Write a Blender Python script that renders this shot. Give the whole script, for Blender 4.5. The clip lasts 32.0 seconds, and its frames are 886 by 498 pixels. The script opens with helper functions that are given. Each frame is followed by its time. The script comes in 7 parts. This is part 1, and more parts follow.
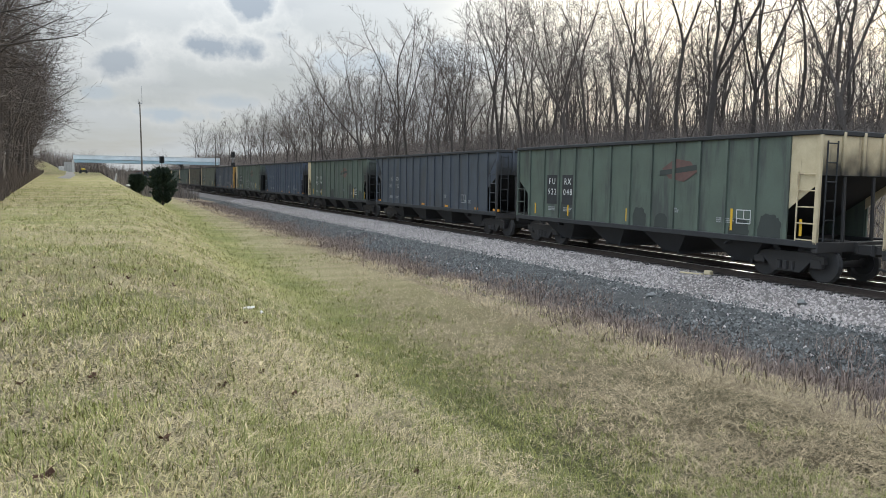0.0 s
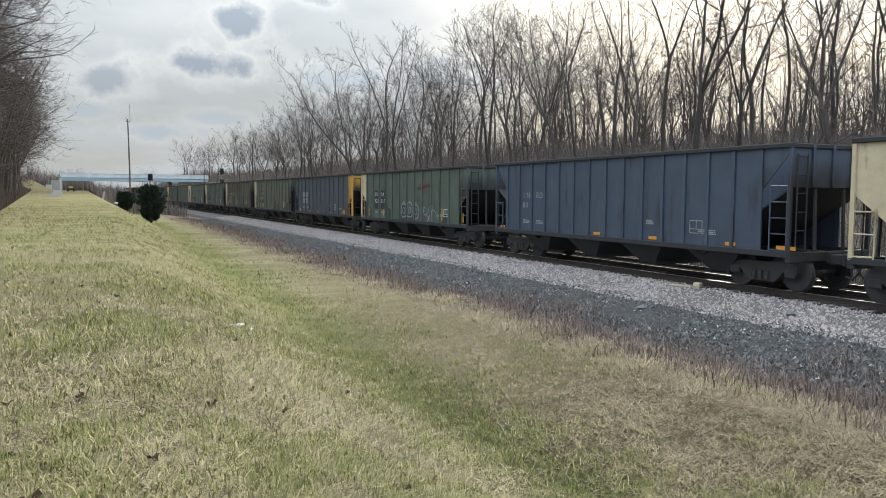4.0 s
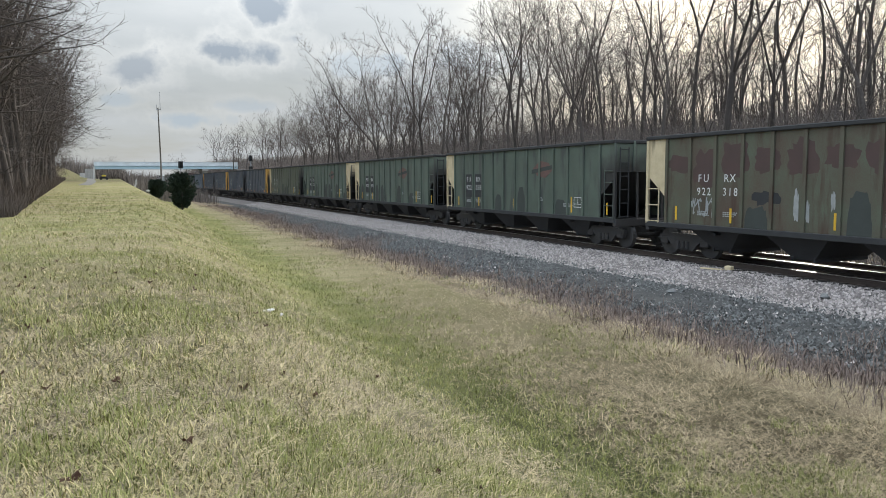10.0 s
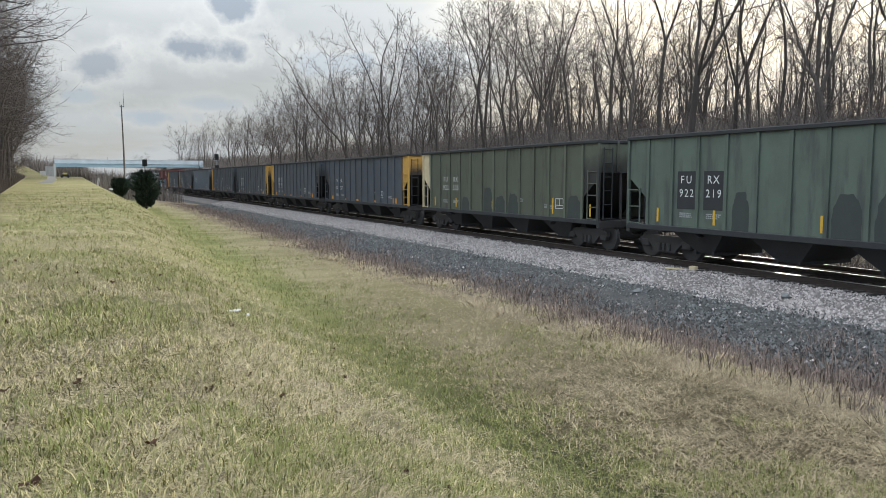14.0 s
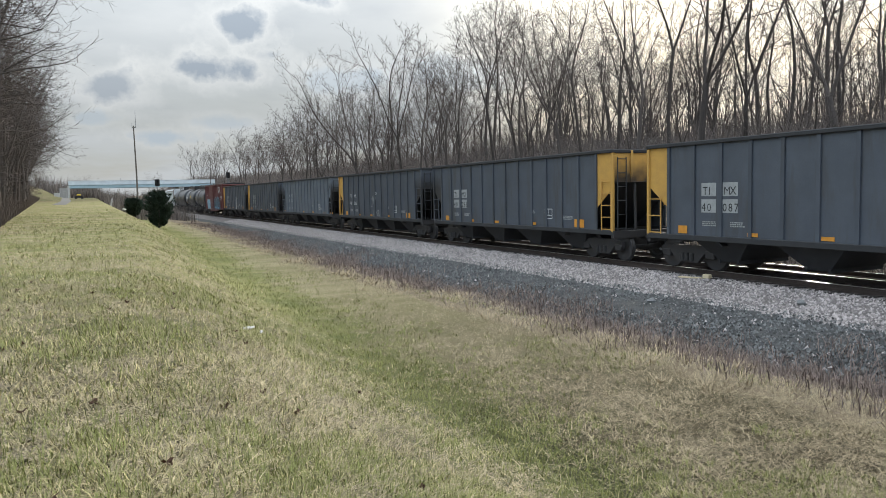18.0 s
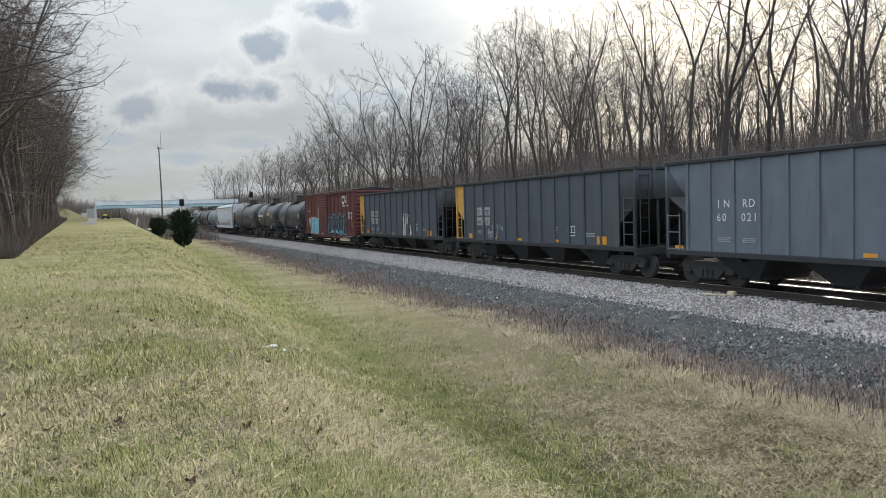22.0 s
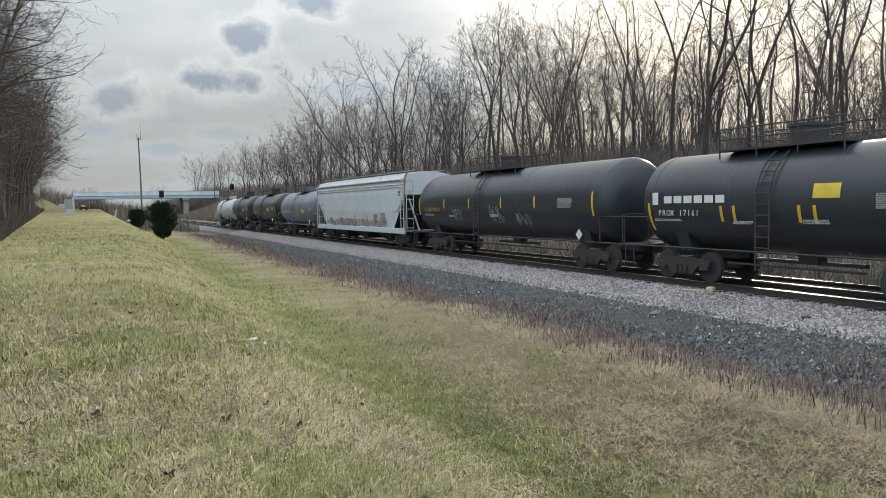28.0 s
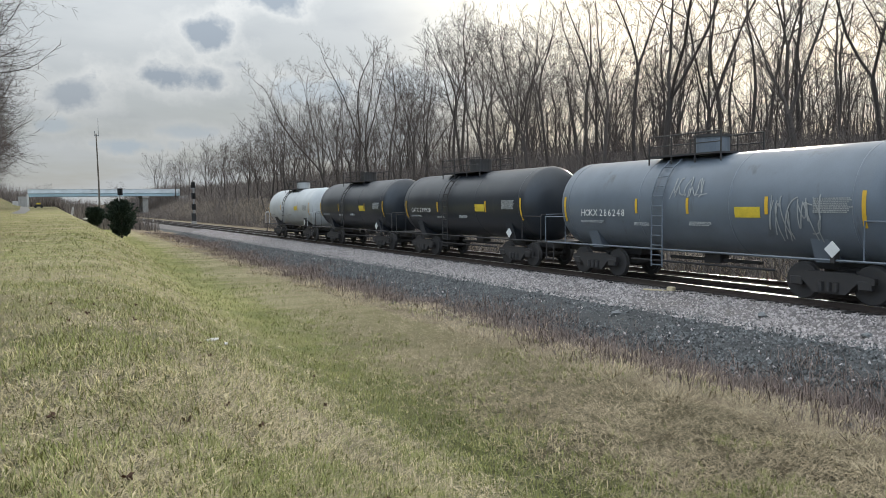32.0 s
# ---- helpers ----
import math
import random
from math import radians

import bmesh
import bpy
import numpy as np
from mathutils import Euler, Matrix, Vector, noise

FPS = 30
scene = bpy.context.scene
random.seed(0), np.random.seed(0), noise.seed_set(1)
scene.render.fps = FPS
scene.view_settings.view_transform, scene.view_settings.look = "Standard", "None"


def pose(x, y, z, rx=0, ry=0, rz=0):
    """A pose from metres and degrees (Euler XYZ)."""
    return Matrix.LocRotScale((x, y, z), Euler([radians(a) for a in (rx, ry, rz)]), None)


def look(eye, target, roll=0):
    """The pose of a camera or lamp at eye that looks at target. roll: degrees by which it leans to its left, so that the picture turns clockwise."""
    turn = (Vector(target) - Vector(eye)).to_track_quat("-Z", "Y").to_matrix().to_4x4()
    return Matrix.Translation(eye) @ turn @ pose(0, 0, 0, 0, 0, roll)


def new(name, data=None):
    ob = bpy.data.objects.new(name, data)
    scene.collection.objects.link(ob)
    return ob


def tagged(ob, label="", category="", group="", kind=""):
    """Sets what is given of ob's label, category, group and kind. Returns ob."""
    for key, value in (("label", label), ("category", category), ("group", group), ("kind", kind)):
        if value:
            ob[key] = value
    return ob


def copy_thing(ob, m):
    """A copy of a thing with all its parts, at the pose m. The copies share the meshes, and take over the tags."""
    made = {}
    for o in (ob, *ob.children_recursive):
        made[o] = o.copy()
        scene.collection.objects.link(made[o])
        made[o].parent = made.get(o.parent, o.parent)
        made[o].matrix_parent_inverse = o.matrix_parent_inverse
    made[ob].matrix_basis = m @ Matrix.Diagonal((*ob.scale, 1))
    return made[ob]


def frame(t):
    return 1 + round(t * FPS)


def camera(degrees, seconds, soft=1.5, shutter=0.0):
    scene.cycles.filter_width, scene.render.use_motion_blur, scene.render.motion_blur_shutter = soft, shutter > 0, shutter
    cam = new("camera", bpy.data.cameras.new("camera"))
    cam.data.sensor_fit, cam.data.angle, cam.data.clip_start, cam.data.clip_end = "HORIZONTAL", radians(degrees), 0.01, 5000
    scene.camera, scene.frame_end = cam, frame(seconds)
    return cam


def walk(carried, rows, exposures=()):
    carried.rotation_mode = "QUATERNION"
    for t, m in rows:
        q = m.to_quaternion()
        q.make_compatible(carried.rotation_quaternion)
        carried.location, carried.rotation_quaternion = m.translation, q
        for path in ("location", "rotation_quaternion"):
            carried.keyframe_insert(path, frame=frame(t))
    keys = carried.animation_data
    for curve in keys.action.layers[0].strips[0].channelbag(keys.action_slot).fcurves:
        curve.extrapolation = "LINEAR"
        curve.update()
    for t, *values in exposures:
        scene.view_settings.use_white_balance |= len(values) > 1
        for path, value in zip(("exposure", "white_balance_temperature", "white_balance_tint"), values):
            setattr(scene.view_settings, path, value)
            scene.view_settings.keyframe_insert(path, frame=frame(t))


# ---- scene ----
# ---- camera and its path ----
EYE = (0.0, 0.0, 2.49)
cam = camera(61.42, 32.0, soft=0.45)
walk(cam, [
    (0, pose(*EYE, 84.678, -0.793, -25.226)),
    (0.5, pose(*EYE, 84.841, -0.924, -24.743)),
    (1, pose(*EYE, 84.970, -0.837, -24.827)),
    (1.5, pose(*EYE, 85.073, -0.609, -25.342)),
    (2, pose(*EYE, 85.313, -0.410, -25.806)),
    (2.5, pose(*EYE, 85.690, -0.443, -25.903)),
    (3, pose(*EYE, 85.941, -0.447, -25.885)),
    (3.5, pose(*EYE, 85.938, -0.335, -25.940)),
    (5.5, pose(*EYE, 84.816, -0.317, -26.434)),
    (6, pose(*EYE, 84.468, -0.280, -26.574)),
    (6.5, pose(*EYE, 84.291, -0.163, -26.316)),
    (7, pose(*EYE, 84.329, -0.045, -25.755)),
    (7.5, pose(*EYE, 84.476, 0.115, -25.258)),
    (8, pose(*EYE, 84.558, 0.161, -24.917)),
    (8.5, pose(*EYE, 84.540, 0.233, -24.548)),
    (9, pose(*EYE, 84.505, 0.340, -24.246)),
    (9.5, pose(*EYE, 84.578, 0.366, -24.013)),
    (10, pose(*EYE, 84.657, 0.293, -23.947)),
    (10.5, pose(*EYE, 84.629, 0.225, -24.019)),
    (11, pose(*EYE, 84.580, 0.216, -24.283)),
    (11.5, pose(*EYE, 84.582, 0.304, -24.648)),
    (12, pose(*EYE, 84.621, 0.207, -25.023)),
    (12.5, pose(*EYE, 84.647, 0.106, -25.427)),
    (13, pose(*EYE, 84.679, -0.162, -25.823)),
    (13.5, pose(*EYE, 84.679, -0.404, -26.100)),
    (14, pose(*EYE, 84.648, -0.028, -26.359)),
    (14.5, pose(*EYE, 84.747, 0.745, -26.761)),
    (16.5, pose(*EYE, 85.691, 1.125, -25.671)),
    (17, pose(*EYE, 85.714, 1.117, -25.651)),
    (17.5, pose(*EYE, 85.691, 1.170, -25.659)),
    (18, pose(*EYE, 85.677, 1.202, -25.560)),
    (18.5, pose(*EYE, 85.725, 1.252, -25.449)),
    (19, pose(*EYE, 85.899, 1.293, -25.286)),
    (19.5, pose(*EYE, 86.208, 1.460, -24.982)),
    (20, pose(*EYE, 86.533, 1.453, -24.606)),
    (20.5, pose(*EYE, 86.727, 1.292, -24.235)),
    (21, pose(*EYE, 86.897, 1.268, -23.970)),
    (21.5, pose(*EYE, 87.057, 1.373, -23.862)),
    (22, pose(*EYE, 87.089, 1.583, -23.938)),
    (22.5, pose(*EYE, 87.037, 1.651, -24.044)),
    (23, pose(*EYE, 87.023, 1.611, -24.024)),
    (23.5, pose(*EYE, 87.024, 1.602, -23.965)),
    (24, pose(*EYE, 86.989, 1.532, -23.977)),
    (24.5, pose(*EYE, 86.929, 1.532, -24.082)),
    (25, pose(*EYE, 86.890, 1.594, -24.168)),
    (25.5, pose(*EYE, 86.867, 1.569, -24.226)),
    (27.5, pose(*EYE, 86.956, 1.267, -25.100)),
    (28, pose(*EYE, 86.598, 1.076, -25.302)),
    (28.5, pose(*EYE, 86.142, 0.910, -25.479)),
    (29, pose(*EYE, 85.934, 0.650, -25.730)),
    (29.5, pose(*EYE, 85.970, 0.314, -26.033)),
    (30, pose(*EYE, 86.149, 0.267, -26.352)),
    (30.5, pose(*EYE, 86.304, 0.387, -26.828)),
    (31, pose(*EYE, 86.452, 0.534, -27.311)),
    (31.5, pose(*EYE, 86.500, 0.622, -27.620)),
    (32, pose(*EYE, 86.534, 0.737, -28.031)),
], exposures=[(0, 0.12), (16, 0.08), (24, 0.0), (32, -0.10)])

# ---- world, sun ----
SUN_HEADING, SUN_HEIGHT = 51.0, 17.0


GREY, BLUE = (0.275, 0.325, 0.385), (0.38, 0.47, 0.56)
# low cumulus: heading, height, width and depth in degrees, density, colour
CLOUDS = ((10.8, 12.2, 2.4, 1.2, 0.9, GREY), (8.4, 9.3, 3.6, 0.95, 0.9, GREY), (2.0, 7.9, 2.3, 1.0, 0.7, GREY), (12.9, 10.3, 1.3, 0.5, 0.6, GREY), (15.6, 14.6, 2.2, 1.1, 0.9, GREY),
          (5.4, 4.4, 3.0, 0.55, 0.6, BLUE), (0.5, 5.6, 2.4, 0.5, 0.45, BLUE), (9.5, 5.4, 2.2, 0.45, 0.4, BLUE), (19.0, 8.5, 4.0, 0.8, 0.4, BLUE), (27.0, 9.0, 6.0, 1.2, 0.4, BLUE),
          (-14, 14, 5, 1.6, 0.6, GREY), (40, 26, 7, 2.4, 0.5, GREY), (75, 18, 6, 2, 0.6, GREY), (-50, 20, 8, 2.5, 0.6, GREY), (150, 16, 8, 2, 0.6, GREY), (-120, 24, 9, 3, 0.5, GREY))


def make_world():
    w = bpy.data.worlds.new("sky")
    scene.world = w
    w.use_nodes = True
    nt = w.node_tree
    n, li = nt.nodes, nt.links
    n.clear()
    out = n.new("ShaderNodeOutputWorld")
    bg = n.new("ShaderNodeBackground")
    sky = n.new("ShaderNodeTexSky")
    sky.sky_type = "NISHITA"
    sky.sun_disc = False
    sky.sun_elevation, sky.sun_rotation = radians(SUN_HEIGHT), radians(SUN_HEADING)
    sky.air_density, sky.dust_density, sky.ozone_density = 1.0, 1.2, 1.0
    sc = n.new("ShaderNodeVectorMath")
    sc.operation = "SCALE"
    sc.inputs[3].default_value = 0.05
    li.new(sky.outputs[0], sc.inputs[0])
    tc = n.new("ShaderNodeTexCoord")
    sep = n.new("ShaderNodeSeparateXYZ")
    li.new(tc.outputs["Generated"], sep.inputs[0])
    # cloud sheet: direction flattened onto a plane overhead
    zc = n.new("ShaderNodeMath")
    zc.operation = "ADD"
    zc.inputs[1].default_value = 0.16
    li.new(sep.outputs[2], zc.inputs[0])
    zm = n.new("ShaderNodeMath")
    zm.operation = "MAXIMUM"
    zm.inputs[1].default_value = 0.05
    li.new(zc.outputs[0], zm.inputs[0])
    comb = n.new("ShaderNodeCombineXYZ")
    for i in (0, 1):
        d = n.new("ShaderNodeMath")
        d.operation = "DIVIDE"
        li.new(sep.outputs[i], d.inputs[0])
        li.new(zm.outputs[0], d.inputs[1])
        li.new(d.outputs[0], comb.inputs[i])
    veil = n.new("ShaderNodeTexNoise")
    veil.inputs["Scale"].default_value, veil.inputs["Detail"].default_value = 1.1, 7
    veil.inputs["Roughness"].default_value = 0.55
    li.new(comb.outputs[0], veil.inputs["Vector"])
    r1 = n.new("ShaderNodeMapRange")
    r1.inputs[1].default_value, r1.inputs[2].default_value = 0.30, 0.62
    r1.inputs[3].default_value, r1.inputs[4].default_value = 0.62, 1.0
    li.new(veil.outputs[0], r1.inputs[0])
    mix = n.new("ShaderNodeMix")
    mix.data_type = "RGBA"
    li.new(r1.outputs[0], mix.inputs[0])
    li.new(sc.outputs[0], mix.inputs[6])
    mix.inputs[7].default_value = (0.520, 0.550, 0.568, 1)
    # darker cumulus
    cum = n.new("ShaderNodeTexNoise")
    cum.inputs["Scale"].default_value, cum.inputs["Detail"].default_value = 2.3, 6
    cum.inputs["Roughness"].default_value = 0.5
    off = n.new("ShaderNodeVectorMath")
    off.operation = "ADD"
    off.inputs[1].default_value = (3.1, 1.7, 0.4)
    li.new(comb.outputs[0], off.inputs[0])
    li.new(off.outputs[0], cum.inputs["Vector"])
    r2 = n.new("ShaderNodeMapRange")
    r2.inputs[1].default_value, r2.inputs[2].default_value = 0.56, 0.66
    r2.inputs[3].default_value, r2.inputs[4].default_value = 0.0, 0.17
    li.new(cum.outputs[0], r2.inputs[0])
    mix2 = n.new("ShaderNodeMix")
    mix2.data_type = "RGBA"
    li.new(r2.outputs[0], mix2.inputs[0])
    li.new(mix.outputs[2], mix2.inputs[6])
    mix2.inputs[7].default_value = (0.30, 0.33, 0.38, 1)
    # low cumulus with ragged outlines
    rag = n.new("ShaderNodeTexNoise")
    rag.inputs["Scale"].default_value, rag.inputs["Detail"].default_value = 12.0, 8
    rag.inputs["Roughness"].default_value = 0.62
    li.new(tc.outputs["Generated"], rag.inputs["Vector"])
    top = mix2.outputs[2]
    shapes = []
    for head, el, w, h, dens, tint in CLOUDS:
        a, e = radians(head), radians(el)
        sub = n.new("ShaderNodeVectorMath")
        sub.operation = "SUBTRACT"
        sub.inputs[1].default_value = (math.sin(a) * math.cos(e), math.cos(a) * math.cos(e), math.sin(e))
        li.new(tc.outputs["Generated"], sub.inputs[0])
        dv = n.new("ShaderNodeVectorMath")
        dv.operation = "DIVIDE"
        dv.inputs[1].default_value = (radians(w), radians(w), radians(h))
        li.new(sub.outputs[0], dv.inputs[0])
        ln = n.new("ShaderNodeVectorMath")
        ln.operation = "LENGTH"
        li.new(dv.outputs[0], ln.inputs[0])
        ma = n.new("ShaderNodeMath")
        ma.operation = "MULTIPLY_ADD"
        li.new(rag.outputs[0], ma.inputs[0])
        ma.inputs[1].default_value = 5.2
        li.new(ln.outputs["Value"], ma.inputs[2])
        shapes.append((ma.outputs[0], dens, tint))
    # sunlit rims first, then the grey bases
    for rim in (True, False):
        for src, dens, tint in shapes:
            mr = n.new("ShaderNodeMapRange")
            for i, v in enumerate((3.55, 4.35, dens * 0.45, 0.0) if rim else (2.8, 3.55, dens, 0.0)):
                mr.inputs[i + 1].default_value = v
            li.new(src, mr.inputs[0])
            mm = n.new("ShaderNodeMix")
            mm.data_type = "RGBA"
            li.new(mr.outputs[0], mm.inputs[0])
            li.new(top, mm.inputs[6])
            mm.inputs[7].default_value = (0.70, 0.715, 0.71, 1) if rim else (*tint, 1)
            top = mm.outputs[2]
    # bright hazy ring round the veiled sun
    dt = n.new("ShaderNodeVectorMath")
    dt.operation = "DOT_PRODUCT"
    a, e = radians(SUN_HEADING), radians(SUN_HEIGHT)
    dt.inputs[1].default_value = (math.sin(a) * math.cos(e), math.cos(a) * math.cos(e), math.sin(e))
    li.new(tc.outputs["Generated"], dt.inputs[0])
    ring = n.new("ShaderNodeMapRange")
    ring.interpolation_type = "SMOOTHERSTEP"
    for i, v in enumerate((0.86, 1.0, 0.0, 1.0)):
        ring.inputs[i + 1].default_value = v
    li.new(dt.outputs["Value"], ring.inputs[0])
    gl = n.new("ShaderNodeVectorMath")
    gl.operation = "SCALE"
    gl.inputs[0].default_value = (0.54, 0.46, 0.32)
    li.new(ring.outputs[0], gl.inputs[3])
    ga = n.new("ShaderNodeVectorMath")
    ga.operation = "ADD"
    li.new(top, ga.inputs[0])
    li.new(gl.outputs[0], ga.inputs[1])
    top = ga.outputs[0]
    # away from the sun the clouds are lit from the front and the gaps are blue
    back = n.new("ShaderNodeMapRange")
    for i, v in enumerate((0.25, -0.9, 0.0, 1.0)):
        back.inputs[i + 1].default_value = v
    li.new(dt.outputs["Value"], back.inputs[0])
    bm_ = n.new("ShaderNodeMix")
    bm_.data_type = "RGBA"
    bm_.blend_type = "MULTIPLY"
    li.new(back.outputs[0], bm_.inputs[0])
    li.new(top, bm_.inputs[6])
    bm_.inputs[7].default_value = (1.15, 1.35, 1.62, 1)
    top = bm_.outputs[2]
    # an overcast sky is brighter overhead than at the horizon
    zen = n.new("ShaderNodeMapRange")
    for i, v in enumerate((0.10, 1.0, 1.0, 4.2)):
        zen.inputs[i + 1].default_value = v
    li.new(sep.outputs[2], zen.inputs[0])
    li.new(top, bg.inputs[0])
    li.new(zen.outputs[0], bg.inputs[1])
    li.new(bg.outputs[0], out.inputs[0])


make_world()
sun = new("sun", bpy.data.lights.new("sun", "SUN"))
sun.data.energy, sun.data.angle, sun.data.color = 4.0, radians(1.5), (1.0, 0.93, 0.82)
_h, _e = radians(SUN_HEADING), radians(SUN_HEIGHT)
SUN_DIR = Vector((math.sin(_h) * math.cos(_e), math.cos(_h) * math.cos(_e), math.sin(_e)))
sun.matrix_world = look(SUN_DIR * 400, (0, 0, 0))


# ---- materials ----
def mat(name, base, rough=0.7, metal=0.0, dark=None, scale=3.0, fine=40.0, bump=0.2, amount=0.6, dist=0.01,
        island=0.0, per_object=0.0, stretch=(1, 1, 1), spec=0.5, streak=None, coal=None):
    """Two scales of variation between base and dark; grain bump; optional streaks, island or object variation."""
    m = bpy.data.materials.new(name)
    m.use_nodes = True
    nt = m.node_tree
    n, li = nt.nodes, nt.links
    bsdf = n["Principled BSDF"]
    bsdf.inputs["Roughness"].default_value = rough
    bsdf.inputs["Metallic"].default_value = metal
    bsdf.inputs["Specular IOR Level"].default_value = spec
    dark = dark or tuple(c * 0.55 for c in base)
    tc = n.new("ShaderNodeTexCoord")
    mp = n.new("ShaderNodeMapping")
    mp.inputs["Scale"].default_value = stretch
    li.new(tc.outputs["Object"], mp.inputs[0])
    a = n.new("ShaderNodeTexNoise")
    a.inputs["Scale"].default_value, a.inputs["Detail"].default_value = scale, 6
    li.new(mp.outputs[0], a.inputs["Vector"])
    b = n.new("ShaderNodeTexNoise")
    b.inputs["Scale"].default_value, b.inputs["Detail"].default_value = fine, 4
    li.new(mp.outputs[0], b.inputs["Vector"])
    mul = n.new("ShaderNodeMath")
    mul.operation = "MULTIPLY_ADD"
    li.new(b.outputs[0], mul.inputs[0])
    mul.inputs[1].default_value = 0.5
    li.new(a.outputs[0], mul.inputs[2])
    rg = n.new("ShaderNodeMapRange")
    rg.inputs[1].default_value, rg.inputs[2].default_value = 0.5, 1.0
    rg.inputs[3].default_value, rg.inputs[4].default_value = 0.0, amount
    li.new(mul.outputs[0], rg.inputs[0])
    mix = n.new("ShaderNodeMix")
    mix.data_type = "RGBA"
    li.new(rg.outputs[0], mix.inputs[0])
    mix.inputs[6].default_value = (*base, 1)
    mix.inputs[7].default_value = (*dark, 1)
    col = mix.outputs[2]
    if streak:
        # vertical runs of grime and rust with a ragged outline
        m2 = n.new("ShaderNodeMapping")
        m2.inputs["Scale"].default_value = (1.3, 1.3, 0.22)
        li.new(tc.outputs["Object"], m2.inputs[0])
        s = n.new("ShaderNodeTexNoise")
        s.inputs["Scale"].default_value, s.inputs["Detail"].default_value = 1.6, 7
        s.inputs["Roughness"].default_value = 0.62
        oi = n.new("ShaderNodeObjectInfo")
        ad = n.new("ShaderNodeVectorMath")
        ad.operation = "ADD"
        sc2 = n.new("ShaderNodeVectorMath")
        sc2.operation = "SCALE"
        sc2.inputs[0].default_value = (37.0, 51.0, 0.0)
        li.new(oi.outputs["Random"], sc2.inputs[3])
        li.new(m2.outputs[0], ad.inputs[0])
        li.new(sc2.outputs[0], ad.inputs[1])
        li.new(ad.outputs[0], s.inputs["Vector"])
        r3 = n.new("ShaderNodeMapRange")
        r3.inputs[1].default_value, r3.inputs[2].default_value = streak[1], streak[1] + 0.13
        r3.inputs[3].default_value, r3.inputs[4].default_value = 0.0, 0.85
        li.new(s.outputs[0], r3.inputs[0])
        mx = n.new("ShaderNodeMix")
        mx.data_type = "RGBA"
        li.new(r3.outputs[0], mx.inputs[0])
        li.new(col, mx.inputs[6])
        mx.inputs[7].default_value = (*streak[0], 1)
        col = mx.outputs[2]
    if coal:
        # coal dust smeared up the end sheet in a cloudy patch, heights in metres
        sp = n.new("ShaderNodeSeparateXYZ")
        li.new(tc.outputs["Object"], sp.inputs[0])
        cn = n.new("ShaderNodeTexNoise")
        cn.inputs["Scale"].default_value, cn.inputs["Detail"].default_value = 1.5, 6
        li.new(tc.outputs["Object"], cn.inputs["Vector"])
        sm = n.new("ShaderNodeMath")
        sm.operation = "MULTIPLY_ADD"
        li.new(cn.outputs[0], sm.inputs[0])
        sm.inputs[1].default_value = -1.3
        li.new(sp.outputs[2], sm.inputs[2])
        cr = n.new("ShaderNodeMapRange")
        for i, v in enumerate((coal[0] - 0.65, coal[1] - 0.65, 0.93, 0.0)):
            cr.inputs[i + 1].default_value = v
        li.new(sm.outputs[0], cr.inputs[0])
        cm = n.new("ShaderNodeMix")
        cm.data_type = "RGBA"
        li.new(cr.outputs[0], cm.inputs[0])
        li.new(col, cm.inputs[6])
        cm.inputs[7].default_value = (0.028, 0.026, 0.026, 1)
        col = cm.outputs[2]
    for amt, kind in ((island, "g"), (per_object, "o")):
        if amt:
            src = n.new("ShaderNodeNewGeometry" if kind == "g" else "ShaderNodeObjectInfo")
            hs = n.new("ShaderNodeHueSaturation")
            r4 = n.new("ShaderNodeMapRange")
            r4.inputs[3].default_value, r4.inputs[4].default_value = 1 - amt, 1 + amt
            li.new(src.outputs["Random Per Island" if kind == "g" else "Random"], r4.inputs[0])
            li.new(r4.outputs[0], hs.inputs["Value"])
            li.new(col, hs.inputs["Color"])
            col = hs.outputs[0]
    li.new(col, bsdf.inputs["Base Color"])
    if bump:
        bp = n.new("ShaderNodeBump")
        bp.inputs["Strength"].default_value, bp.inputs["Distance"].default_value = bump, dist
        li.new(mul.outputs[0], bp.inputs["Height"])
        li.new(bp.outputs[0], bsdf.inputs["Normal"])
    return m


M = {}
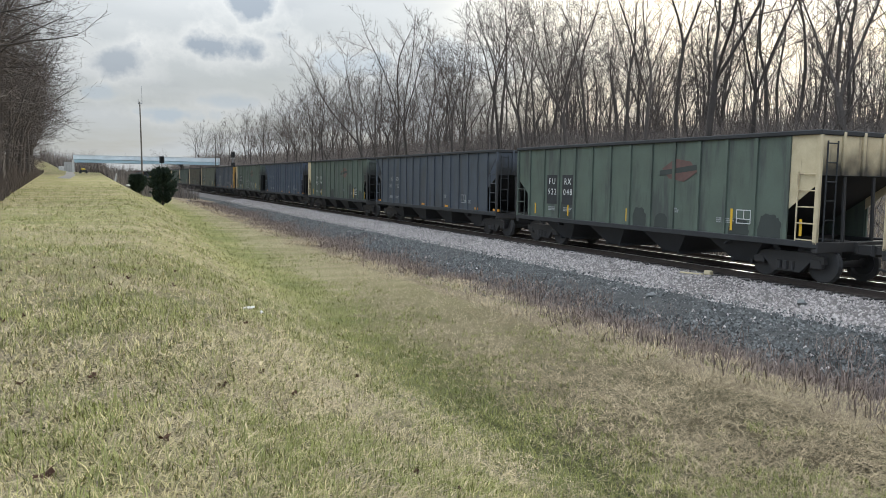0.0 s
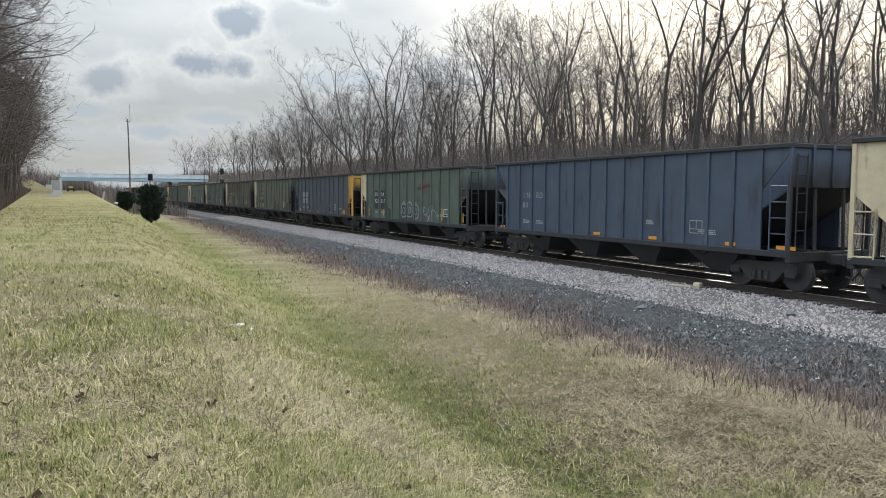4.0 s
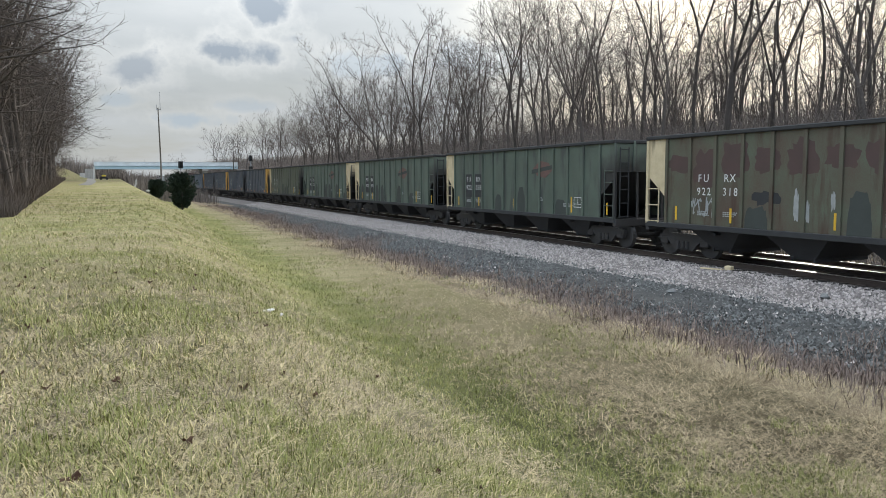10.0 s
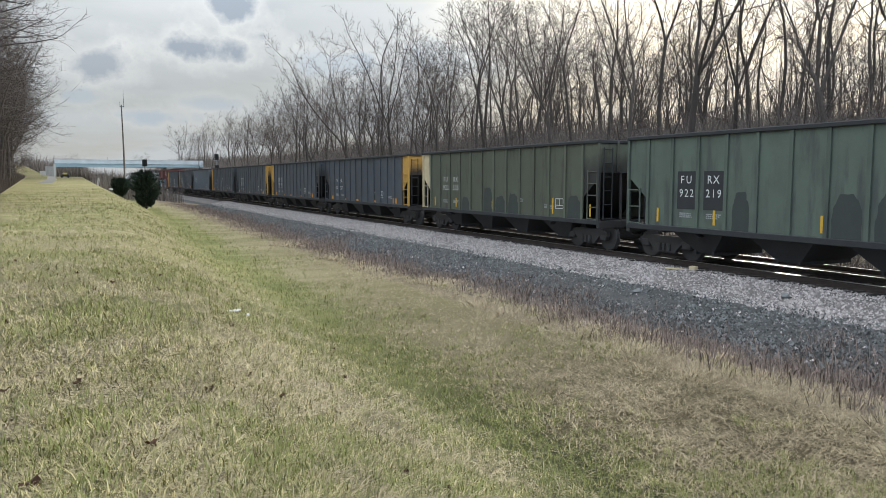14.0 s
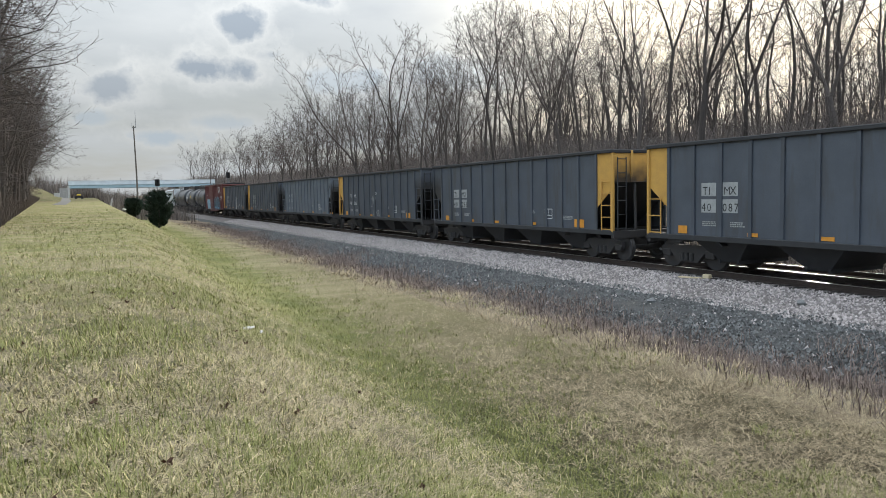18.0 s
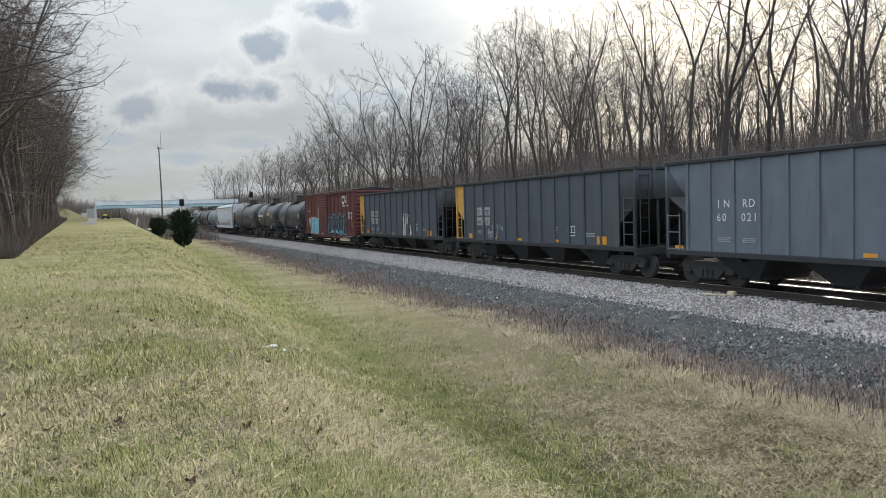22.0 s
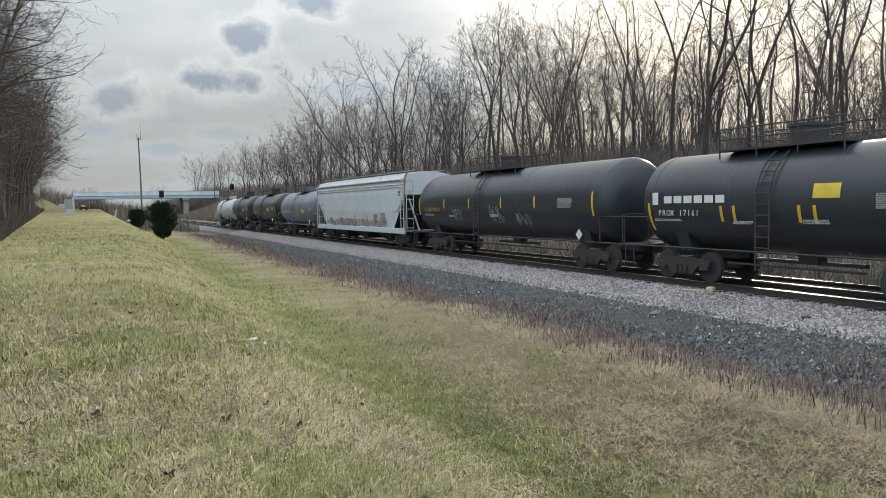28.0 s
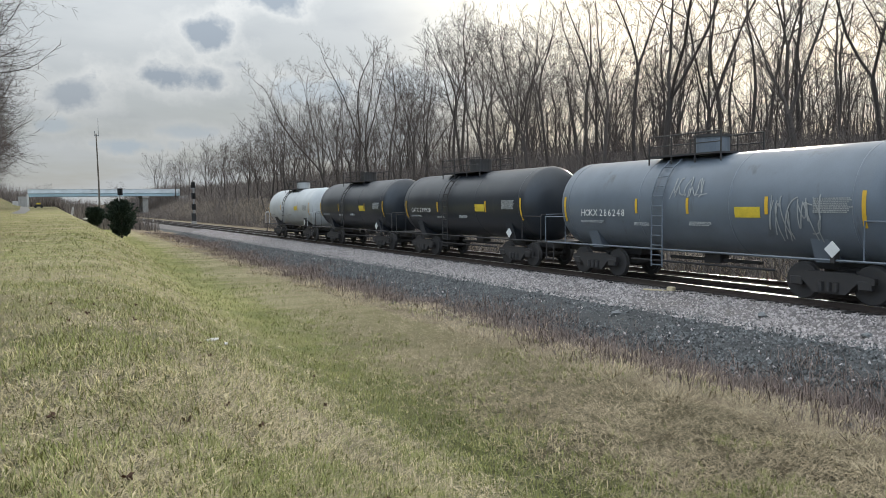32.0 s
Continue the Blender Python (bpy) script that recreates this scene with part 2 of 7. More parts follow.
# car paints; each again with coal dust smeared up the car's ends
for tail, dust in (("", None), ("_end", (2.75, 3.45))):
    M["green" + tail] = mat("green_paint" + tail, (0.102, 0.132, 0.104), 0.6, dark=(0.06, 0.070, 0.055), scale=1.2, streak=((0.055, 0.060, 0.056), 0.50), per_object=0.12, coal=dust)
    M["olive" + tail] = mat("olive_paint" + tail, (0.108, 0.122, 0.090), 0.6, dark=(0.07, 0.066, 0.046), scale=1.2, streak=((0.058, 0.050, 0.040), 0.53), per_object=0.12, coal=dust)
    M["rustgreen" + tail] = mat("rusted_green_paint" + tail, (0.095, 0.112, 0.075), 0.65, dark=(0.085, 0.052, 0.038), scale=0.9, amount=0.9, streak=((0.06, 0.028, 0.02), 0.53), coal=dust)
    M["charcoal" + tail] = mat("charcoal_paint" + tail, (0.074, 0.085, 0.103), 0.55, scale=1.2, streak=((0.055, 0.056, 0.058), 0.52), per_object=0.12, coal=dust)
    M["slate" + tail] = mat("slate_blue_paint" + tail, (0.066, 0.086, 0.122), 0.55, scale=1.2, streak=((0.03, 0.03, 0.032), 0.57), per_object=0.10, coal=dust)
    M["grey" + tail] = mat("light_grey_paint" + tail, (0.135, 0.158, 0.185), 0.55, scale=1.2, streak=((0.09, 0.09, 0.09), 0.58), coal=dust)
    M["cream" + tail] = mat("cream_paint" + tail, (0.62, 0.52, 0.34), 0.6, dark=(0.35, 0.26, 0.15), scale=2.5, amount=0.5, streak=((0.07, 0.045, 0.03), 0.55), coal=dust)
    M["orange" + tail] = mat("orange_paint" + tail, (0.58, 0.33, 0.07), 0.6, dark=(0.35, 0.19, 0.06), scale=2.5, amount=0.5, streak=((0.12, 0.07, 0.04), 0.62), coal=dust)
M["soot"] = mat("sooty_steel", (0.032, 0.033, 0.035), 0.75, dark=(0.018, 0.018, 0.019), scale=2.0)
M["steel"] = mat("dark_steel", (0.036, 0.035, 0.036), 0.7, dark=(0.052, 0.044, 0.038), scale=4.0)
M["coal"] = mat("black_coal", (0.012, 0.012, 0.013), 0.6, scale=4, fine=18, bump=0.8, dist=0.08)
M["white"] = mat("white_lettering", (0.72, 0.72, 0.70), 0.6, dark=(0.5, 0.5, 0.48), scale=4)
M["dimwhite"] = mat("faded_white_lettering", (0.36, 0.37, 0.36), 0.65, scale=6)
M["yellow"] = mat("yellow_reflector", (0.72, 0.43, 0.03), 0.5, dark=(0.5, 0.3, 0.03), scale=6)
M["orangemark"] = mat("orange_marking", (0.70, 0.30, 0.04), 0.5, scale=6)
M["maroon"] = mat("maroon_paint", (0.13, 0.035, 0.033), 0.6, dark=(0.09, 0.03, 0.028), scale=1.2, streak=((0.055, 0.025, 0.022), 0.60))
M["blackpaint"] = mat("black_tank_paint", (0.030, 0.035, 0.042), 0.33, scale=1.0, streak=((0.045, 0.045, 0.046), 0.60), per_object=0.1)
M["tankgrey"] = mat("grey_tank_paint", (0.155, 0.182, 0.212), 0.35, scale=1.0, streak=((0.08, 0.085, 0.09), 0.60))
M["tankwhite"] = mat("white_tank_paint", (0.55, 0.57, 0.57), 0.45, dark=(0.35, 0.36, 0.36), scale=1.0, streak=((0.15, 0.14, 0.13), 0.62))
M["hopperwhite"] = mat("pale_grey_hopper_paint", (0.60, 0.635, 0.645), 0.5, dark=(0.46, 0.485, 0.49), scale=1.0, streak=((0.25, 0.235, 0.22), 0.60))
M["oldmaroon"] = mat("dark_old_maroon_paint", (0.078, 0.044, 0.040), 0.65, dark=(0.05, 0.035, 0.03), scale=2.0)
M["cyan"] = mat("cyan_spray_paint", (0.13, 0.42, 0.58), 0.5, dark=(0.08, 0.3, 0.45), scale=3)
M["blackspray"] = mat("black_spray_paint", (0.02, 0.022, 0.03), 0.5, scale=3)
M["red"] = mat("faded_red_paint", (0.145, 0.080, 0.068), 0.6, scale=5)
M["rusty"] = mat("rusted_steel", (0.16, 0.085, 0.055), 0.85, dark=(0.30, 0.28, 0.26), scale=2.5, amount=0.9)
M["grime"] = mat("dark_green_grime", (0.046, 0.054, 0.048), 0.7, dark=(0.032, 0.036, 0.033), scale=2.5)
M["placard"] = mat("yellow_placard", (0.75, 0.55, 0.05), 0.5, scale=5)
M["rail"] = mat("rail_side_steel", (0.05, 0.035, 0.028), 0.7, scale=3)
M["railtop"] = mat("polished_rail_head", (0.78, 0.79, 0.80), 0.30, metal=1.0, scale=3, bump=0.0)
M["tie"] = mat("creosoted_timber", (0.028, 0.024, 0.021), 0.9, scale=6, stretch=(1, 6, 6), per_object=0.3)
# bed colour is darkened to stand for shade in the gaps between loose stones
M["ballast_pale"] = mat("pale_pink_ballast_stone", (0.22, 0.195, 0.185), 0.9, dark=(0.07, 0.062, 0.058), scale=3, fine=26, bump=0.9, dist=0.05, amount=0.9)
M["ballast_dark"] = mat("grey_ballast_stone", (0.078, 0.078, 0.075), 0.9, dark=(0.028, 0.028, 0.028), scale=2, fine=22, bump=0.9, dist=0.05, amount=0.9)
M["stone_pale"] = mat("pale_pink_stone", (0.42, 0.375, 0.355), 0.9, scale=20, island=0.5, bump=0)
M["stone_dark"] = mat("grey_stone", (0.135, 0.137, 0.134), 0.9, scale=20, island=0.75, bump=0)
M["bark"] = mat("grey_brown_bark", (0.088, 0.073, 0.065), 0.95, dark=(0.040, 0.034, 0.030), scale=4, fine=30, stretch=(3, 3, 0.6), bump=0.6, dist=0.03, amount=0.8, per_object=0.25)
M["twig"] = mat("brown_twigs", (0.090, 0.072, 0.063), 0.95, scale=2, bump=0, per_object=0.25)
M["brush"] = mat("dry_brown_brush", (0.105, 0.082, 0.068), 0.95, scale=0.3, fine=5, bump=0, island=0.35)
# the brush again, its colour paled to stand for haze
M["hazed_brush"] = mat("pale_grey_brown_brush", (0.175, 0.148, 0.132), 0.95, scale=0.3, fine=5, bump=0, island=0.4)
M["needles"] = mat("dark_cedar_foliage", (0.022, 0.040, 0.022), 0.9, scale=2, bump=0, island=0.4)
M["straw"] = mat("dry_straw_grass", (0.45, 0.38, 0.195), 0.8, dark=(0.15, 0.118, 0.060), scale=0.8, fine=4, bump=0, island=0.65)
M["thatch"] = mat("bleached_dead_thatch", (0.43, 0.355, 0.220), 0.85, dark=(0.12, 0.094, 0.06), scale=0.9, fine=5, bump=0, island=0.75)
M["tan"] = mat("tan_dead_grass", (0.46, 0.37, 0.235), 0.9, dark=(0.24, 0.185, 0.115), scale=0.8, fine=4, bump=0, island=0.5)
M["blade"] = mat("green_grass_blades", (0.265, 0.268, 0.080), 0.75, dark=(0.120, 0.135, 0.036), scale=0.8, fine=4, bump=0, island=0.35)
M["scuff"] = mat("brown_grey_scuffs", (0.30, 0.27, 0.25), 0.7, scale=5)
M["weedstem"] = mat("reddish_brown_weed_stems", (0.215, 0.162, 0.138), 0.95, scale=0.8, bump=0, island=0.4)
M["concrete"] = mat("weathered_concrete", (0.36, 0.35, 0.33), 0.9, scale=1, fine=12, streak=((0.2, 0.19, 0.18), 0.6))
M["bluesteel"] = mat("pale_blue_girder_paint", (0.40, 0.53, 0.58), 0.6, dark=(0.3, 0.42, 0.47), scale=0.5)
M["parapet"] = mat("pale_bridge_parapet", (0.70, 0.76, 0.79), 0.7, scale=0.5)
M["galv"] = mat("galvanised_steel", (0.32, 0.33, 0.34), 0.5, metal=0.6, scale=3)
M["leafbrown"] = mat("dead_oak_leaf", (0.11, 0.055, 0.03), 0.8, scale=9)
M["litter"] = mat("crumpled_white_litter", (0.55, 0.54, 0.51), 0.7, scale=6)
M["pole"] = mat("grey_utility_pole", (0.16, 0.145, 0.13), 0.9, scale=3, stretch=(4, 4, 0.4))
M["gravel"] = mat("grey_gravel_path", (0.15, 0.147, 0.14), 0.95, scale=3)


def ground_material():
    m = bpy.data.materials.new("spring_grass_ground")
    m.use_nodes = True
    nt = m.node_tree
    n, li = nt.nodes, nt.links
    bsdf = n["Principled BSDF"]
    bsdf.inputs["Roughness"].default_value = 0.95
    bsdf.inputs["Specular IOR Level"].default_value = 0.15
    tc = n.new("ShaderNodeTexCoord")

    def noise_tex(scale, detail=5, stretch=None):
        t = n.new("ShaderNodeTexNoise")
        t.inputs["Scale"].default_value, t.inputs["Detail"].default_value = scale, detail
        if stretch:
            mp = n.new("ShaderNodeMapping")
            mp.inputs["Scale"].default_value = stretch
            li.new(tc.outputs["Object"], mp.inputs[0])
            li.new(mp.outputs[0], t.inputs["Vector"])
        else:
            li.new(tc.outputs["Object"], t.inputs["Vector"])
        return t

    def ramp(src, a, b, c=0.0, d=1.0):
        r = n.new("ShaderNodeMapRange")
        for i, v in enumerate((a, b, c, d)):
            r.inputs[i + 1].default_value = v
        li.new(src, r.inputs[0])
        return r.outputs[0]

    def blend(f, a, b):
        x = n.new("ShaderNodeMix")
        x.data_type = "RGBA"
        li.new(f, x.inputs[0])
        for i, v in ((6, a), (7, b)):
            if isinstance(v, tuple):
                x.inputs[i].default_value = (*v, 1)
            else:
                li.new(v, x.inputs[i])
        return x.outputs[2]

    big, mid, fine, grit = noise_tex(0.35, 6), noise_tex(2.2, 6), noise_tex(30, 9), noise_tex(40, 8)
    cover = n.new("ShaderNodeAttribute")
    cover.attribute_name = "cover"
    sp = n.new("ShaderNodeSeparateColor")
    li.new(cover.outputs["Color"], sp.inputs[0])
    tone = ramp(fine.outputs[0], 0.36, 0.64)
    mown = noise_tex(0.5, 3, (0.35, 1.6, 1.0))
    # first pair of tones: soil darkened to stand for shade between the blades
    straw = blend(sp.outputs[2], blend(tone, (0.022, 0.017, 0.011), (0.14, 0.11, 0.062)), blend(ramp(mown.outputs[0], 0.40, 0.62), (0.27, 0.240, 0.125), (0.37, 0.318, 0.185)))
    green = blend(sp.outputs[2], blend(tone, (0.016, 0.018, 0.008), (0.10, 0.105, 0.036)), blend(ramp(mown.outputs[0], 0.38, 0.62), (0.20, 0.208, 0.075), (0.30, 0.282, 0.118)))
    brown = blend(ramp(grit.outputs[0], 0.34, 0.66), (0.155, 0.122, 0.084), (0.335, 0.265, 0.178))
    ad = n.new("ShaderNodeMath")
    ad.operation = "MULTIPLY_ADD"
    li.new(mid.outputs[0], ad.inputs[0])
    ad.inputs[1].default_value = 0.9
    li.new(sp.outputs[0], ad.inputs[2])
    ad2 = n.new("ShaderNodeMath")
    ad2.operation = "MULTIPLY_ADD"
    li.new(big.outputs[0], ad2.inputs[0])
    ad2.inputs[1].default_value = 0.8
    li.new(ad.outputs[0], ad2.inputs[2])
    col = blend(ramp(ad2.outputs[0], 1.08, 1.34), straw, green)
    ad3 = n.new("ShaderNodeMath")
    ad3.operation = "MULTIPLY_ADD"
    li.new(mid.outputs[0], ad3.inputs[0])
    ad3.inputs[1].default_value = 0.8
    li.new(sp.outputs[1], ad3.inputs[2])
    col = blend(ramp(ad3.outputs[0], 0.75, 1.1), col, brown)
    li.new(col, bsdf.inputs["Base Color"])
    bp = n.new("ShaderNodeBump")
    bp.inputs["Strength"].default_value, bp.inputs["Distance"].default_value = 0.9, 0.09
    li.new(fine.outputs[0], bp.inputs["Height"])
    li.new(bp.outputs[0], bsdf.inputs["Normal"])
    return m


M["ground"] = ground_material()


# ---- mesh helpers ----
def obj(name, bm, material, parent=None, label="", smooth=False):
    me = bpy.data.meshes.new(name)
    bm.to_mesh(me)
    bm.free()
    mats = material if isinstance(material, (list, tuple)) else [material]
    for m in mats:
        me.materials.append(M[m])
    if smooth:
        me.shade_smooth()
    ob = new(name, me)
    if parent:
        ob.parent = parent
    if label:
        ob["label"] = label
    return ob


def part(name, bm, material, parent, label="", smooth=False):
    return obj(name, bm, material, parent, label, smooth)


def box(bm, x0, x1, y0, y1, z0, z1, bevel=0.0):
    vs = [bm.verts.new(p) for p in ((x0, y0, z0), (x1, y0, z0), (x1, y1, z0), (x0, y1, z0), (x0, y0, z1), (x1, y0, z1), (x1, y1, z1), (x0, y1, z1))]
    fs = [bm.faces.new([vs[i] for i in q]) for q in ((3, 2, 1, 0), (4, 5, 6, 7), (0, 1, 5, 4), (1, 2, 6, 5), (2, 3, 7, 6), (3, 0, 4, 7))]
    if bevel:
        bmesh.ops.bevel(bm, geom=list({e for f in fs for e in f.edges}), offset=bevel, segments=1, affect="EDGES")
    return bm


def boxes(*bs, bevel=0.0):
    bm = bmesh.new()
    for b in bs:
        box(bm, *b, bevel=bevel)
    return bm


def tube(bm, pts, r, sides=6, cap=True):
    """A round bar along pts; r a number or one a point."""
    pts = [Vector(p) for p in pts]
    rs = r if isinstance(r, (list, tuple)) else [r] * len(pts)
    rings = []
    for i, p in enumerate(pts):
        d = (pts[min(i + 1, len(pts) - 1)] - pts[max(i - 1, 0)]).normalized()
        a = d.cross(Vector((0, 0, 1)))
        if a.length < 0.05:
            a = d.cross(Vector((1, 0, 0)))
        a.normalize()
        b = d.cross(a)
        rings.append([bm.verts.new(p + (a * math.cos(k * math.tau / sides) + b * math.sin(k * math.tau / sides)) * rs[i]) for k in range(sides)])
    for r0, r1 in zip(rings, rings[1:]):
        for k in range(sides):
            bm.faces.new((r0[k], r0[(k + 1) % sides], r1[(k + 1) % sides], r1[k]))
    if cap:
        bm.faces.new(rings[0][::-1])
        bm.faces.new(rings[-1])
    return bm


def prism(bm, poly, x0, x1):
    """A polygon in the plane of y and z, given as (y, z), thickened from x0 to x1."""
    a = [bm.verts.new((x0, y, z)) for y, z in poly]
    b = [bm.verts.new((x1, y, z)) for y, z in poly]
    bm.faces.new(a)
    bm.faces.new(b[::-1])
    for i in range(len(poly)):
        j = (i + 1) % len(poly)
        bm.faces.new((a[j], a[i], b[i], b[j]))
    bmesh.ops.recalc_face_normals(bm, faces=bm.faces[:])
    return bm


def xprism(bm, poly, y0, y1):
    """A polygon in the plane of x and z, thickened from y0 to y1."""
    a = [bm.verts.new((x, y0, z)) for x, z in poly]
    b = [bm.verts.new((x, y1, z)) for x, z in poly]
    bm.faces.new(a)
    bm.faces.new(b[::-1])
    for i in range(len(poly)):
        j = (i + 1) % len(poly)
        bm.faces.new((a[j], a[i], b[i], b[j]))
    bmesh.ops.recalc_face_normals(bm, faces=bm.faces[:])
    return bm


def raw(name, verts, faces, material, parent=None):
    me = bpy.data.meshes.new(name)
    me.from_pydata(verts, [], faces)
    me.materials.append(M[material])
    ob = new(name, me)
    if parent:
        ob.parent = parent
    return ob


# glyph outlines of the built-in font, made once
GLYPH = {}


def make_glyphs(chars):
    for c in chars:
        cu = bpy.data.curves.new("glyph", "FONT")
        cu.body, cu.size, cu.resolution_u = c, 1.0, 2
        ob = new("glyph", cu)
        dg = bpy.context.evaluated_depsgraph_get()
        ev = ob.evaluated_get(dg)
        me = ev.to_mesh()
        GLYPH[c] = ([tuple(v.co) for v in me.vertices], [tuple(p.vertices) for p in me.polygons])
        ev.to_mesh_clear()
        bpy.data.objects.remove(ob)
        bpy.data.curves.remove(cu)


def lettering(bm, text, x, y, z, size, pitch=0.68):
    """Writing on a face that looks to -x: it begins at y and runs towards -y, its feet at z."""
    for i, c in enumerate(text):
        if c == " ":
            continue
        vs, fs = GLYPH[c]
        y0 = y - i * pitch * size
        bv = [bm.verts.new((x, y0 - vx * size, z + vy * size)) for vx, vy, _ in vs]
        for f in fs:
            bm.faces.new([bv[k] for k in f])
    return bm


make_glyphs("J0123456789FURXINDTMGAHOKLEP")


# ---- ground ----
def sstep(a, b, x):
    t = min(1.0, max(0.0, (x - a) / (b - a)))
    return t * t * (3 - 2 * t)


TRACK_X = 17.59


def crest(y):
    return 1.0 + 1.9 * sstep(0, 64, y)


def ground_z(x, y):
    plateau = 0.89 + 0.0104 * max(0.0, min(y, 236.0) - 22.0) * sstep(10, 60, y)
    ditch = -0.68 + 0.45 * sstep(30, 95, y)
    c0 = crest(y)
    t = sstep(c0 - 0.8, c0 + 3.9, x)
    z = plateau * (1 - t) + ditch * t
    z -= 0.35 * sstep(9.0, 12.5, x)
    z += 0.35 * sstep(21.0, 24.0, x)
    z += 5.6 * sstep(22.5, 43.0, x) + 4.0 * sstep(45.0, 110.0, x)
    z += 1.6 * sstep(-8.0, -40.0, x) if x < -8 else 0.0
    # road embankment that carries the bridge approach
    z += 4.0 * sstep(205, 245, y) * sstep(-4.5, -16.0, x) * (1 - sstep(262, 300, y)) if x < -4 else 0.0
    z += 0.05 * noise.noise((x * 0.35, y * 0.35, 0.0)) + 0.018 * noise.noise((x * 1.7, y * 1.7, 4.0))
    return z


def ticks(stops):
    out = []
    for (a, s), (b, _) in zip(stops, stops[1:]):
        k = max(1, round((b - a) / s))
        out += [a + (b - a) * i / k for i in range(k)]
    return out + [stops[-1][0]]


def build_ground():
    xs = ticks([(-3000, 600), (-600, 120), (-120, 20), (-40, 4), (-12, 0.5), (14, 1.0), (26, 2.5), (60, 12), (140, 90), (600, 600), (3000, 1)])
    ys = ticks([(-1500, 300), (-300, 40), (-60, 8), (-10, 0.5), (40, 1.0), (90, 2.5), (300, 15), (600, 120), (3200, 1)])
    verts = [(x, y, ground_z(x, y)) for y in ys for x in xs]
    w = len(xs)
    faces = [(j * w + i, j * w + i + 1, (j + 1) * w + i + 1, (j + 1) * w + i) for j in range(len(ys) - 1) for i in range(w - 1)]
    ob = raw("ground", verts, faces, "ground")
    ob.data.shade_smooth()
    at = ob.data.color_attributes.new("cover", "FLOAT_COLOR", "POINT")
    cols = np.zeros((len(verts), 4), dtype=np.float32)
    for k, (x, y, z) in enumerate(verts):
        c0 = crest(y)
        swale = math.exp(-((x - c0 - 3.7) / 1.25) ** 2)
        lawn = 1 - sstep(c0 + 2.5, c0 + 4.5, x)
        weeds = sstep(8.2, 9.6, x) + 0.6 * sstep(-9, -14, x)
        # blue: blade colour replacing the shade-darkened soil tones as y grows, less beyond 110 m
        cols[k] = (0.36 * lawn + 0.50 * swale, weeds, sstep(3, 25, y) * (1 - 0.75 * sstep(110, 190, y)), 1)
    at.data.foreach_set("color", cols.ravel())
    tagged(ob, "patchy green and straw spring grass bank with a swale", "ground", kind="structure")


build_ground()


def build_track():
    # ballast bed with its two shoulders
    prof = [(10.9, -1.15), (12.0, -0.86), (13.0, -0.66), (14.4, -0.46), (15.3, -0.33), (16.1, -0.19), (16.5, -0.17), (17.59, -0.19), (18.7, -0.17), (19.1, -0.2), (20.2, -0.55), (21.6, -0.9), (23.0, -1.2)]
    ys = ticks([(-450, 50), (-30, 1.0), (70, 3.0), (200, 12), (800, 1)])
    verts, faces = [], []
    for y in ys:
        for x, z in prof:
            k = 0.045 if x < 16 else 0.01
            rag = 0.25 + 0.3 * noise.noise((y * 0.3, 1.0, 7.0)) + 0.25 * noise.noise((y * 1.1, 5.0, 7.0)) if x < 12.5 else 0.15 * noise.noise((y * 0.6, x, 7.0))
            verts.append((x + rag, y, z + k * noise.noise((x * 1.1, y * 1.1, 2.0))))
    w = len(prof)
    for j in range(len(ys) - 1):
        for i in range(w - 1):
            faces.append((j * w + i, j * w + i + 1, (j + 1) * w + i + 1, (j + 1) * w + i))
    me = bpy.data.meshes.new("ballast_bed")
    me.from_pydata(verts, [], faces)
    me.materials.append(M["ballast_pale"])
    me.materials.append(M["ballast_dark"])
    me.shade_smooth()
    for k, f in enumerate(me.polygons):
        f.material_index = 1 if (k % (w - 1)) < 3 or (k % (w - 1)) > 9 else 0
    tagged(new("ballast_bed", me), "crushed stone ballast bed, pale pink above grey", "ballast", kind="structure")
    # rails
    sect = [(-0.07, -0.175), (0.07, -0.175), (0.07, -0.16), (0.012, -0.13), (0.012, -0.045), (0.036, -0.035), (0.036, -0.004), (-0.036, -0.004), (-0.036, -0.035), (-0.012, -0.045), (-0.012, -0.13), (-0.07, -0.16)]
    for off in (-0.75, 0.75):
        bm = xprism(bmesh.new(), [(TRACK_X + off + x, z) for x, z in sect], -450, 800)
        rail = tagged(obj("rail", bm, "rail"), "rusty steel rail with a polished running head", "rail", "rails", "structure")
        part("running_head", boxes((TRACK_X + off - 0.034, TRACK_X + off + 0.034, -450, 800, -0.004, 0.0)), "railtop", rail, "polished bright steel head")
    # a spare rail lying along the far tie ends
    bm = xprism(bmesh.new(), [(TRACK_X + 2.94 + x, z - 0.1) for x, z in sect], -60, 260)
    rail = tagged(obj("spare_rail", bm, "rail"), "spare steel rail laid along the far ballast shoulder", "rail", kind="structure")
    part("running_head", boxes((TRACK_X + 2.906, TRACK_X + 2.974, -60, 260, -0.104, -0.1)), "railtop", rail, "polished bright steel head")


build_track()
# ---- rolling stock ----
MESH = {}


def shared(key, name, make, material, parent, m=None, label="", smooth=False):
    """A part whose mesh is made once for each key and shared by all that are alike."""
    if key not in MESH:
        bm = make()
        me = bpy.data.meshes.new(name)
        bm.to_mesh(me)
        bm.free()
        for k in material if isinstance(material, (list, tuple)) else [material]:
            me.materials.append(M[k])
        if smooth:
            me.shade_smooth()
        MESH[key] = me
    ob = new(name, MESH[key])
    ob.parent = parent
    if m is not None:
        ob.matrix_basis = m
    if label:
        ob["label"] = label
    return ob


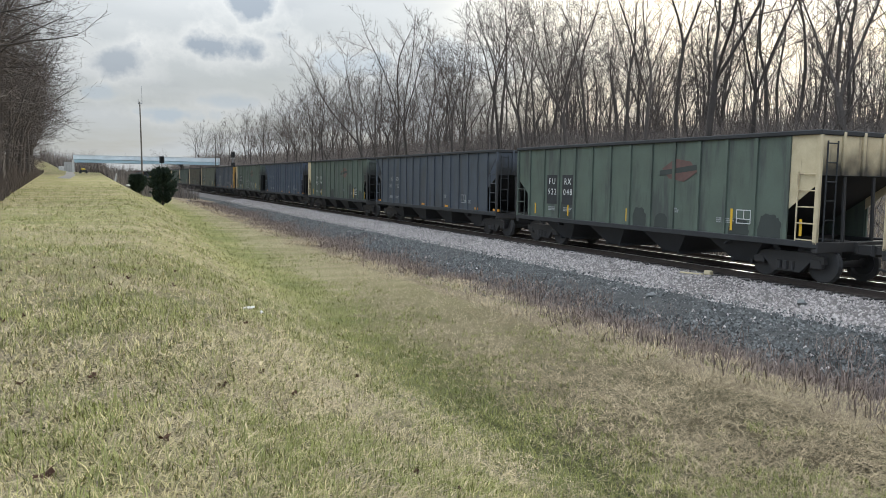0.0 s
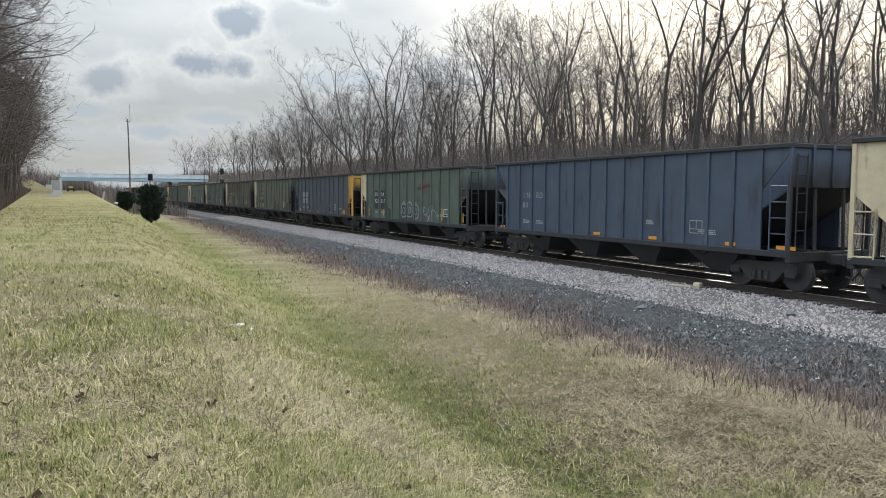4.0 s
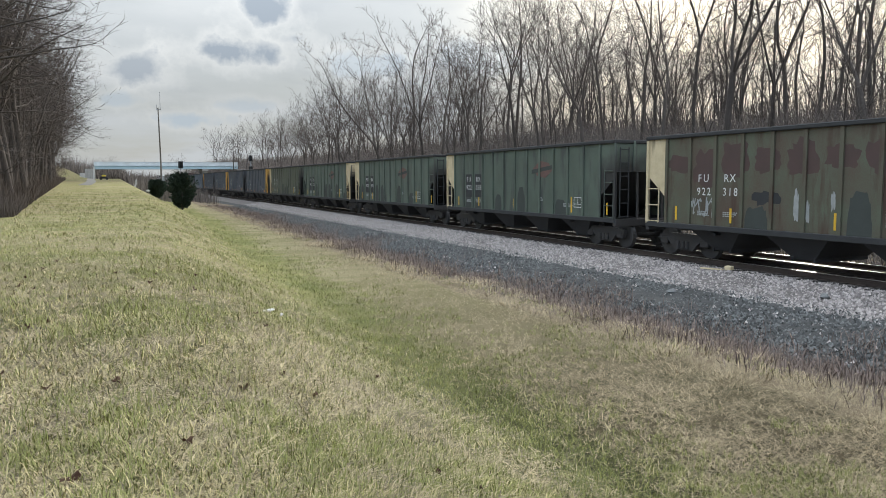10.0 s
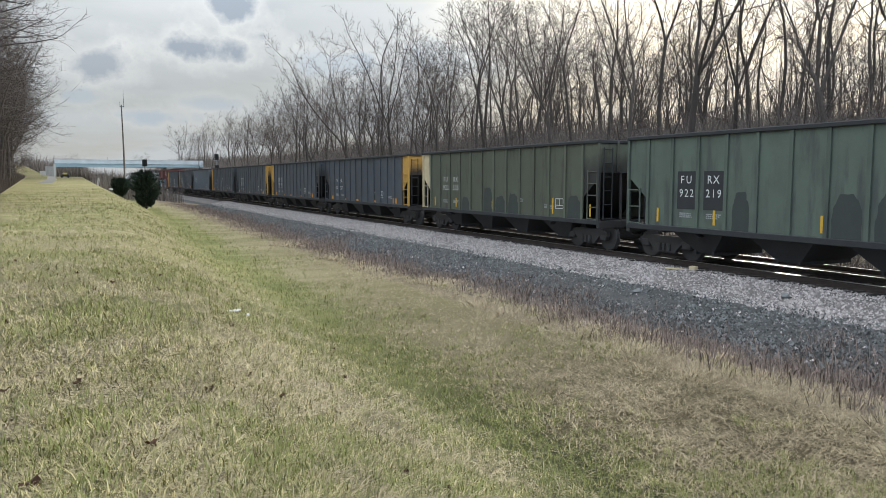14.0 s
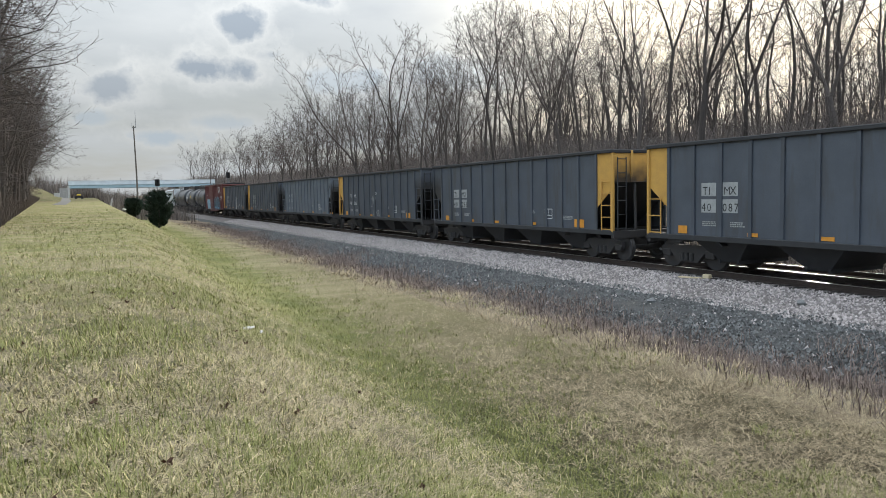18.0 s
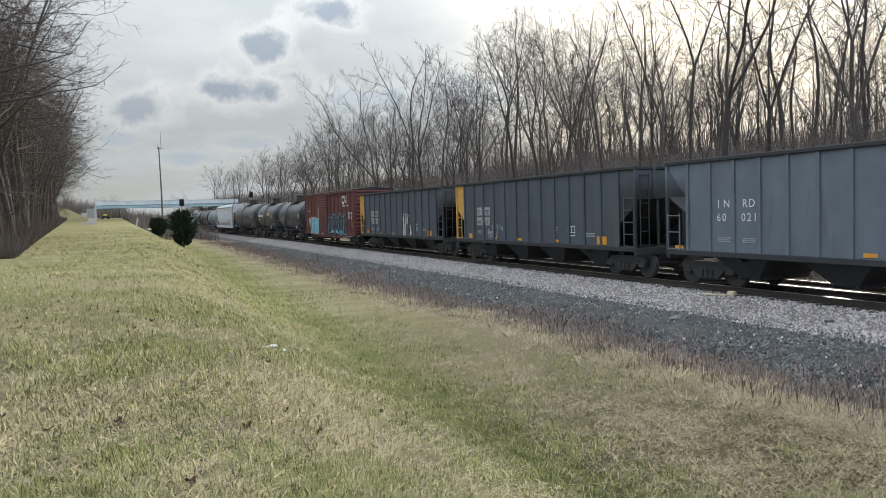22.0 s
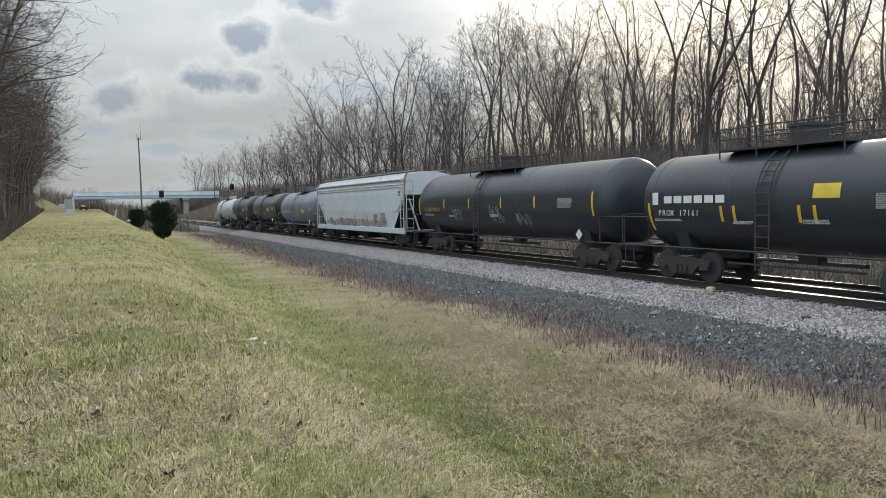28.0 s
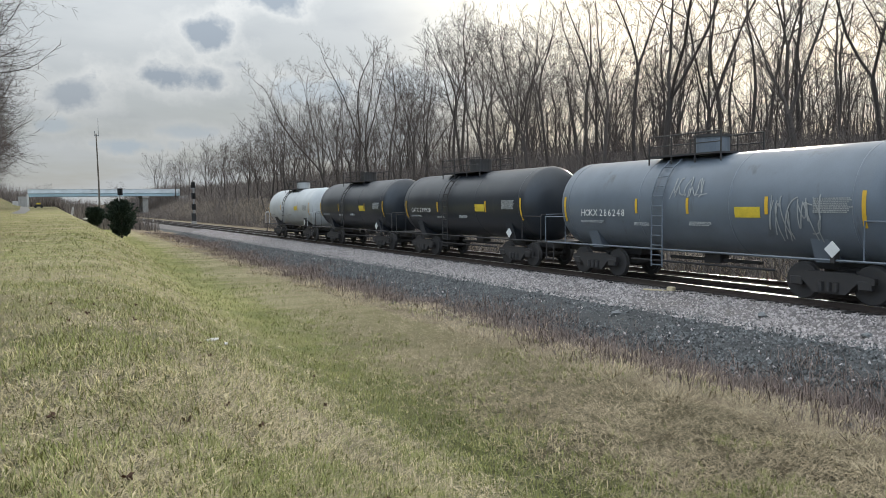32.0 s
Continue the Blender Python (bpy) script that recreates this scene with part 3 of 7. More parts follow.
def lathe_x(bm, prof, sides=20):
    """Profile of (x, r) turned about the x axis."""
    rings = [[bm.verts.new((x, r * math.cos(k * math.tau / sides), r * math.sin(k * math.tau / sides))) for k in range(sides)] for x, r in prof]
    for r0, r1 in zip(rings, rings[1:]):
        for k in range(sides):
            bm.faces.new((r0[k], r0[(k + 1) % sides], r1[(k + 1) % sides], r1[k]))
    bm.faces.new(rings[0])
    bm.faces.new(rings[-1][::-1])
    bmesh.ops.recalc_face_normals(bm, faces=bm.faces[:])
    return bm


R_WHEEL = 0.457


def wheelset_mesh():
    bm = bmesh.new()
    prof = [(-0.84, 0.07), (-0.82, 0.1), (-0.82, 0.36), (-0.815, R_WHEEL - 0.02), (-0.80, R_WHEEL), (-0.715, R_WHEEL + 0.004), (-0.70, R_WHEEL + 0.025), (-0.68, R_WHEEL + 0.02), (-0.68, 0.36), (-0.74, 0.3), (-0.74, 0.14), (-0.68, 0.1), (-0.6, 0.085)]
    prof += [(-x, r) for x, r in prof[::-1]]
    return lathe_x(bm, prof, 20)


def side_frame_mesh():
    bm = bmesh.new()
    # cast frame: deep in the middle, arms out to the journal boxes, with two openings
    prism(bm, [(-1.12, 0.50), (-1.12, 0.66), (-0.62, 0.74), (0.62, 0.74), (1.12, 0.66), (1.12, 0.50), (0.70, 0.50), (0.42, 0.22), (-0.42, 0.22), (-0.70, 0.50)], -0.07, 0.07)
    for s in (-1, 1):
        box(bm, -0.09, 0.09, s * 0.89 - 0.17, s * 0.89 + 0.17, 0.36, 0.60, bevel=0.03)
    for k in range(3):
        tube(bm, [(-0.09, -0.2 + 0.2 * k, 0.28), (-0.09, -0.2 + 0.2 * k, 0.50)], 0.075, 8)
    return bm


def truck(car, y):
    t = shared("bolster", "truck", lambda: boxes((-0.85, 0.85, -0.2, 0.2, 0.42, 0.72), (-0.3, 0.3, -0.3, 0.3, 0.66, 0.8), bevel=0.03), "steel", car, pose(0, y, 0), "black cast steel truck")
    for s in (-1, 1):
        shared("frame", "side_frame", side_frame_mesh, "steel", t, pose(s * 1.0, 0, 0))
        w = shared("wheelset", "wheelset", wheelset_mesh, "steel", t, pose(0, s * 0.89, R_WHEEL), smooth=False)
        WHEELS.append(w)


WHEELS = []


def coupler(car, y, s):
    def make():
        bm = boxes((-0.14, 0.14, -0.75, 0.0, 0.74, 1.0), (-0.17, 0.17, 0.0, 0.12, 0.72, 1.02), bevel=0.02)
        prism(bm, [(0.0, 0.78), (0.0, 0.98), (0.30, 0.96), (0.38, 0.9), (0.38, 0.8)], -0.11, 0.12)
        return bm
    shared("coupler", "coupler", make, "steel", car, pose(0, y, 0, 0, 0, 0 if s > 0 else 180), "dark cast knuckle coupler")

    def hose():
        return tube(bmesh.new(), [(-0.35, 0.0, 0.85), (-0.35, 0.1, 0.6), (-0.28, 0.3, 0.42), (-0.15, 0.55, 0.45)], 0.03, 6)
    shared("hose", "air_hose", hose, "soot", car, pose(0, y, 0, 0, 0, 0 if s > 0 else 180))


def ladder(car, key, x, y, z0, z1, material, across=False, width=0.42, rungs=None):
    def make():
        n = rungs or max(2, round((z1 - z0) / 0.42))
        bm = bmesh.new()
        for s in (-1, 1):
            tube(bm, [(0, s * width / 2, z0 - 0.06), (0, s * width / 2, z1 + 0.06)], 0.022, 5)
        for i in range(n):
            z = z0 + (z1 - z0) * i / (n - 1)
            tube(bm, [(0, -width / 2, z), (0, width / 2, z)], 0.018, 5)
        return bm
    return shared(key, "ladder", make, material, car, pose(x, y, 0, 0, 0, 90 if across else 0))


def bars(bm, x, y, z, w, h, n, gap=0.5):
    """Small print that cannot be read: n rows of short bars, from y towards -y."""
    rnd = random.Random(int(y * 100) + int(z * 10))
    for i in range(n):
        zz = z - i * h * (1 + gap)
        yy = y
        while yy > y - w * rnd.uniform(0.8, 1.0):
            k = rnd.uniform(0.3, 0.9) * h * 2.2
            box(bm, x - 0.004, x, yy - k, yy, zz, zz + h)
            yy -= k + h * 0.5
    return bm


SILL, TOP = 1.07, 3.83


def hopper(paint, left, right, length, ribs=13, tall=False):
    """An open coal hopper; left and right are the paints of the end bays at its +y and -y ends.
    tall: the open corners reach up to the top chord."""
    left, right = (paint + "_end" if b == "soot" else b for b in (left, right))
    car = tagged(new("coal_hopper_car"), "", "hopper car", "hopper cars of the train")
    car.empty_display_size = 0.3
    a = length / 2
    bay = 0.95
    for s in (-1, 1):
        def panel():
            return prism(bmesh.new(), [(-a + bay, SILL), (a - bay, SILL), (a - bay, TOP - 0.08), (-a + bay, TOP - 0.08)], -0.012, 0.012)
        shared(("panel", length, paint), "side_panel", panel, paint, car, pose(s * 1.50, 0, 0))
        for e, bp in ((1, left), (-1, right)):
            def bayp():
                return prism(bmesh.new(), [(0.0, 2.62 if tall else 1.84), (bay - 0.04, 3.66 if tall else 2.55), (bay - 0.04, TOP - 0.08), (0.0, TOP - 0.08)], -0.012, 0.012)
            shared(("bay", bp, tall), "end_bay_panel", bayp, bp, car, pose(s * 1.50, e * (a - bay + 0.004), 0, 0, 0, 0 if e > 0 else 180), )
            shared(("post", bp), "corner_post", lambda: boxes((-0.05, 0.05, -0.05, 0.05, SILL - 0.05, TOP - 0.06), bevel=0.012), bp, car, pose(s * 1.53, e * (a - 0.05), 0))
        step = (length - 2 * bay) / (ribs - 1)
        for i in range(ribs):
            shared(("rib", paint), "rib", lambda: xprism(bmesh.new(), [(-0.05, SILL), (0.0, SILL), (0.0, TOP - 0.05), (-0.05, TOP - 0.12)], -0.055, 0.055), paint, car, pose(s * 1.515 - (0 if s < 0 else -0.0), -a + bay + i * step, 0, 0, 0, 0 if s < 0 else 180))
        shared(("chord", length), "top_chord", lambda: boxes((-0.07, 0.07, -a, a, TOP - 0.12, TOP), bevel=0.02), "soot", car, pose(s * 1.53, 0, 0))
        shared(("sill", length), "side_sill", lambda: boxes((-0.06, 0.06, -a, a, SILL - 0.14, SILL + 0.02), bevel=0.015), "soot", car, pose(s * 1.52, 0, 0))
    for e, bp in ((1, left), (-1, right)):
        rz = 0 if e > 0 else 180
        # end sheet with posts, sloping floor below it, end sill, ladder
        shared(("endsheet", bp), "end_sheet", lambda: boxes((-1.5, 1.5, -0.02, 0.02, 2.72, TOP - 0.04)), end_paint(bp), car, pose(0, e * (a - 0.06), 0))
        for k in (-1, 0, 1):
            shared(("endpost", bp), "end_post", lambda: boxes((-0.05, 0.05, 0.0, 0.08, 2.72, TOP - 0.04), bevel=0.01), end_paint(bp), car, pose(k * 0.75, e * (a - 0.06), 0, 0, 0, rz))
        shared("endsheet_low", "slope_sheet", lambda: prism(bmesh.new(), [(-0.06, 2.74), (-0.02, 2.72), (-3.0, 0.80), (-3.04, 0.82)], -1.48, 1.48), "soot", car, pose(0, e * a, 0, 0, 0, rz), "sooty sloping floor sheet")
        shared("endchord", "end_chord", lambda: boxes((-1.6, 1.6, -0.06, 0.06, TOP - 0.13, TOP - 0.005), bevel=0.02), "soot", car, pose(0, e * (a - 0.05), 0))
        shared("endsill", "end_sill", lambda: boxes((-1.55, 1.55, -0.12, 0.04, SILL - 0.26, SILL + 0.0), bevel=0.02), "steel", car, pose(0, e * (a - 0.02), 0, 0, 0, rz))
        for k in (-1, 1):
            shared("strut", "end_strut", lambda: tube(bmesh.new(), [(0, -0.05, 1.05), (0, -0.10, 2.74)], 0.05, 6), "steel", car, pose(k * 0.55, e * a, 0, 0, 0, rz))
        ladder(car, ("lads", bp, e), -1.56, e * (a - 0.36), 1.12, 2.75 if e < 0 else 2.15, bp.removesuffix("_end"), rungs=5 if e < 0 else 3, width=0.52)
        ladder(car, "lade", -1.2, e * (a + 0.03), 1.15, 3.5, "soot", across=True, width=0.36)
        shared("brake", "brake_wheel", lambda: tube(lathe_x(bmesh.new(), [(-0.02, 0.26), (0.0, 0.28), (0.02, 0.26)], 14), [(-0.02, 0, 0), (0.2, 0, 0)], 0.03, 6), "steel", car, pose(0.9, e * (a + 0.12), 2.1, 0, 0, 90)) if e > 0 else None
        coupler(car, e * (a + 0.45), e)
        truck(car, e * (a - 1.25))
    shared(("csill", length), "center_sill", lambda: boxes((-0.2, 0.2, -a - 0.1, a + 0.1, 0.78, 1.06), bevel=0.02), "steel", car)
    # discharge pockets
    for k in range(4):
        y = (k - 1.5) * (length - 5.6) / 3.0

        def pocket():
            bm = bmesh.new()
            xprism(bm, [(-1.42, 1.10), (1.42, 1.10), (0.95, 0.34), (-0.95, 0.34)], -0.02, 0.02)
            for w0, w1, z0, z1 in ((1.18, 0.32, 1.10, 0.32),):
                v = [bm.verts.new(p) for p in ((-1.42, -w0, z0), (1.42, -w0, z0), (1.42, w0, z0), (-1.42, w0, z0), (-0.95, -w1, z1), (0.95, -w1, z1), (0.95, w1, z1), (-0.95, w1, z1))]
                for q in ((0, 1, 5, 4), (1, 2, 6, 5), (2, 3, 7, 6), (3, 0, 4, 7), (4, 5, 6, 7)):
                    bm.faces.new([v[i] for i in q])
            for s in (-1, 1):
                box(bm, -1.0, 1.0, s * 0.34 - 0.04, s * 0.34 + 0.04, 0.28, 0.46)
            bmesh.ops.recalc_face_normals(bm, faces=bm.faces[:])
            return bm
        shared("pocket", "discharge_pocket", pocket, "soot", car, pose(0, y, 0), "sooty bottom discharge pocket")
    return car


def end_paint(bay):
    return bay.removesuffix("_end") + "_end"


def decals(car, mark, number, length, colour="white", stripes="yellow", logo=False, graffiti=None, patch=False, blots=False, letters=False, plates=False, tag=None):
    """Reporting marks, load data, reflectors on the side that faces the field."""
    a, x = length / 2, -1.524
    step = (length - 1.9) / 11
    bay = (length - 1.9) / (14 if mark == "INRD" else 12)
    y0 = a - 0.95 - bay * 1.33
    size = 0.325
    rise, fall = (0.0, 0.0) if mark == "TIMX" else (0.10, 0.18)
    gap = bay * (0.76 if mark == "TIMX" else 1.0)
    if mark:
        for k in (0, 1):
            yy = y0 - gap * k
            part("reporting_mark", lettering(bmesh.new(), mark[2 * k:2 * k + 2], x, yy, 2.27 + rise, size), colour, car, "white stencilled letters")
            num = (number[:-3], number[-3:])[k]
            if num.strip():
                part("car_number", lettering(bmesh.new(), num, x, yy + 0.04, 1.80 + fall, size, 0.64), colour, car, "white stencilled number")
    else:
        for k in (0, 1):
            for zz, hh in ((2.27, 0.26), (1.80, 0.26)):
                bm = bmesh.new()
                for q in range(2):
                    box(bm, x - 0.004, x, y0 - bay * k - 0.27 * q - 0.2, y0 - bay * k - 0.27 * q, zz, zz + hh)
                tagged(part("worn_marking", bm, "dimwhite", car, "worn white lettering"), kind="stuff")
    for yy, zz, w in ((y0, 1.48, 0.5), (y0 - bay, 1.48, 0.5), (-a + 3.3 if stripes == "yellow" else a - 0.95 - step * 9.15, 1.5, 0.7), (a - 0.95 - step * 7.25, 1.7, 0.3)):
        tagged(part("data_stencil", bars(bmesh.new(), x, yy, zz, w, 0.035, 3), "dimwhite", car, "small faded stencil"), kind="stuff")
    # consolidated stencil box
    sy, sz = (-a + 0.95 + step * 1.45 if stripes == "yellow" else a - 0.95 - step * (8.85 if mark == "INRD" else 8.15)), 1.40
    bm = bmesh.new()
    for b in ((sy - 0.5, sy, sz, sz + 0.025), (sy - 0.5, sy, sz + 0.36, sz + 0.385), (sy - 0.5, sy, sz + 0.12, sz + 0.14), (sy - 0.5, sy - 0.475, sz, sz + 0.385), (sy - 0.025, sy, sz, sz + 0.385), (sy - 0.27, sy - 0.25, sz + 0.14, sz + 0.385)):
        box(bm, x - 0.004, x, *b)
    part("stencil_frame", bm, "white" if plates else colour, car, "white stencilled inspection frame")
    if plates:
        for k in (0, 1):
            for z in (1.76, 2.23):
                part("stencil_plate", boxes((x + 0.004, x + 0.008, y0 - gap * k - 0.50, y0 - gap * k + 0.05, z, z + 0.38)), "dimwhite", car, "pale grey painted plate")
    if patch:
        for k in (0, 1):
            part("number_patch", boxes((x + 0.004, x + 0.008, y0 - bay * k - 0.64, y0 - bay * k + 0.12, 1.62, 2.72)), "soot", car, "black painted patch")
    for k, i in enumerate((0, 2, 5, 9, 11) if stripes == "yellow" else (-0.75, 4.7, 7.1, 9.75, 11.3) if mark == "INRD" else (0.1, 2.4, 4.4, 7.0, 9.7)):
        y = a - 0.95 - step * (i + 0.4)
        if stripes == "yellow":
            part("reflector", boxes((x - 0.006, x, y - 0.04, y + 0.04, 1.2, 1.2 + (0.42 if k != 3 else 0.6))), "yellow", car, "yellow reflector stripe")
        else:
            part("reflector", boxes((x - 0.006, x, y - (0.3 if k == 4 else 0.2), y + (0.28 if k == 4 else 0.16), 1.13, 1.23 if mark == "INRD" else (1.36, 1.23, 1.23, 1.24, 1.42)[k])), "orangemark", car, "orange reflector stripe")
    if logo:
        # faded red lozenge with a light bar across it
        y = a - 9.4
        lg = part("emblem", xz_poly([(y + 0.75, 2.92), (y + 0.2, 3.22), (y - 0.45, 3.12), (y - 0.75, 2.82), (y - 0.2, 2.52), (y + 0.45, 2.62)], x), "red", car, "faded red painted emblem")
        part("emblem_bar", xz_poly([(y + 0.85, 2.7), (y + 0.85, 2.86), (y - 0.85, 3.04), (y - 0.85, 2.88)], x - 0.005), "grime", lg)
    if blots:
        # old maroon paint showing through along the upper side, pale drips and a black patch below it
        for i, z, h in ((0, 2.9, 0.5), (1, 2.75, 1.1), (2, 3.05, 0.95), (3, 2.95, 0.7), (4, 2.95, 0.8), (5, 3.0, 0.6), (6, 2.95, 0.85), (8, 3.05, 0.6)):
            blot(car, "old_paint", "oldmaroon", a - 0.95 - step * (i + 0.5), z, step * 0.86, h, 60 + i, "dark maroon paint blotch")
        for i, dy, z, w, h in ((4, 0.15, 1.75, 0.16, 0.75), (4, -0.2, 1.6, 0.12, 0.5), (5, 0.2, 1.9, 0.12, 0.5), (6, -0.1, 1.7, 0.1, 0.8)):
            blot(car, "paint_drip", "dimwhite", a - 0.95 - step * (i + 0.5) + dy, z, w, h, 80 + i, "pale run of sprayed paint")
        blot(car, "black_patch", "soot", a - 0.95 - step * 3.5, 1.95, step * 0.8, 0.4, 90, "black painted patch")
    if stripes == "yellow":
        # arched smears where grime was wiped up from the sill
        rnd = random.Random(int(length * 7) + len(CARS))
        for i in rnd.sample(range(12), 5):
            wipe(car, a - 0.95 - bay * (i + 0.5), bay * rnd.uniform(0.55, 0.84), rnd.choice((0.45, 0.6, 0.7, 0.8, 1.05)), rnd.uniform(0, 90))
    if tag:
        block_tag(car, x - 0.004, *tag)
    if letters:
        tag_letters(car, x - 0.004, a - 0.95 - step * 5.05, 1.15)
    if graffiti:
        scrawl(car, x - 0.004, *graffiti)
    return car


def wipe(car, y, w, h, seed):
    """A round-topped smear of grime on one panel, standing on the sill."""
    bm = bmesh.new()
    z0, n = SILL + 0.02, 22
    edge = []
    for k in range(n + 1):
        t = math.pi * k / n
        r = 1 + 0.10 * noise.noise((math.cos(t) * 3 + seed, math.sin(t) * 3, 0)) + 0.08 * noise.noise((math.cos(t) * 9 + seed, math.sin(t) * 9, 2))
        edge.append(bm.verts.new((-1.5145, y + w / 2 * math.copysign(abs(math.cos(t)) ** 0.55, math.cos(t)) * min(r, 1.08), z0 + h * math.sin(t) ** 0.7 * r)))
    c = bm.verts.new((-1.5145, y, z0))
    for p, q in zip(edge, edge[1:]):
        bm.faces.new((c, q, p))
    part("grime_smear", bm, "grime", car, "dark grime smear")


def blot(car, name, material, y, z, w, h, seed, label, x=-1.517):
    """A ragged patch of old paint or soot lying flat on the side."""
    rnd = random.Random(seed)
    ox = rnd.uniform(0, 50)
    bm = bmesh.new()
    pts = []
    for k in range(30):
        t = k * math.tau / 30
        r = 1 + 0.45 * noise.noise((math.cos(t) * 1.5 + ox, math.sin(t) * 1.5, 0)) + 0.3 * noise.noise((math.cos(t) * 5 + ox, math.sin(t) * 5, 3))
        c, q = math.cos(t), math.sin(t)
        pts.append((y + w / 2 * math.copysign(abs(c) ** 0.7, c) * min(r, 1.12), z + h / 2 * math.copysign(abs(q) ** 0.7, q) * r))
    c = bm.verts.new((x, y, z))
    vs = [bm.verts.new((x, *p)) for p in pts]
    for i in range(30):
        bm.faces.new((c, vs[(i + 1) % 30], vs[i]))
    return part(name, bm, material, car, label)


def tag_letters(car, x, y, z):
    """Two lines of sprayed letters under a small ring."""
    bm = bmesh.new()
    lettering(bm, "JMR", x, y, z, 0.55, 0.8)
    part("graffiti", bm, "dimwhite", car, "white sprayed letters")
    ring = []
    for k in range(13):
        t = k * math.tau / 12
        ring.append((x, y - 0.62 + 0.09 * math.cos(t), z + 1.38 + 0.08 * math.sin(t)))
    part("graffiti_ring", tube(bmesh.new(), ring, 0.018, 4), "white", car)


def stroke(bm, x, pts, r):
    """A flat painted line through pts, given as (y, z), in one strip."""
    p = [Vector(q) for k, q in enumerate(pts) if k == 0 or (Vector(q) - Vector(pts[k - 1])).length > 1e-4]
    shut = len(p) > 3 and (p[0] - p[-1]).length < 1e-3
    rows = []
    for k in range(len(p)):
        back = p[k] - p[k - 1] if k else (p[-1] - p[-2] if shut else p[1] - p[0])
        ahead = p[k + 1] - p[k] if k + 1 < len(p) else (p[1] - p[0] if shut else back)
        d = (back.normalized() + ahead.normalized())
        d = d.normalized() if d.length > 0.2 else back.normalized()
        side = Vector((-d.y, d.x)) * r
        rows.append([bm.verts.new((x, *(p[k] + side))), bm.verts.new((x, *(p[k] - side)))])
    for a, b in zip(rows, rows[1:]):
        bm.faces.new((a[0], a[1], b[1], b[0]))


def block_tag(car, x, material, y, z, w, h, n, seed, r=0.03):
    """Outlined block shapes sprayed side by side, each with an inner outline."""
    rnd = random.Random(seed)
    for i in range(n):
        bm = bmesh.new()
        cy, cz, bw, bh = y - w * (i + 0.5) / n, z + h / 2 + rnd.uniform(-0.05, 0.05), w / n * 0.46, h / 2
        for k in (1.0, 0.42):
            ring = []
            for q in range(8):
                t = q * math.tau / 8 + 0.39
                c, v = math.cos(t), math.sin(t)
                ring.append((cy + bw * k * math.copysign(abs(c) ** 0.5, c) * rnd.uniform(0.8, 1.1), cz + bh * k * math.copysign(abs(v) ** 0.5, v) * rnd.uniform(0.8, 1.1)))
            stroke(bm, x - (0 if k == 1.0 else 0.002), ring + ring[:1], r * (1.0 if k == 1.0 else 0.8))
        stroke(bm, x - 0.004, [(cy - bw * 0.5, cz + bh), (cy + bw * 0.1, cz + bh * 1.25)], r)
        tagged(part("graffiti", bm, material, car, "white sprayed block outline"), kind="stuff")


def bubble(car, x, fill, line, y, z, w, h, seed):
    """One sprayed bubble letter: a filled rounded shape, its outline and an inner loop."""
    rnd = random.Random(seed)
    ox = rnd.uniform(0, 60)

    def loop(k, n=22):
        out = []
        for i in range(n):
            t = i * math.tau / n
            c, q = math.cos(t), math.sin(t)
            r = k * (1 + 0.5 * noise.noise((c * 1.3 + ox, q * 1.3, k)))
            out.append((y + w / 2 * math.copysign(abs(c) ** 0.6, c) * r, z + h / 2 * math.copysign(abs(q) ** 0.6, q) * r))
        return out
    outer = loop(1.0)
    bm = bmesh.new()
    c = bm.verts.new((x, y, z))
    vs = [bm.verts.new((x, *p)) for p in outer]
    for i in range(len(vs)):
        bm.faces.new((c, vs[(i + 1) % len(vs)], vs[i]))
    piece = part("graffiti", bm, fill, car, "sprayed bubble letter")
    bm = bmesh.new()
    stroke(bm, x - 0.004, outer + outer[:1], 0.03)
    inner = loop(0.4, 14)
    stroke(bm, x - 0.006, inner[:int(rnd.uniform(8, 14))], 0.024)
    tagged(part("outline", bm, line, piece), kind="stuff")


def xz_poly(pts, x):
    """A thin flat shape on a face that looks to -x, outline as (y, z)."""
    bm = bmesh.new()
    return prism(bm, pts, x - 0.004, x)


def scrawl(car, x, material, y, z, w, h, seed, strokes=7, r=0.022, shell=None):
    """Abstract sprayed loops in flat paint."""
    rnd = random.Random(seed)
    bm = bmesh.new()
    for i in range(strokes):
        cx, cz = y - w * (i + 0.5) / strokes, z + h / 2
        p = [(cx + rnd.uniform(-0.5, 0.5) * w / strokes * 3.6, cz + rnd.choice((-0.75, 0.75)) * rnd.uniform(0.5, 1.0) * h) for _ in range(4)]
        pts = []
        for k in range(13):
            t = k / 12
            c = [(1 - t) ** 3, 3 * t * (1 - t) ** 2, 3 * t * t * (1 - t), t ** 3]
            pts.append((sum(q[0] * m for q, m in zip(p, c)), sum(q[1] * m for q, m in zip(p, c))))
        stroke(bm, x - 0.0015 * i, pts, r)
    if shell:
        for v in bm.verts:
            v.co.x = v.co.x + shell[0] - math.sqrt((shell[0] + 0.014) ** 2 - (v.co.z - shell[1]) ** 2)
    return tagged(part("graffiti", bm, material, car, "sprayed scrawl"), kind="stuff")


CARS = []
PAINT_WORDS = {"green": "faded green", "olive": "grimy olive green", "rustgreen": "rust-blotched green", "charcoal": "charcoal black", "slate": "dark slate blue", "grey": "light grey"}
BAY_WORDS = {"cream": "cream", "orange": "orange", "soot": "sooty"}


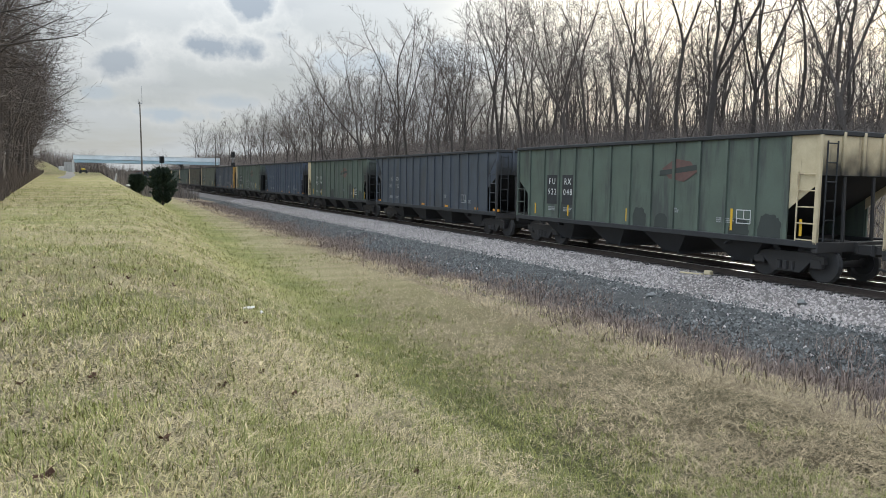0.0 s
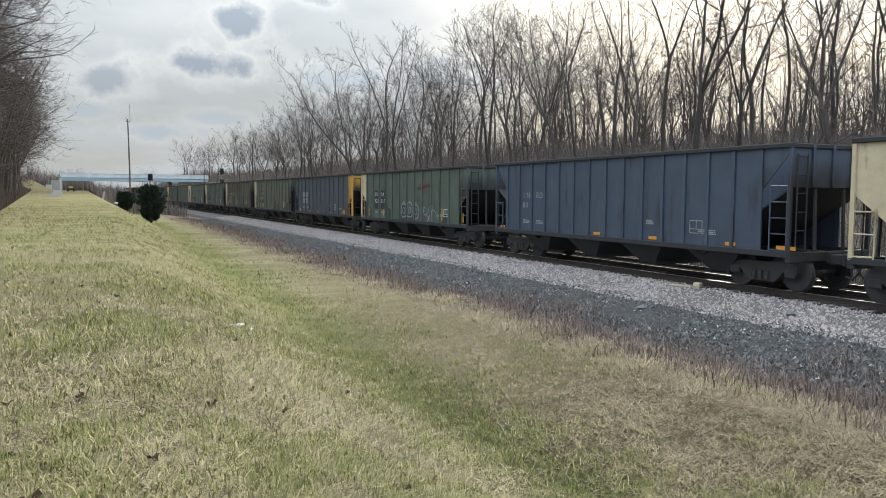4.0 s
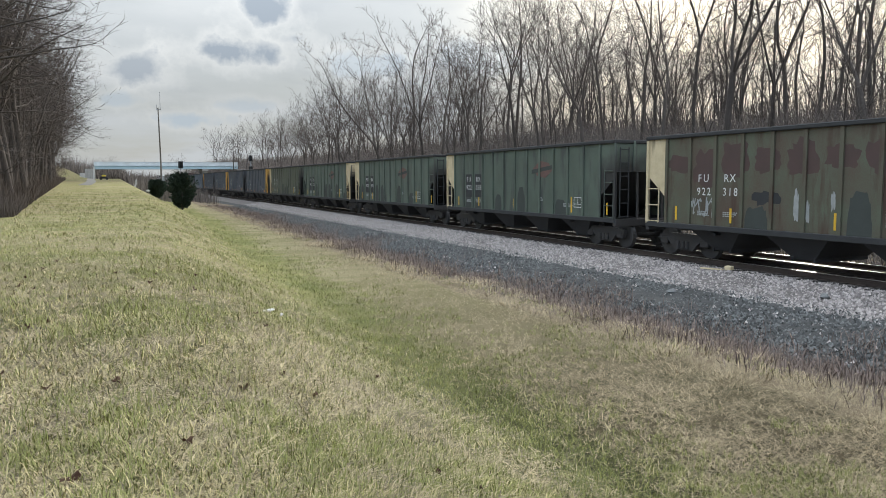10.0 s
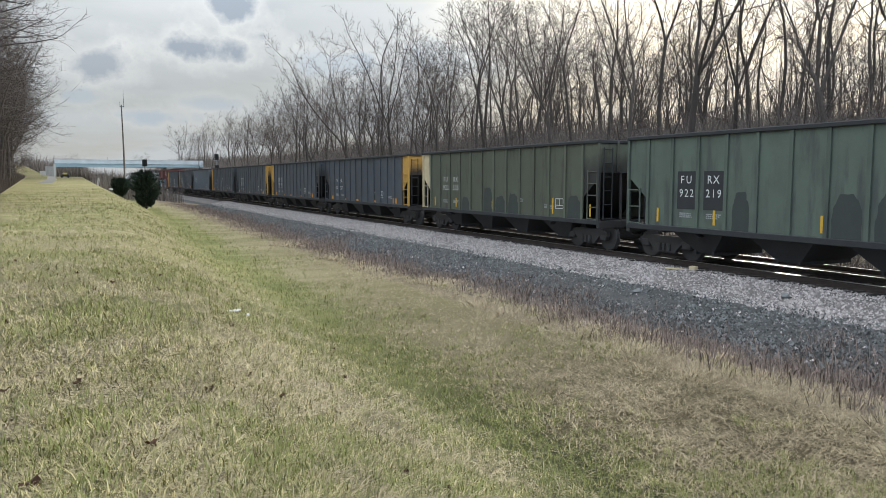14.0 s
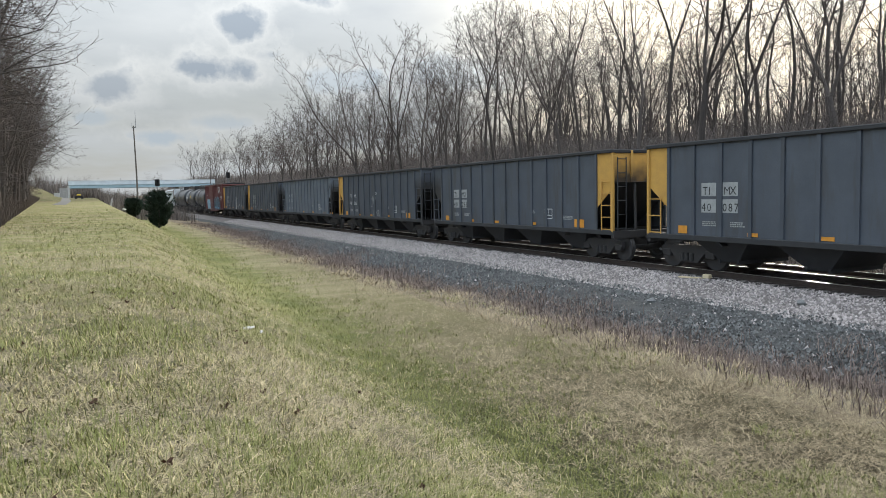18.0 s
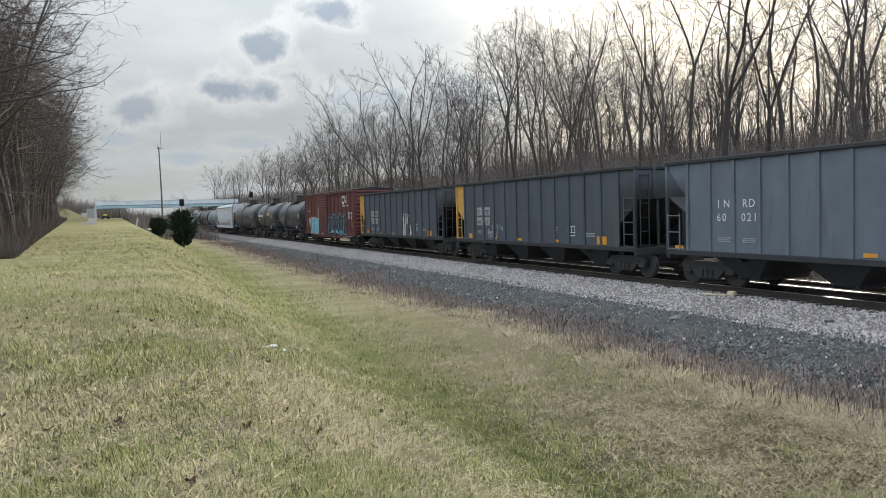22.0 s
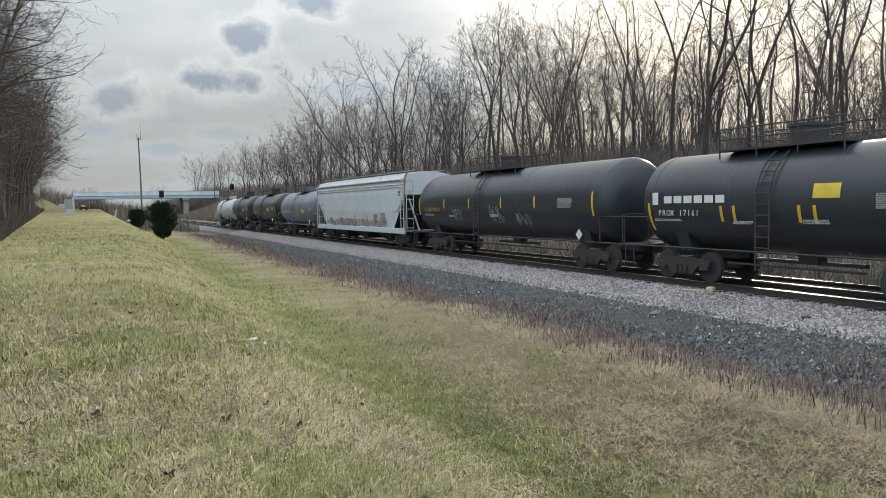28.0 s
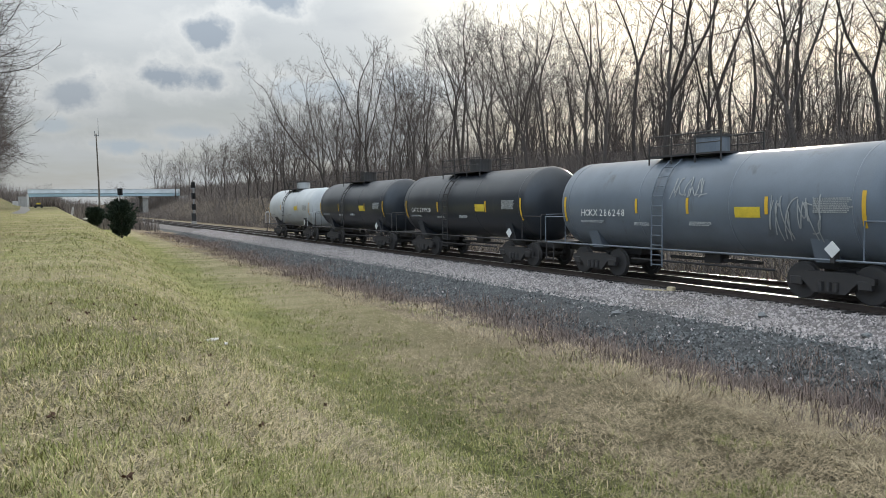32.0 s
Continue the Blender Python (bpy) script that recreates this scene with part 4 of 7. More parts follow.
def add_hopper(u_left, paint, left, right, mark="", number="", length=14.25, **kw):
    home = mark == "INRD"
    car = hopper(paint, left or paint, right or paint, length, 15 if home else 13, home)
    decals(car, mark, number, length, **kw)
    ends = " and ".join(sorted({BAY_WORDS[b] for b in (left, right) if b})) or "plain"
    tagged(car, f"{PAINT_WORDS[paint]} steel coal hopper with {ends} ends")
    CARS.append((car, u_left - length / 2))
    return car


add_hopper(10.85, "green", "cream", "soot", "FURX", "922000"[:3] + "   ", logo=True)
add_hopper(26.8, "green", None, "cream", "FURX", "922048", logo=True, patch=True)
add_hopper(43.7, "charcoal", None, "soot", "INRD", "80132", length=15.2, stripes="orange", colour="dimwhite")
add_hopper(59.7, "green", "cream", "soot", "FURX", "922199", logo=True)
add_hopper(76.0, "slate", "soot", "soot", "INRD", "80118"[:2] + "   ", length=14.7, stripes="orange", colour="dimwhite")
add_hopper(92.8, "green", "cream", "soot", "FURX", "922059", logo=True, patch=True, tag=("dimwhite", 0.8, 1.22, 2.4, 0.8, 3, 11), graffiti=("dimwhite", -2.0, 1.25, 1.6, 0.6, 12, 5))
add_hopper(108.8, "charcoal", None, "orange", "TIMX", "40214", length=14.25, stripes="orange", colour="soot", plates=True)
add_hopper(124.3, "olive", "cream", "soot", "FURX", "922529", patch=True)
add_hopper(140.5, "rustgreen", "cream", "soot", "FURX", "922318", graffiti=("dimwhite", 5.05, 1.42, 0.85, 0.42, 21, 9), blots=True)
add_hopper(156.4, "green", "cream", "soot", "FURX", "922058", logo=True, patch=True)
add_hopper(172.3, "green", "cream", "soot", "FURX", "922306", patch=True, logo=True)
add_hopper(188.1, "green", None, "cream", "FURX", "922219", patch=True, logo=True)
add_hopper(203.8, "olive", "cream", "soot", "FURX", "922525")
add_hopper(220.2, "charcoal", "soot", "orange", "TIMX", "40207", length=14.6, stripes="orange")
add_hopper(236.0, "charcoal", "orange", "soot", "TIMX", "40087", length=14.3, stripes="orange", colour="soot", plates=True)
add_hopper(252.1, "charcoal", "soot", "orange", "TIMX", "40286", length=14.4, stripes="orange", colour="soot", plates=True)
add_hopper(267.8, "charcoal", "orange", "soot", "TIMX", "40262", length=14.2, stripes="orange", letters=True, graffiti=("dimwhite", 0.85, 1.78, 0.95, 0.5, 31, 7, 0.02))
add_hopper(284.5, "grey", "soot", "soot", "INRD", "60021", length=14.8, stripes="orange")
add_hopper(300.2, "charcoal", "orange", "soot", "TIMX", "40145", length=14.2, stripes="orange", colour="soot", plates=True, graffiti=("dimwhite", 3.6, 1.25, 1.3, 0.5, 41, 7))
add_hopper(316.2, "charcoal", "orange", "soot", "TIMX", "40231", length=14.3, stripes="orange", colour="soot", plates=True, graffiti=("white", -0.9, 1.2, 1.5, 1.0, 51, 11, 0.035))


def boxcar(u_left):
    length, a = 15.1, 7.55
    car = tagged(new("boxcar"), "weathered maroon boxcar with cyan graffiti and a corrugated door", "boxcar")
    x, z0, z1 = -1.45, 0.98, 4.2
    part("body", boxes((-1.45, 1.45, -a, a, z0, z1), bevel=0.02), "maroon", car)
    part("roof", xprism(bmesh.new(), [(-1.52, z1), (-1.52, z1 + 0.05), (0, z1 + 0.22), (1.52, z1 + 0.05), (1.52, z1)], -a - 0.03, a + 0.03), "soot", car, "dull dark peaked roof")
    for i in range(14):
        shared("roofrib", "roof_rib", lambda: xprism(bmesh.new(), [(-1.53, z1 + 0.05), (-1.53, z1 + 0.09), (0, z1 + 0.26), (1.53, z1 + 0.09), (1.53, z1 + 0.05), (0, z1 + 0.21)], -0.03, 0.03), "rusty", car, pose(0, -a + 0.5 + i * 1.085, 0))
    for s in (-1, 1):
        part("side_sill", prism(bmesh.new(), [(-a, 1.0), (a, 1.0), (a, 0.86), (4.2, 0.82), (3.4, 0.62), (-3.4, 0.62), (-4.2, 0.82), (-a, 0.86)], s * 1.45 - 0.03, s * 1.45 + 0.03), "maroon", car)
        for i in range(15):
            y = -a + 0.12 + i * (length - 0.24) / 14
            if -0.35 < y - 1.0 < 2.6 and s < 0:
                continue
            shared("boxrib", "side_post", lambda: boxes((-0.05, 0.05, -0.05, 0.05, z0 + 0.04, z1 - 0.1), bevel=0.015), "maroon", car, pose(s * 1.47, y, 0))
        shared("boxeave", "eave", lambda: boxes((-0.05, 0.05, -a, a, z1 - 0.12, z1 + 0.02)), "maroon", car, pose(s * 1.47, 0, 0))
    # corrugated sliding door
    door = part("door", boxes((x - 0.10, x - 0.02, -0.1, 2.55, z0 - 0.02, z1 - 0.18), bevel=0.01), "maroon", car, "corrugated maroon sliding door")
    for k in range(15):
        shared("doorrib", "door_rib", lambda: boxes((-0.05, 0.0, 0.0, 2.45, -0.05, 0.05), bevel=0.02), "maroon", door, pose(x - 0.10, 0.0, z0 + 0.18 + k * 0.195))
    for z in (z0 - 0.06, z1 - 0.14):
        part("door_track", boxes((x - 0.13, x, -3.0, 2.75, z, z + 0.07)), "maroon", car)
    for e in (-1, 1):
        for k in range(11):
            shared("endrib", "end_corrugation", lambda: tube(bmesh.new(), [(-1.38, 0, 0), (-1.25, 0, 0), (1.25, 0, 0), (1.38, 0, 0)], [0.02, 0.085, 0.085, 0.02], 8), "maroon", car, pose(0, e * a, z0 + 0.25 + k * 0.285))
        ladder(car, "boxlad", x - 0.06, e * (a - 0.35), 1.1, 2.0 if e > 0 else 2.2, "maroon")
        coupler(car, e * (a + 0.45), e)
        truck(car, e * (a - 1.7))
    part("center_sill", boxes((-0.2, 0.2, -a - 0.1, a + 0.1, 0.78, 1.0)), "steel", car)
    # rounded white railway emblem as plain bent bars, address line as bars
    bm = bmesh.new()
    y, w = -a + 3.1, 0.075
    bend = [(y - 0.52, 3.78)] + [(y - 0.16 + 0.16 * math.cos(t), 3.62 + 0.16 * math.sin(t)) for t in [radians(q) for q in (90, 60, 30, 0)]]
    bend += [(y - 0.16 + 0.16 * math.cos(t), 3.46 + 0.16 * math.sin(t)) for t in [radians(q) for q in (0, -30, -60, -90)]] + [(y - 0.44, 3.30), (y - 0.54, 3.36), (y - 0.60, 3.50)]
    bend += [(y - 0.64, 3.66), (y - 0.70, 3.76), (y - 0.78, 3.76), (y - 0.84, 3.66), (y - 0.92, 3.42), (y - 0.98, 3.32), (y - 1.06, 3.32), (y - 1.11, 3.40), (y - 1.11, 3.84)]
    stroke(bm, x - 0.056, bend, w)
    bars(bm, x - 0.008, y + 0.2, 3.05, 1.7, 0.11, 1)
    lettering(bm, "415861", x - 0.01, a - 1.45, 2.72, 0.24)
    bars(bm, x - 0.008, a - 0.85, 2.72, 0.5, 0.16, 1)
    bars(bm, x - 0.008, a - 1.0, 2.15, 0.8, 0.06, 5)
    bars(bm, x - 0.008, a - 4.4, 3.0, 0.7, 0.06, 9)
    bars(bm, x - 0.008, -a + 1.7, 2.55, 0.9, 0.06, 6)
    part("lettering", bm, "white", car, "white stencilled lettering")
    for yy in (a - 0.75, -a + 0.85, 0.0 - 1.0, -a + 3.4):
        part("reflector", boxes((x - 0.012, x - 0.004, yy - 0.05, yy + 0.05, 1.4, 2.2)), "yellow", car, "yellow reflector stripe")
    # sprayed pieces: bubble letters with pale outlines
    yy = a - 2.0
    for k, wd in enumerate((0.75, 0.85, 0.9, 0.85, 1.0)):
        bubble(car, x - 0.058 - 0.006 * (k % 2), "cyan", "white", yy - wd / 2, 1.55, wd * 1.15, 1.2 + 0.15 * (k % 3), 300 + k)
        yy -= wd
    yy = a - 8.0
    for k, wd in enumerate((1.15, 0.9, 1.0, 1.1, 0.9)):
        bubble(car, x - 0.058 - 0.006 * (k % 2), "blackspray", "cyan", yy - wd / 2, 1.65, wd * 1.2, 1.35 + 0.2 * (k % 2), 320 + k)
        yy -= wd
    for k in range(3):
        blot(car, "cyan_fill", "cyan", a - 9.2 - k * 1.2, 1.12, 0.7, 0.22, 340 + k, "patch of cyan spray paint", x - 0.072)
    CARS.append((car, u_left - a))


boxcar(332.9)


def tank(u0, u1, paint, words, radius=1.45, top=3.85, mark="", number="", walkway=True, marks="white", notice=(-1.7, 2.15, 0.75, 0.3), stripes=(5.2, 1.8, -2.5, -5.1), zs=2.12,
         mark_y=4.5, size=0.3, plat=(0.5, 1.7), lad_y=0.85, sten_y=-3.8, diamonds=True, scrawls=()):
    """A tank car whose shell runs from u0 to u1 along the train."""
    length = u1 - u0
    a = length / 2
    cz = top - radius
    car = tagged(new("tank_car"), words, "tank car", "tank cars of the train")
    n = 7
    prof = [(-a + 0.6 * (1 - math.cos(i / n * math.pi / 2)), max(0.02, radius * math.sin(i / n * math.pi / 2))) for i in range(n + 1)]
    mids = [(-a + 0.6 + (length - 1.2) * k / 6, radius) for k in range(1, 6)]
    full = prof + mids + [(-y, r) for y, r in prof[::-1]]
    bm = lathe_x(bmesh.new(), full, 48)
    bmesh.ops.rotate(bm, verts=bm.verts[:], matrix=Matrix.Rotation(math.pi / 2, 3, "Z"))
    shell = part("shell", bm, paint, car, smooth=True)
    shell.matrix_basis = pose(0, 0, cz)
    for k in range(4):
        y = -a + 0.9 + (length - 1.8) * k / 3
        bm = lathe_x(bmesh.new(), [(-0.03, radius), (-0.02, radius + 0.006), (0.02, radius + 0.006), (0.03, radius)], 48)
        bmesh.ops.rotate(bm, verts=bm.verts[:], matrix=Matrix.Rotation(math.pi / 2, 3, "Z"))
        ob = part("weld_seam", bm, paint, car, smooth=True)
        ob.matrix_basis = pose(0, y, cz)
    e_y = a + 0.35
    for e in (-1, 1):
        rz = 0 if e > 0 else 180
        part("stub_sill", boxes((-0.25, 0.25, min(e * (a - 3.2), e * (e_y + 0.2)), max(e * (a - 3.2), e * (e_y + 0.2)), 0.72, 1.02), bevel=0.02), "steel", car)
        sad = xprism(bmesh.new(), [(-1.0, 0.95), (1.0, 0.95), (1.25, cz - 0.75), (-1.25, cz - 0.75)], -0.25, 0.25)
        part("saddle", sad, paint if paint != "tankwhite" else "steel", car).matrix_basis = pose(0, e * (a - 1.9), 0)
        shared("tankend", "end_platform", lambda: boxes((-1.45, 1.45, -0.35, 0.3, 1.0, 1.06), bevel=0.01), "steel", car, pose(0, e * e_y, 0, 0, 0, rz))
        def rail():
            bm = bmesh.new()
            tube(bm, [(-1.42, 0.2, 1.05), (-1.42, 0.2, 1.95), (-1.38, 0.2, 2.05), (1.38, 0.2, 2.05), (1.42, 0.2, 1.95), (1.42, 0.2, 1.05)], 0.022, 6)
            for s in (-1, 1):
                tube(bm, [(s * 1.42, 0.2, 1.98), (s * 1.44, -1.0, 1.98), (s * 1.44, -1.0, 1.05)], 0.022, 6)
            return bm
        shared("tankrail" + paint, "end_handrail", rail, paint if paint != "blackpaint" else "steel", car, pose(0, e * e_y, 0, 0, 0, rz))
        ladder(car, "tanklad", -1.44, e * (e_y - 0.1), 0.45, 1.0, "steel", rungs=2)
        coupler(car, e * (e_y + 0.45), e)
        truck(car, e * (a - 1.75))
    for s in (-1, 1):
        part("running_rail", tube(bmesh.new(), [(s * 1.46, -e_y, 1.06), (s * 1.46, e_y, 1.06)], 0.03, 6), paint if paint == "tankgrey" else "steel", car)
    # fittings on top
    py, ph = plat
    if walkway:
        part("platform", boxes((-0.9, 0.9, py - ph, py + ph, top - 0.03, top + 0.02)), "steel", car, "grated top platform")
        dome = part("valve_housing", lathe_z(0.5, top - 0.05, top + 0.5), paint if paint != "blackpaint" else "steel", car, "round bolted valve housing")
        part("valve_lid", lathe_z(0.54, top + 0.5, top + 0.58), "steel", dome)
        dome.matrix_basis = pose(0, py - 0.3, 0)
        for s in (-1, 1):
            bm = bmesh.new()
            for k in range(4):
                yy = py - ph + 2 * ph * k / 3
                tube(bm, [(s * 0.88, yy, top - 0.25), (s * 0.88, yy, top + 0.6)], 0.025, 5)
            tube(bm, [(s * 0.88, py - ph, top + 0.6), (s * 0.88, py + ph, top + 0.6)], 0.025, 5)
            tube(bm, [(s * 0.88, py - ph, top + 0.3), (s * 0.88, py + ph, top + 0.3)], 0.018, 5)
            part("guard_rail", bm, "steel", car)
    lad = bmesh.new()
    for yy in (-0.22, 0.22):
        pts = [(-(radius + 0.09) * math.cos(t), yy, cz + (radius + 0.09) * math.sin(t)) for t in [radians(q) for q in (60, 45, 30, 15, 0)]] + [(-(radius + 0.09), yy, 0.55)]
        tube(lad, pts, 0.022, 5)
    for k in range(12):
        z = 0.6 + k * 0.29
        dx = -(radius + 0.09) if z < cz else -math.sqrt(max(0.01, (radius + 0.09) ** 2 - (z - cz) ** 2))
        if z < cz + radius * 0.9:
            tube(lad, [(dx, -0.22, z), (dx, 0.22, z)], 0.018, 5)
    part("side_ladder", lad, paint if paint == "tankgrey" else "steel", car).matrix_basis = pose(0, lad_y, 0)
    # bottom outlet and piping
    part("bottom_outlet", boxes((-0.2, 0.2, -0.3, 0.3, cz - radius - 0.25, cz - radius + 0.1), (-0.08, 0.08, -1.6, 1.8, 0.68, 0.78), (-0.9, -0.82, -a + 3.4, a - 3.4, 0.62, 0.68), bevel=0.02), "steel", car)

    # marks that follow the shell
    def wrap(y, z, w, h, m, name, label=""):
        bm = bmesh.new()
        k = 5
        cols = []
        for i in range(k + 1):
            zz = z + h * i / k
            xx = -math.sqrt((radius + 0.012) ** 2 - (zz - cz) ** 2)
            cols.append((bm.verts.new((xx, y, zz)), bm.verts.new((xx, y - w, zz))))
        for p, q in zip(cols, cols[1:]):
            bm.faces.new((p[0], p[1], q[1], q[0]))
        return part(name, bm, m, car, label)
    for k, y in enumerate(stripes):
        end = k in (0, len(stripes) - 1)
        wrap(y, zs - (0.3 if end else 0), 0.10, 0.85 if end else 0.45, "yellow", "reflector", "yellow reflector stripe")
    for y, z, w, h, seed in scrawls:
        scrawl(car, -radius, "dimwhite", y, z, w, h, seed, 12, 0.016, (radius, cz))
    xs = -radius - 0.012
    if mark:
        part("reporting_mark", lettering(bmesh.new(), mark, xs, mark_y, cz - 0.34, size), marks, car, "stencilled letters")
        if number:
            part("car_number", lettering(bmesh.new(), number, xs, mark_y - 0.68 * size * (len(mark) + 0.5), cz - 0.34, size), marks, car, "stencilled number")
    for yy, zz, w, hh, k in ((mark_y, cz - 0.52, 1.3, 0.03, 2), (sten_y, cz + 0.12, 1.0, 0.03, 9), (lad_y - 1.2, cz - 0.5, 0.8, 0.03, 3), (a - 4.2, cz - 0.55, 0.7, 0.025, 3)):
        tagged(part("data_stencil", bars(bmesh.new(), xs, yy, zz, w, hh, k, 0.35), "dimwhite", car, "small pale stencil"), kind="stuff")
    if notice:
        wrap(*notice[:2], notice[2], notice[3], "placard", "notice", "yellow notice plate")
    if diamonds:
        y = stripes[-1] + 0.65
        part("placard", prism(bmesh.new(), [(y, 1.12), (y - 0.2, 1.32), (y, 1.52), (y + 0.2, 1.32)], xs - 0.06, xs - 0.05), "white", car, "white diamond placard")
        part("placard_holder", boxes((xs - 0.05, xs + 0.15, y - 0.05, y + 0.05, 1.0, 1.3)), "steel", car)
    CARS.append((car, u0 + a))
    return car


def lathe_z(r, z0, z1, sides=20):
    bm = bmesh.new()
    v0 = [bm.verts.new((r * math.cos(k * math.tau / sides), r * math.sin(k * math.tau / sides), z0)) for k in range(sides)]
    v1 = [bm.verts.new((v.co.x, v.co.y, z1)) for v in v0]
    for k in range(sides):
        bm.faces.new((v0[k], v0[(k + 1) % sides], v1[(k + 1) % sides], v1[k]))
    bm.faces.new(v0[::-1])
    bm.faces.new(v1)
    return bm


tank(335.0, 345.3, "blackpaint", "glossy black tank car with yellow reflector stripes", mark="GATX", number="", stripes=(4.5, 1.5, -1.4, -4.4), notice=None, size=0.45, mark_y=3.6)
procor = tank(346.6, 357.7, "blackpaint", "black tank car with white emblem bars and a yellow notice", radius=1.48, top=3.9, stripes=(4.85, 1.87, 1.41, -0.7, -1.15, -4.3),
              notice=(-1.15, 2.48, 0.75, 0.36), zs=1.86, plat=(0.45, 2.0), sten_y=-2.8, lad_y=0.3)
# operator's emblem and name as plain white blocks
for k in range(7):
    y = 4.62 - 0.42 * k - (0.1 if k else 0)
    part("emblem_block", boxes((-1.502, -1.496, y - (0.26 if k == 0 else 0.33), y, 2.36 if k == 0 else 2.40, 2.74 if k == 0 else 2.62), bevel=0.0), "white", procor, "white painted block")
part("reporting_mark", lettering(bmesh.new(), "PROX", -1.497, 4.35, 2.02, 0.25), "white", procor, "white stencilled letters")
part("car_number", lettering(bmesh.new(), "17161", -1.497, 3.45, 2.02, 0.25), "white", procor, "white stencilled number")
tank(358.9, 375.7, "blackpaint", "long black tank car with faint white scrawls", mark="UTLX", number="210126", radius=1.55, top=4.05, marks="yellow", notice=None,
     stripes=(7.9, 4.8, 2.1, -0.9, -3.6, -7.4), zs=2.3, mark_y=7.1, size=0.27, plat=(1.0, 2.1), sten_y=-5.3, lad_y=1.2, scrawls=((3.9, 1.75, 0.9, 0.45, 71), (0.1, 1.7, 1.1, 0.6, 72), (-2.0, 1.6, 1.2, 0.4, 73)))


def covered_hopper(u0, u1):
    length = u1 - u0
    a = length / 2
    car = tagged(new("covered_hopper_car"), "pale grey covered grain hopper with scuffed lower side", "hopper car")
    z0, z1 = 1.15, 4.25
    # body: gently bowed sides under a ribbed roof
    sect = [(-1.40, z0), (-1.52, 2.2), (-1.55, 3.2), (-1.48, 3.95), (-1.30, z1), (-0.5, z1 + 0.16), (0.5, z1 + 0.16), (1.30, z1), (1.48, 3.95), (1.55, 3.2), (1.52, 2.2), (1.40, z0)]
    bm = bmesh.new()
    rings = []
    for y, cut in ((-a, 1.0), (-a + 0.02, 1.0), (-a + 1.2, 0.45), (-a + 2.0, 0.0), (a - 2.0, 0.0), (a - 1.2, 0.45), (a - 0.02, 1.0), (a, 1.0)):
        zl = z0 + cut * 1.95
        rings.append([bm.verts.new((x * (1 if z > zl else (abs(1.0))), y, max(z, zl))) for x, z in sect])
    for r0, r1 in zip(rings, rings[1:]):
        for k in range(len(sect) - 1):
            bm.faces.new((r0[k], r0[k + 1], r1[k + 1], r1[k]))
    bm.faces.new(rings[0])
    bm.faces.new(rings[-1][::-1])
    bmesh.ops.remove_doubles(bm, verts=bm.verts[:], dist=0.003)
    bmesh.ops.recalc_face_normals(bm, faces=bm.faces[:])
    part("body", bm, "hopperwhite", car)
    for s in (-1, 1):
        part("side_sill", boxes((s * 1.5 - 0.07, s * 1.5 + 0.07, -a, a, 0.86, 1.17), bevel=0.02), "hopperwhite", car)
        for z in (3.55, 3.70, 3.98):
            part("side_rail", tube(bmesh.new(), [(s * (1.56 if z < 3.9 else 1.49), -a, z), (s * (1.56 if z < 3.9 else 1.49), a, z)], 0.03, 6), "hopperwhite", car)
        part("walkway", boxes((s * 0.95 - 0.2, s * 0.95 + 0.2, -a + 0.2, a - 0.2, z1 + 0.22, z1 + 0.25)), "galv", car)
        for e in (-1, 1):
            part("corner_post", tube(bmesh.new(), [(s * 1.5, e * (a - 0.02), 0.9), (s * 1.5, e * (a - 0.02), 3.95), (s * 1.3, e * (a - 0.05), z1 + 0.15)], 0.07, 6), "rusty", car, "rust-streaked corner post")
    for e in (-1, 1):
        rz = 0 if e > 0 else 180
        part("slope_sheet", prism(bmesh.new(), [(0.0, 3.05), (0.04, 3.05), (-2.6, 0.95), (-2.64, 0.97)], -1.4, 1.4), "soot", car, "dark end slope sheet").matrix_basis = pose(0, e * a, 0, 0, 0, rz)
        part("end_platform", boxes((-1.5, 1.5, min(e * (a - 1.0), e * (a + 0.2)), max(e * (a - 1.0), e * (a + 0.2)), 0.98, 1.06)), "galv", car)
        for k in (-1, 1):
            part("brace", tube(bmesh.new(), [(k * 0.6, e * (a - 0.1), 1.05), (k * 1.2, e * (a - 0.2), 3.0)], 0.05, 6), "hopperwhite", car)
        ladder(car, "chl", -1.57, e * (a - 0.28), 1.2, 3.9, "hopperwhite")
        ladder(car, "chl2", -1.2, e * (a + 0.02), 1.2, 3.9, "hopperwhite", across=True)
        coupler(car, e * (a + 0.5), e)
        truck(car, e * (a - 1.6))
    part("center_sill", boxes((-0.2, 0.2, -a - 0.1, a + 0.1, 0.78, 1.05)), "steel", car)
    for k in range(3):
        y = (k - 1) * 4.3
        bm = bmesh.new()
        w = [bm.verts.new(p) for p in ((-1.4, y - 1.9, 1.15), (1.4, y - 1.9, 1.15), (1.4, y + 1.9, 1.15), (-1.4, y + 1.9, 1.15), (-0.7, y - 0.4, 0.35), (0.7, y - 0.4, 0.35), (0.7, y + 0.4, 0.35), (-0.7, y + 0.4, 0.35))]
        for q in ((0, 1, 5, 4), (1, 2, 6, 5), (2, 3, 7, 6), (3, 0, 4, 7), (4, 5, 6, 7)):
            bm.faces.new([w[i] for i in q])
        part("discharge_pocket", bm, "soot", car)
    bm = bmesh.new()
    x = -1.512
    lettering(bm, "AEX", x - 0.03, a - 0.95, 2.55, 0.36)
    part("reporting_mark", bm, "soot", car, "black letters")
    bm = bmesh.new()
    lettering(bm, "7175", x - 0.03, a - 0.95, 2.1, 0.36)
    part("car_number", bm, "soot", car, "black number")
    bm = bars(bmesh.new(), x - 0.02, a - 3.2, 1.45, 0.9, 0.12, 2)
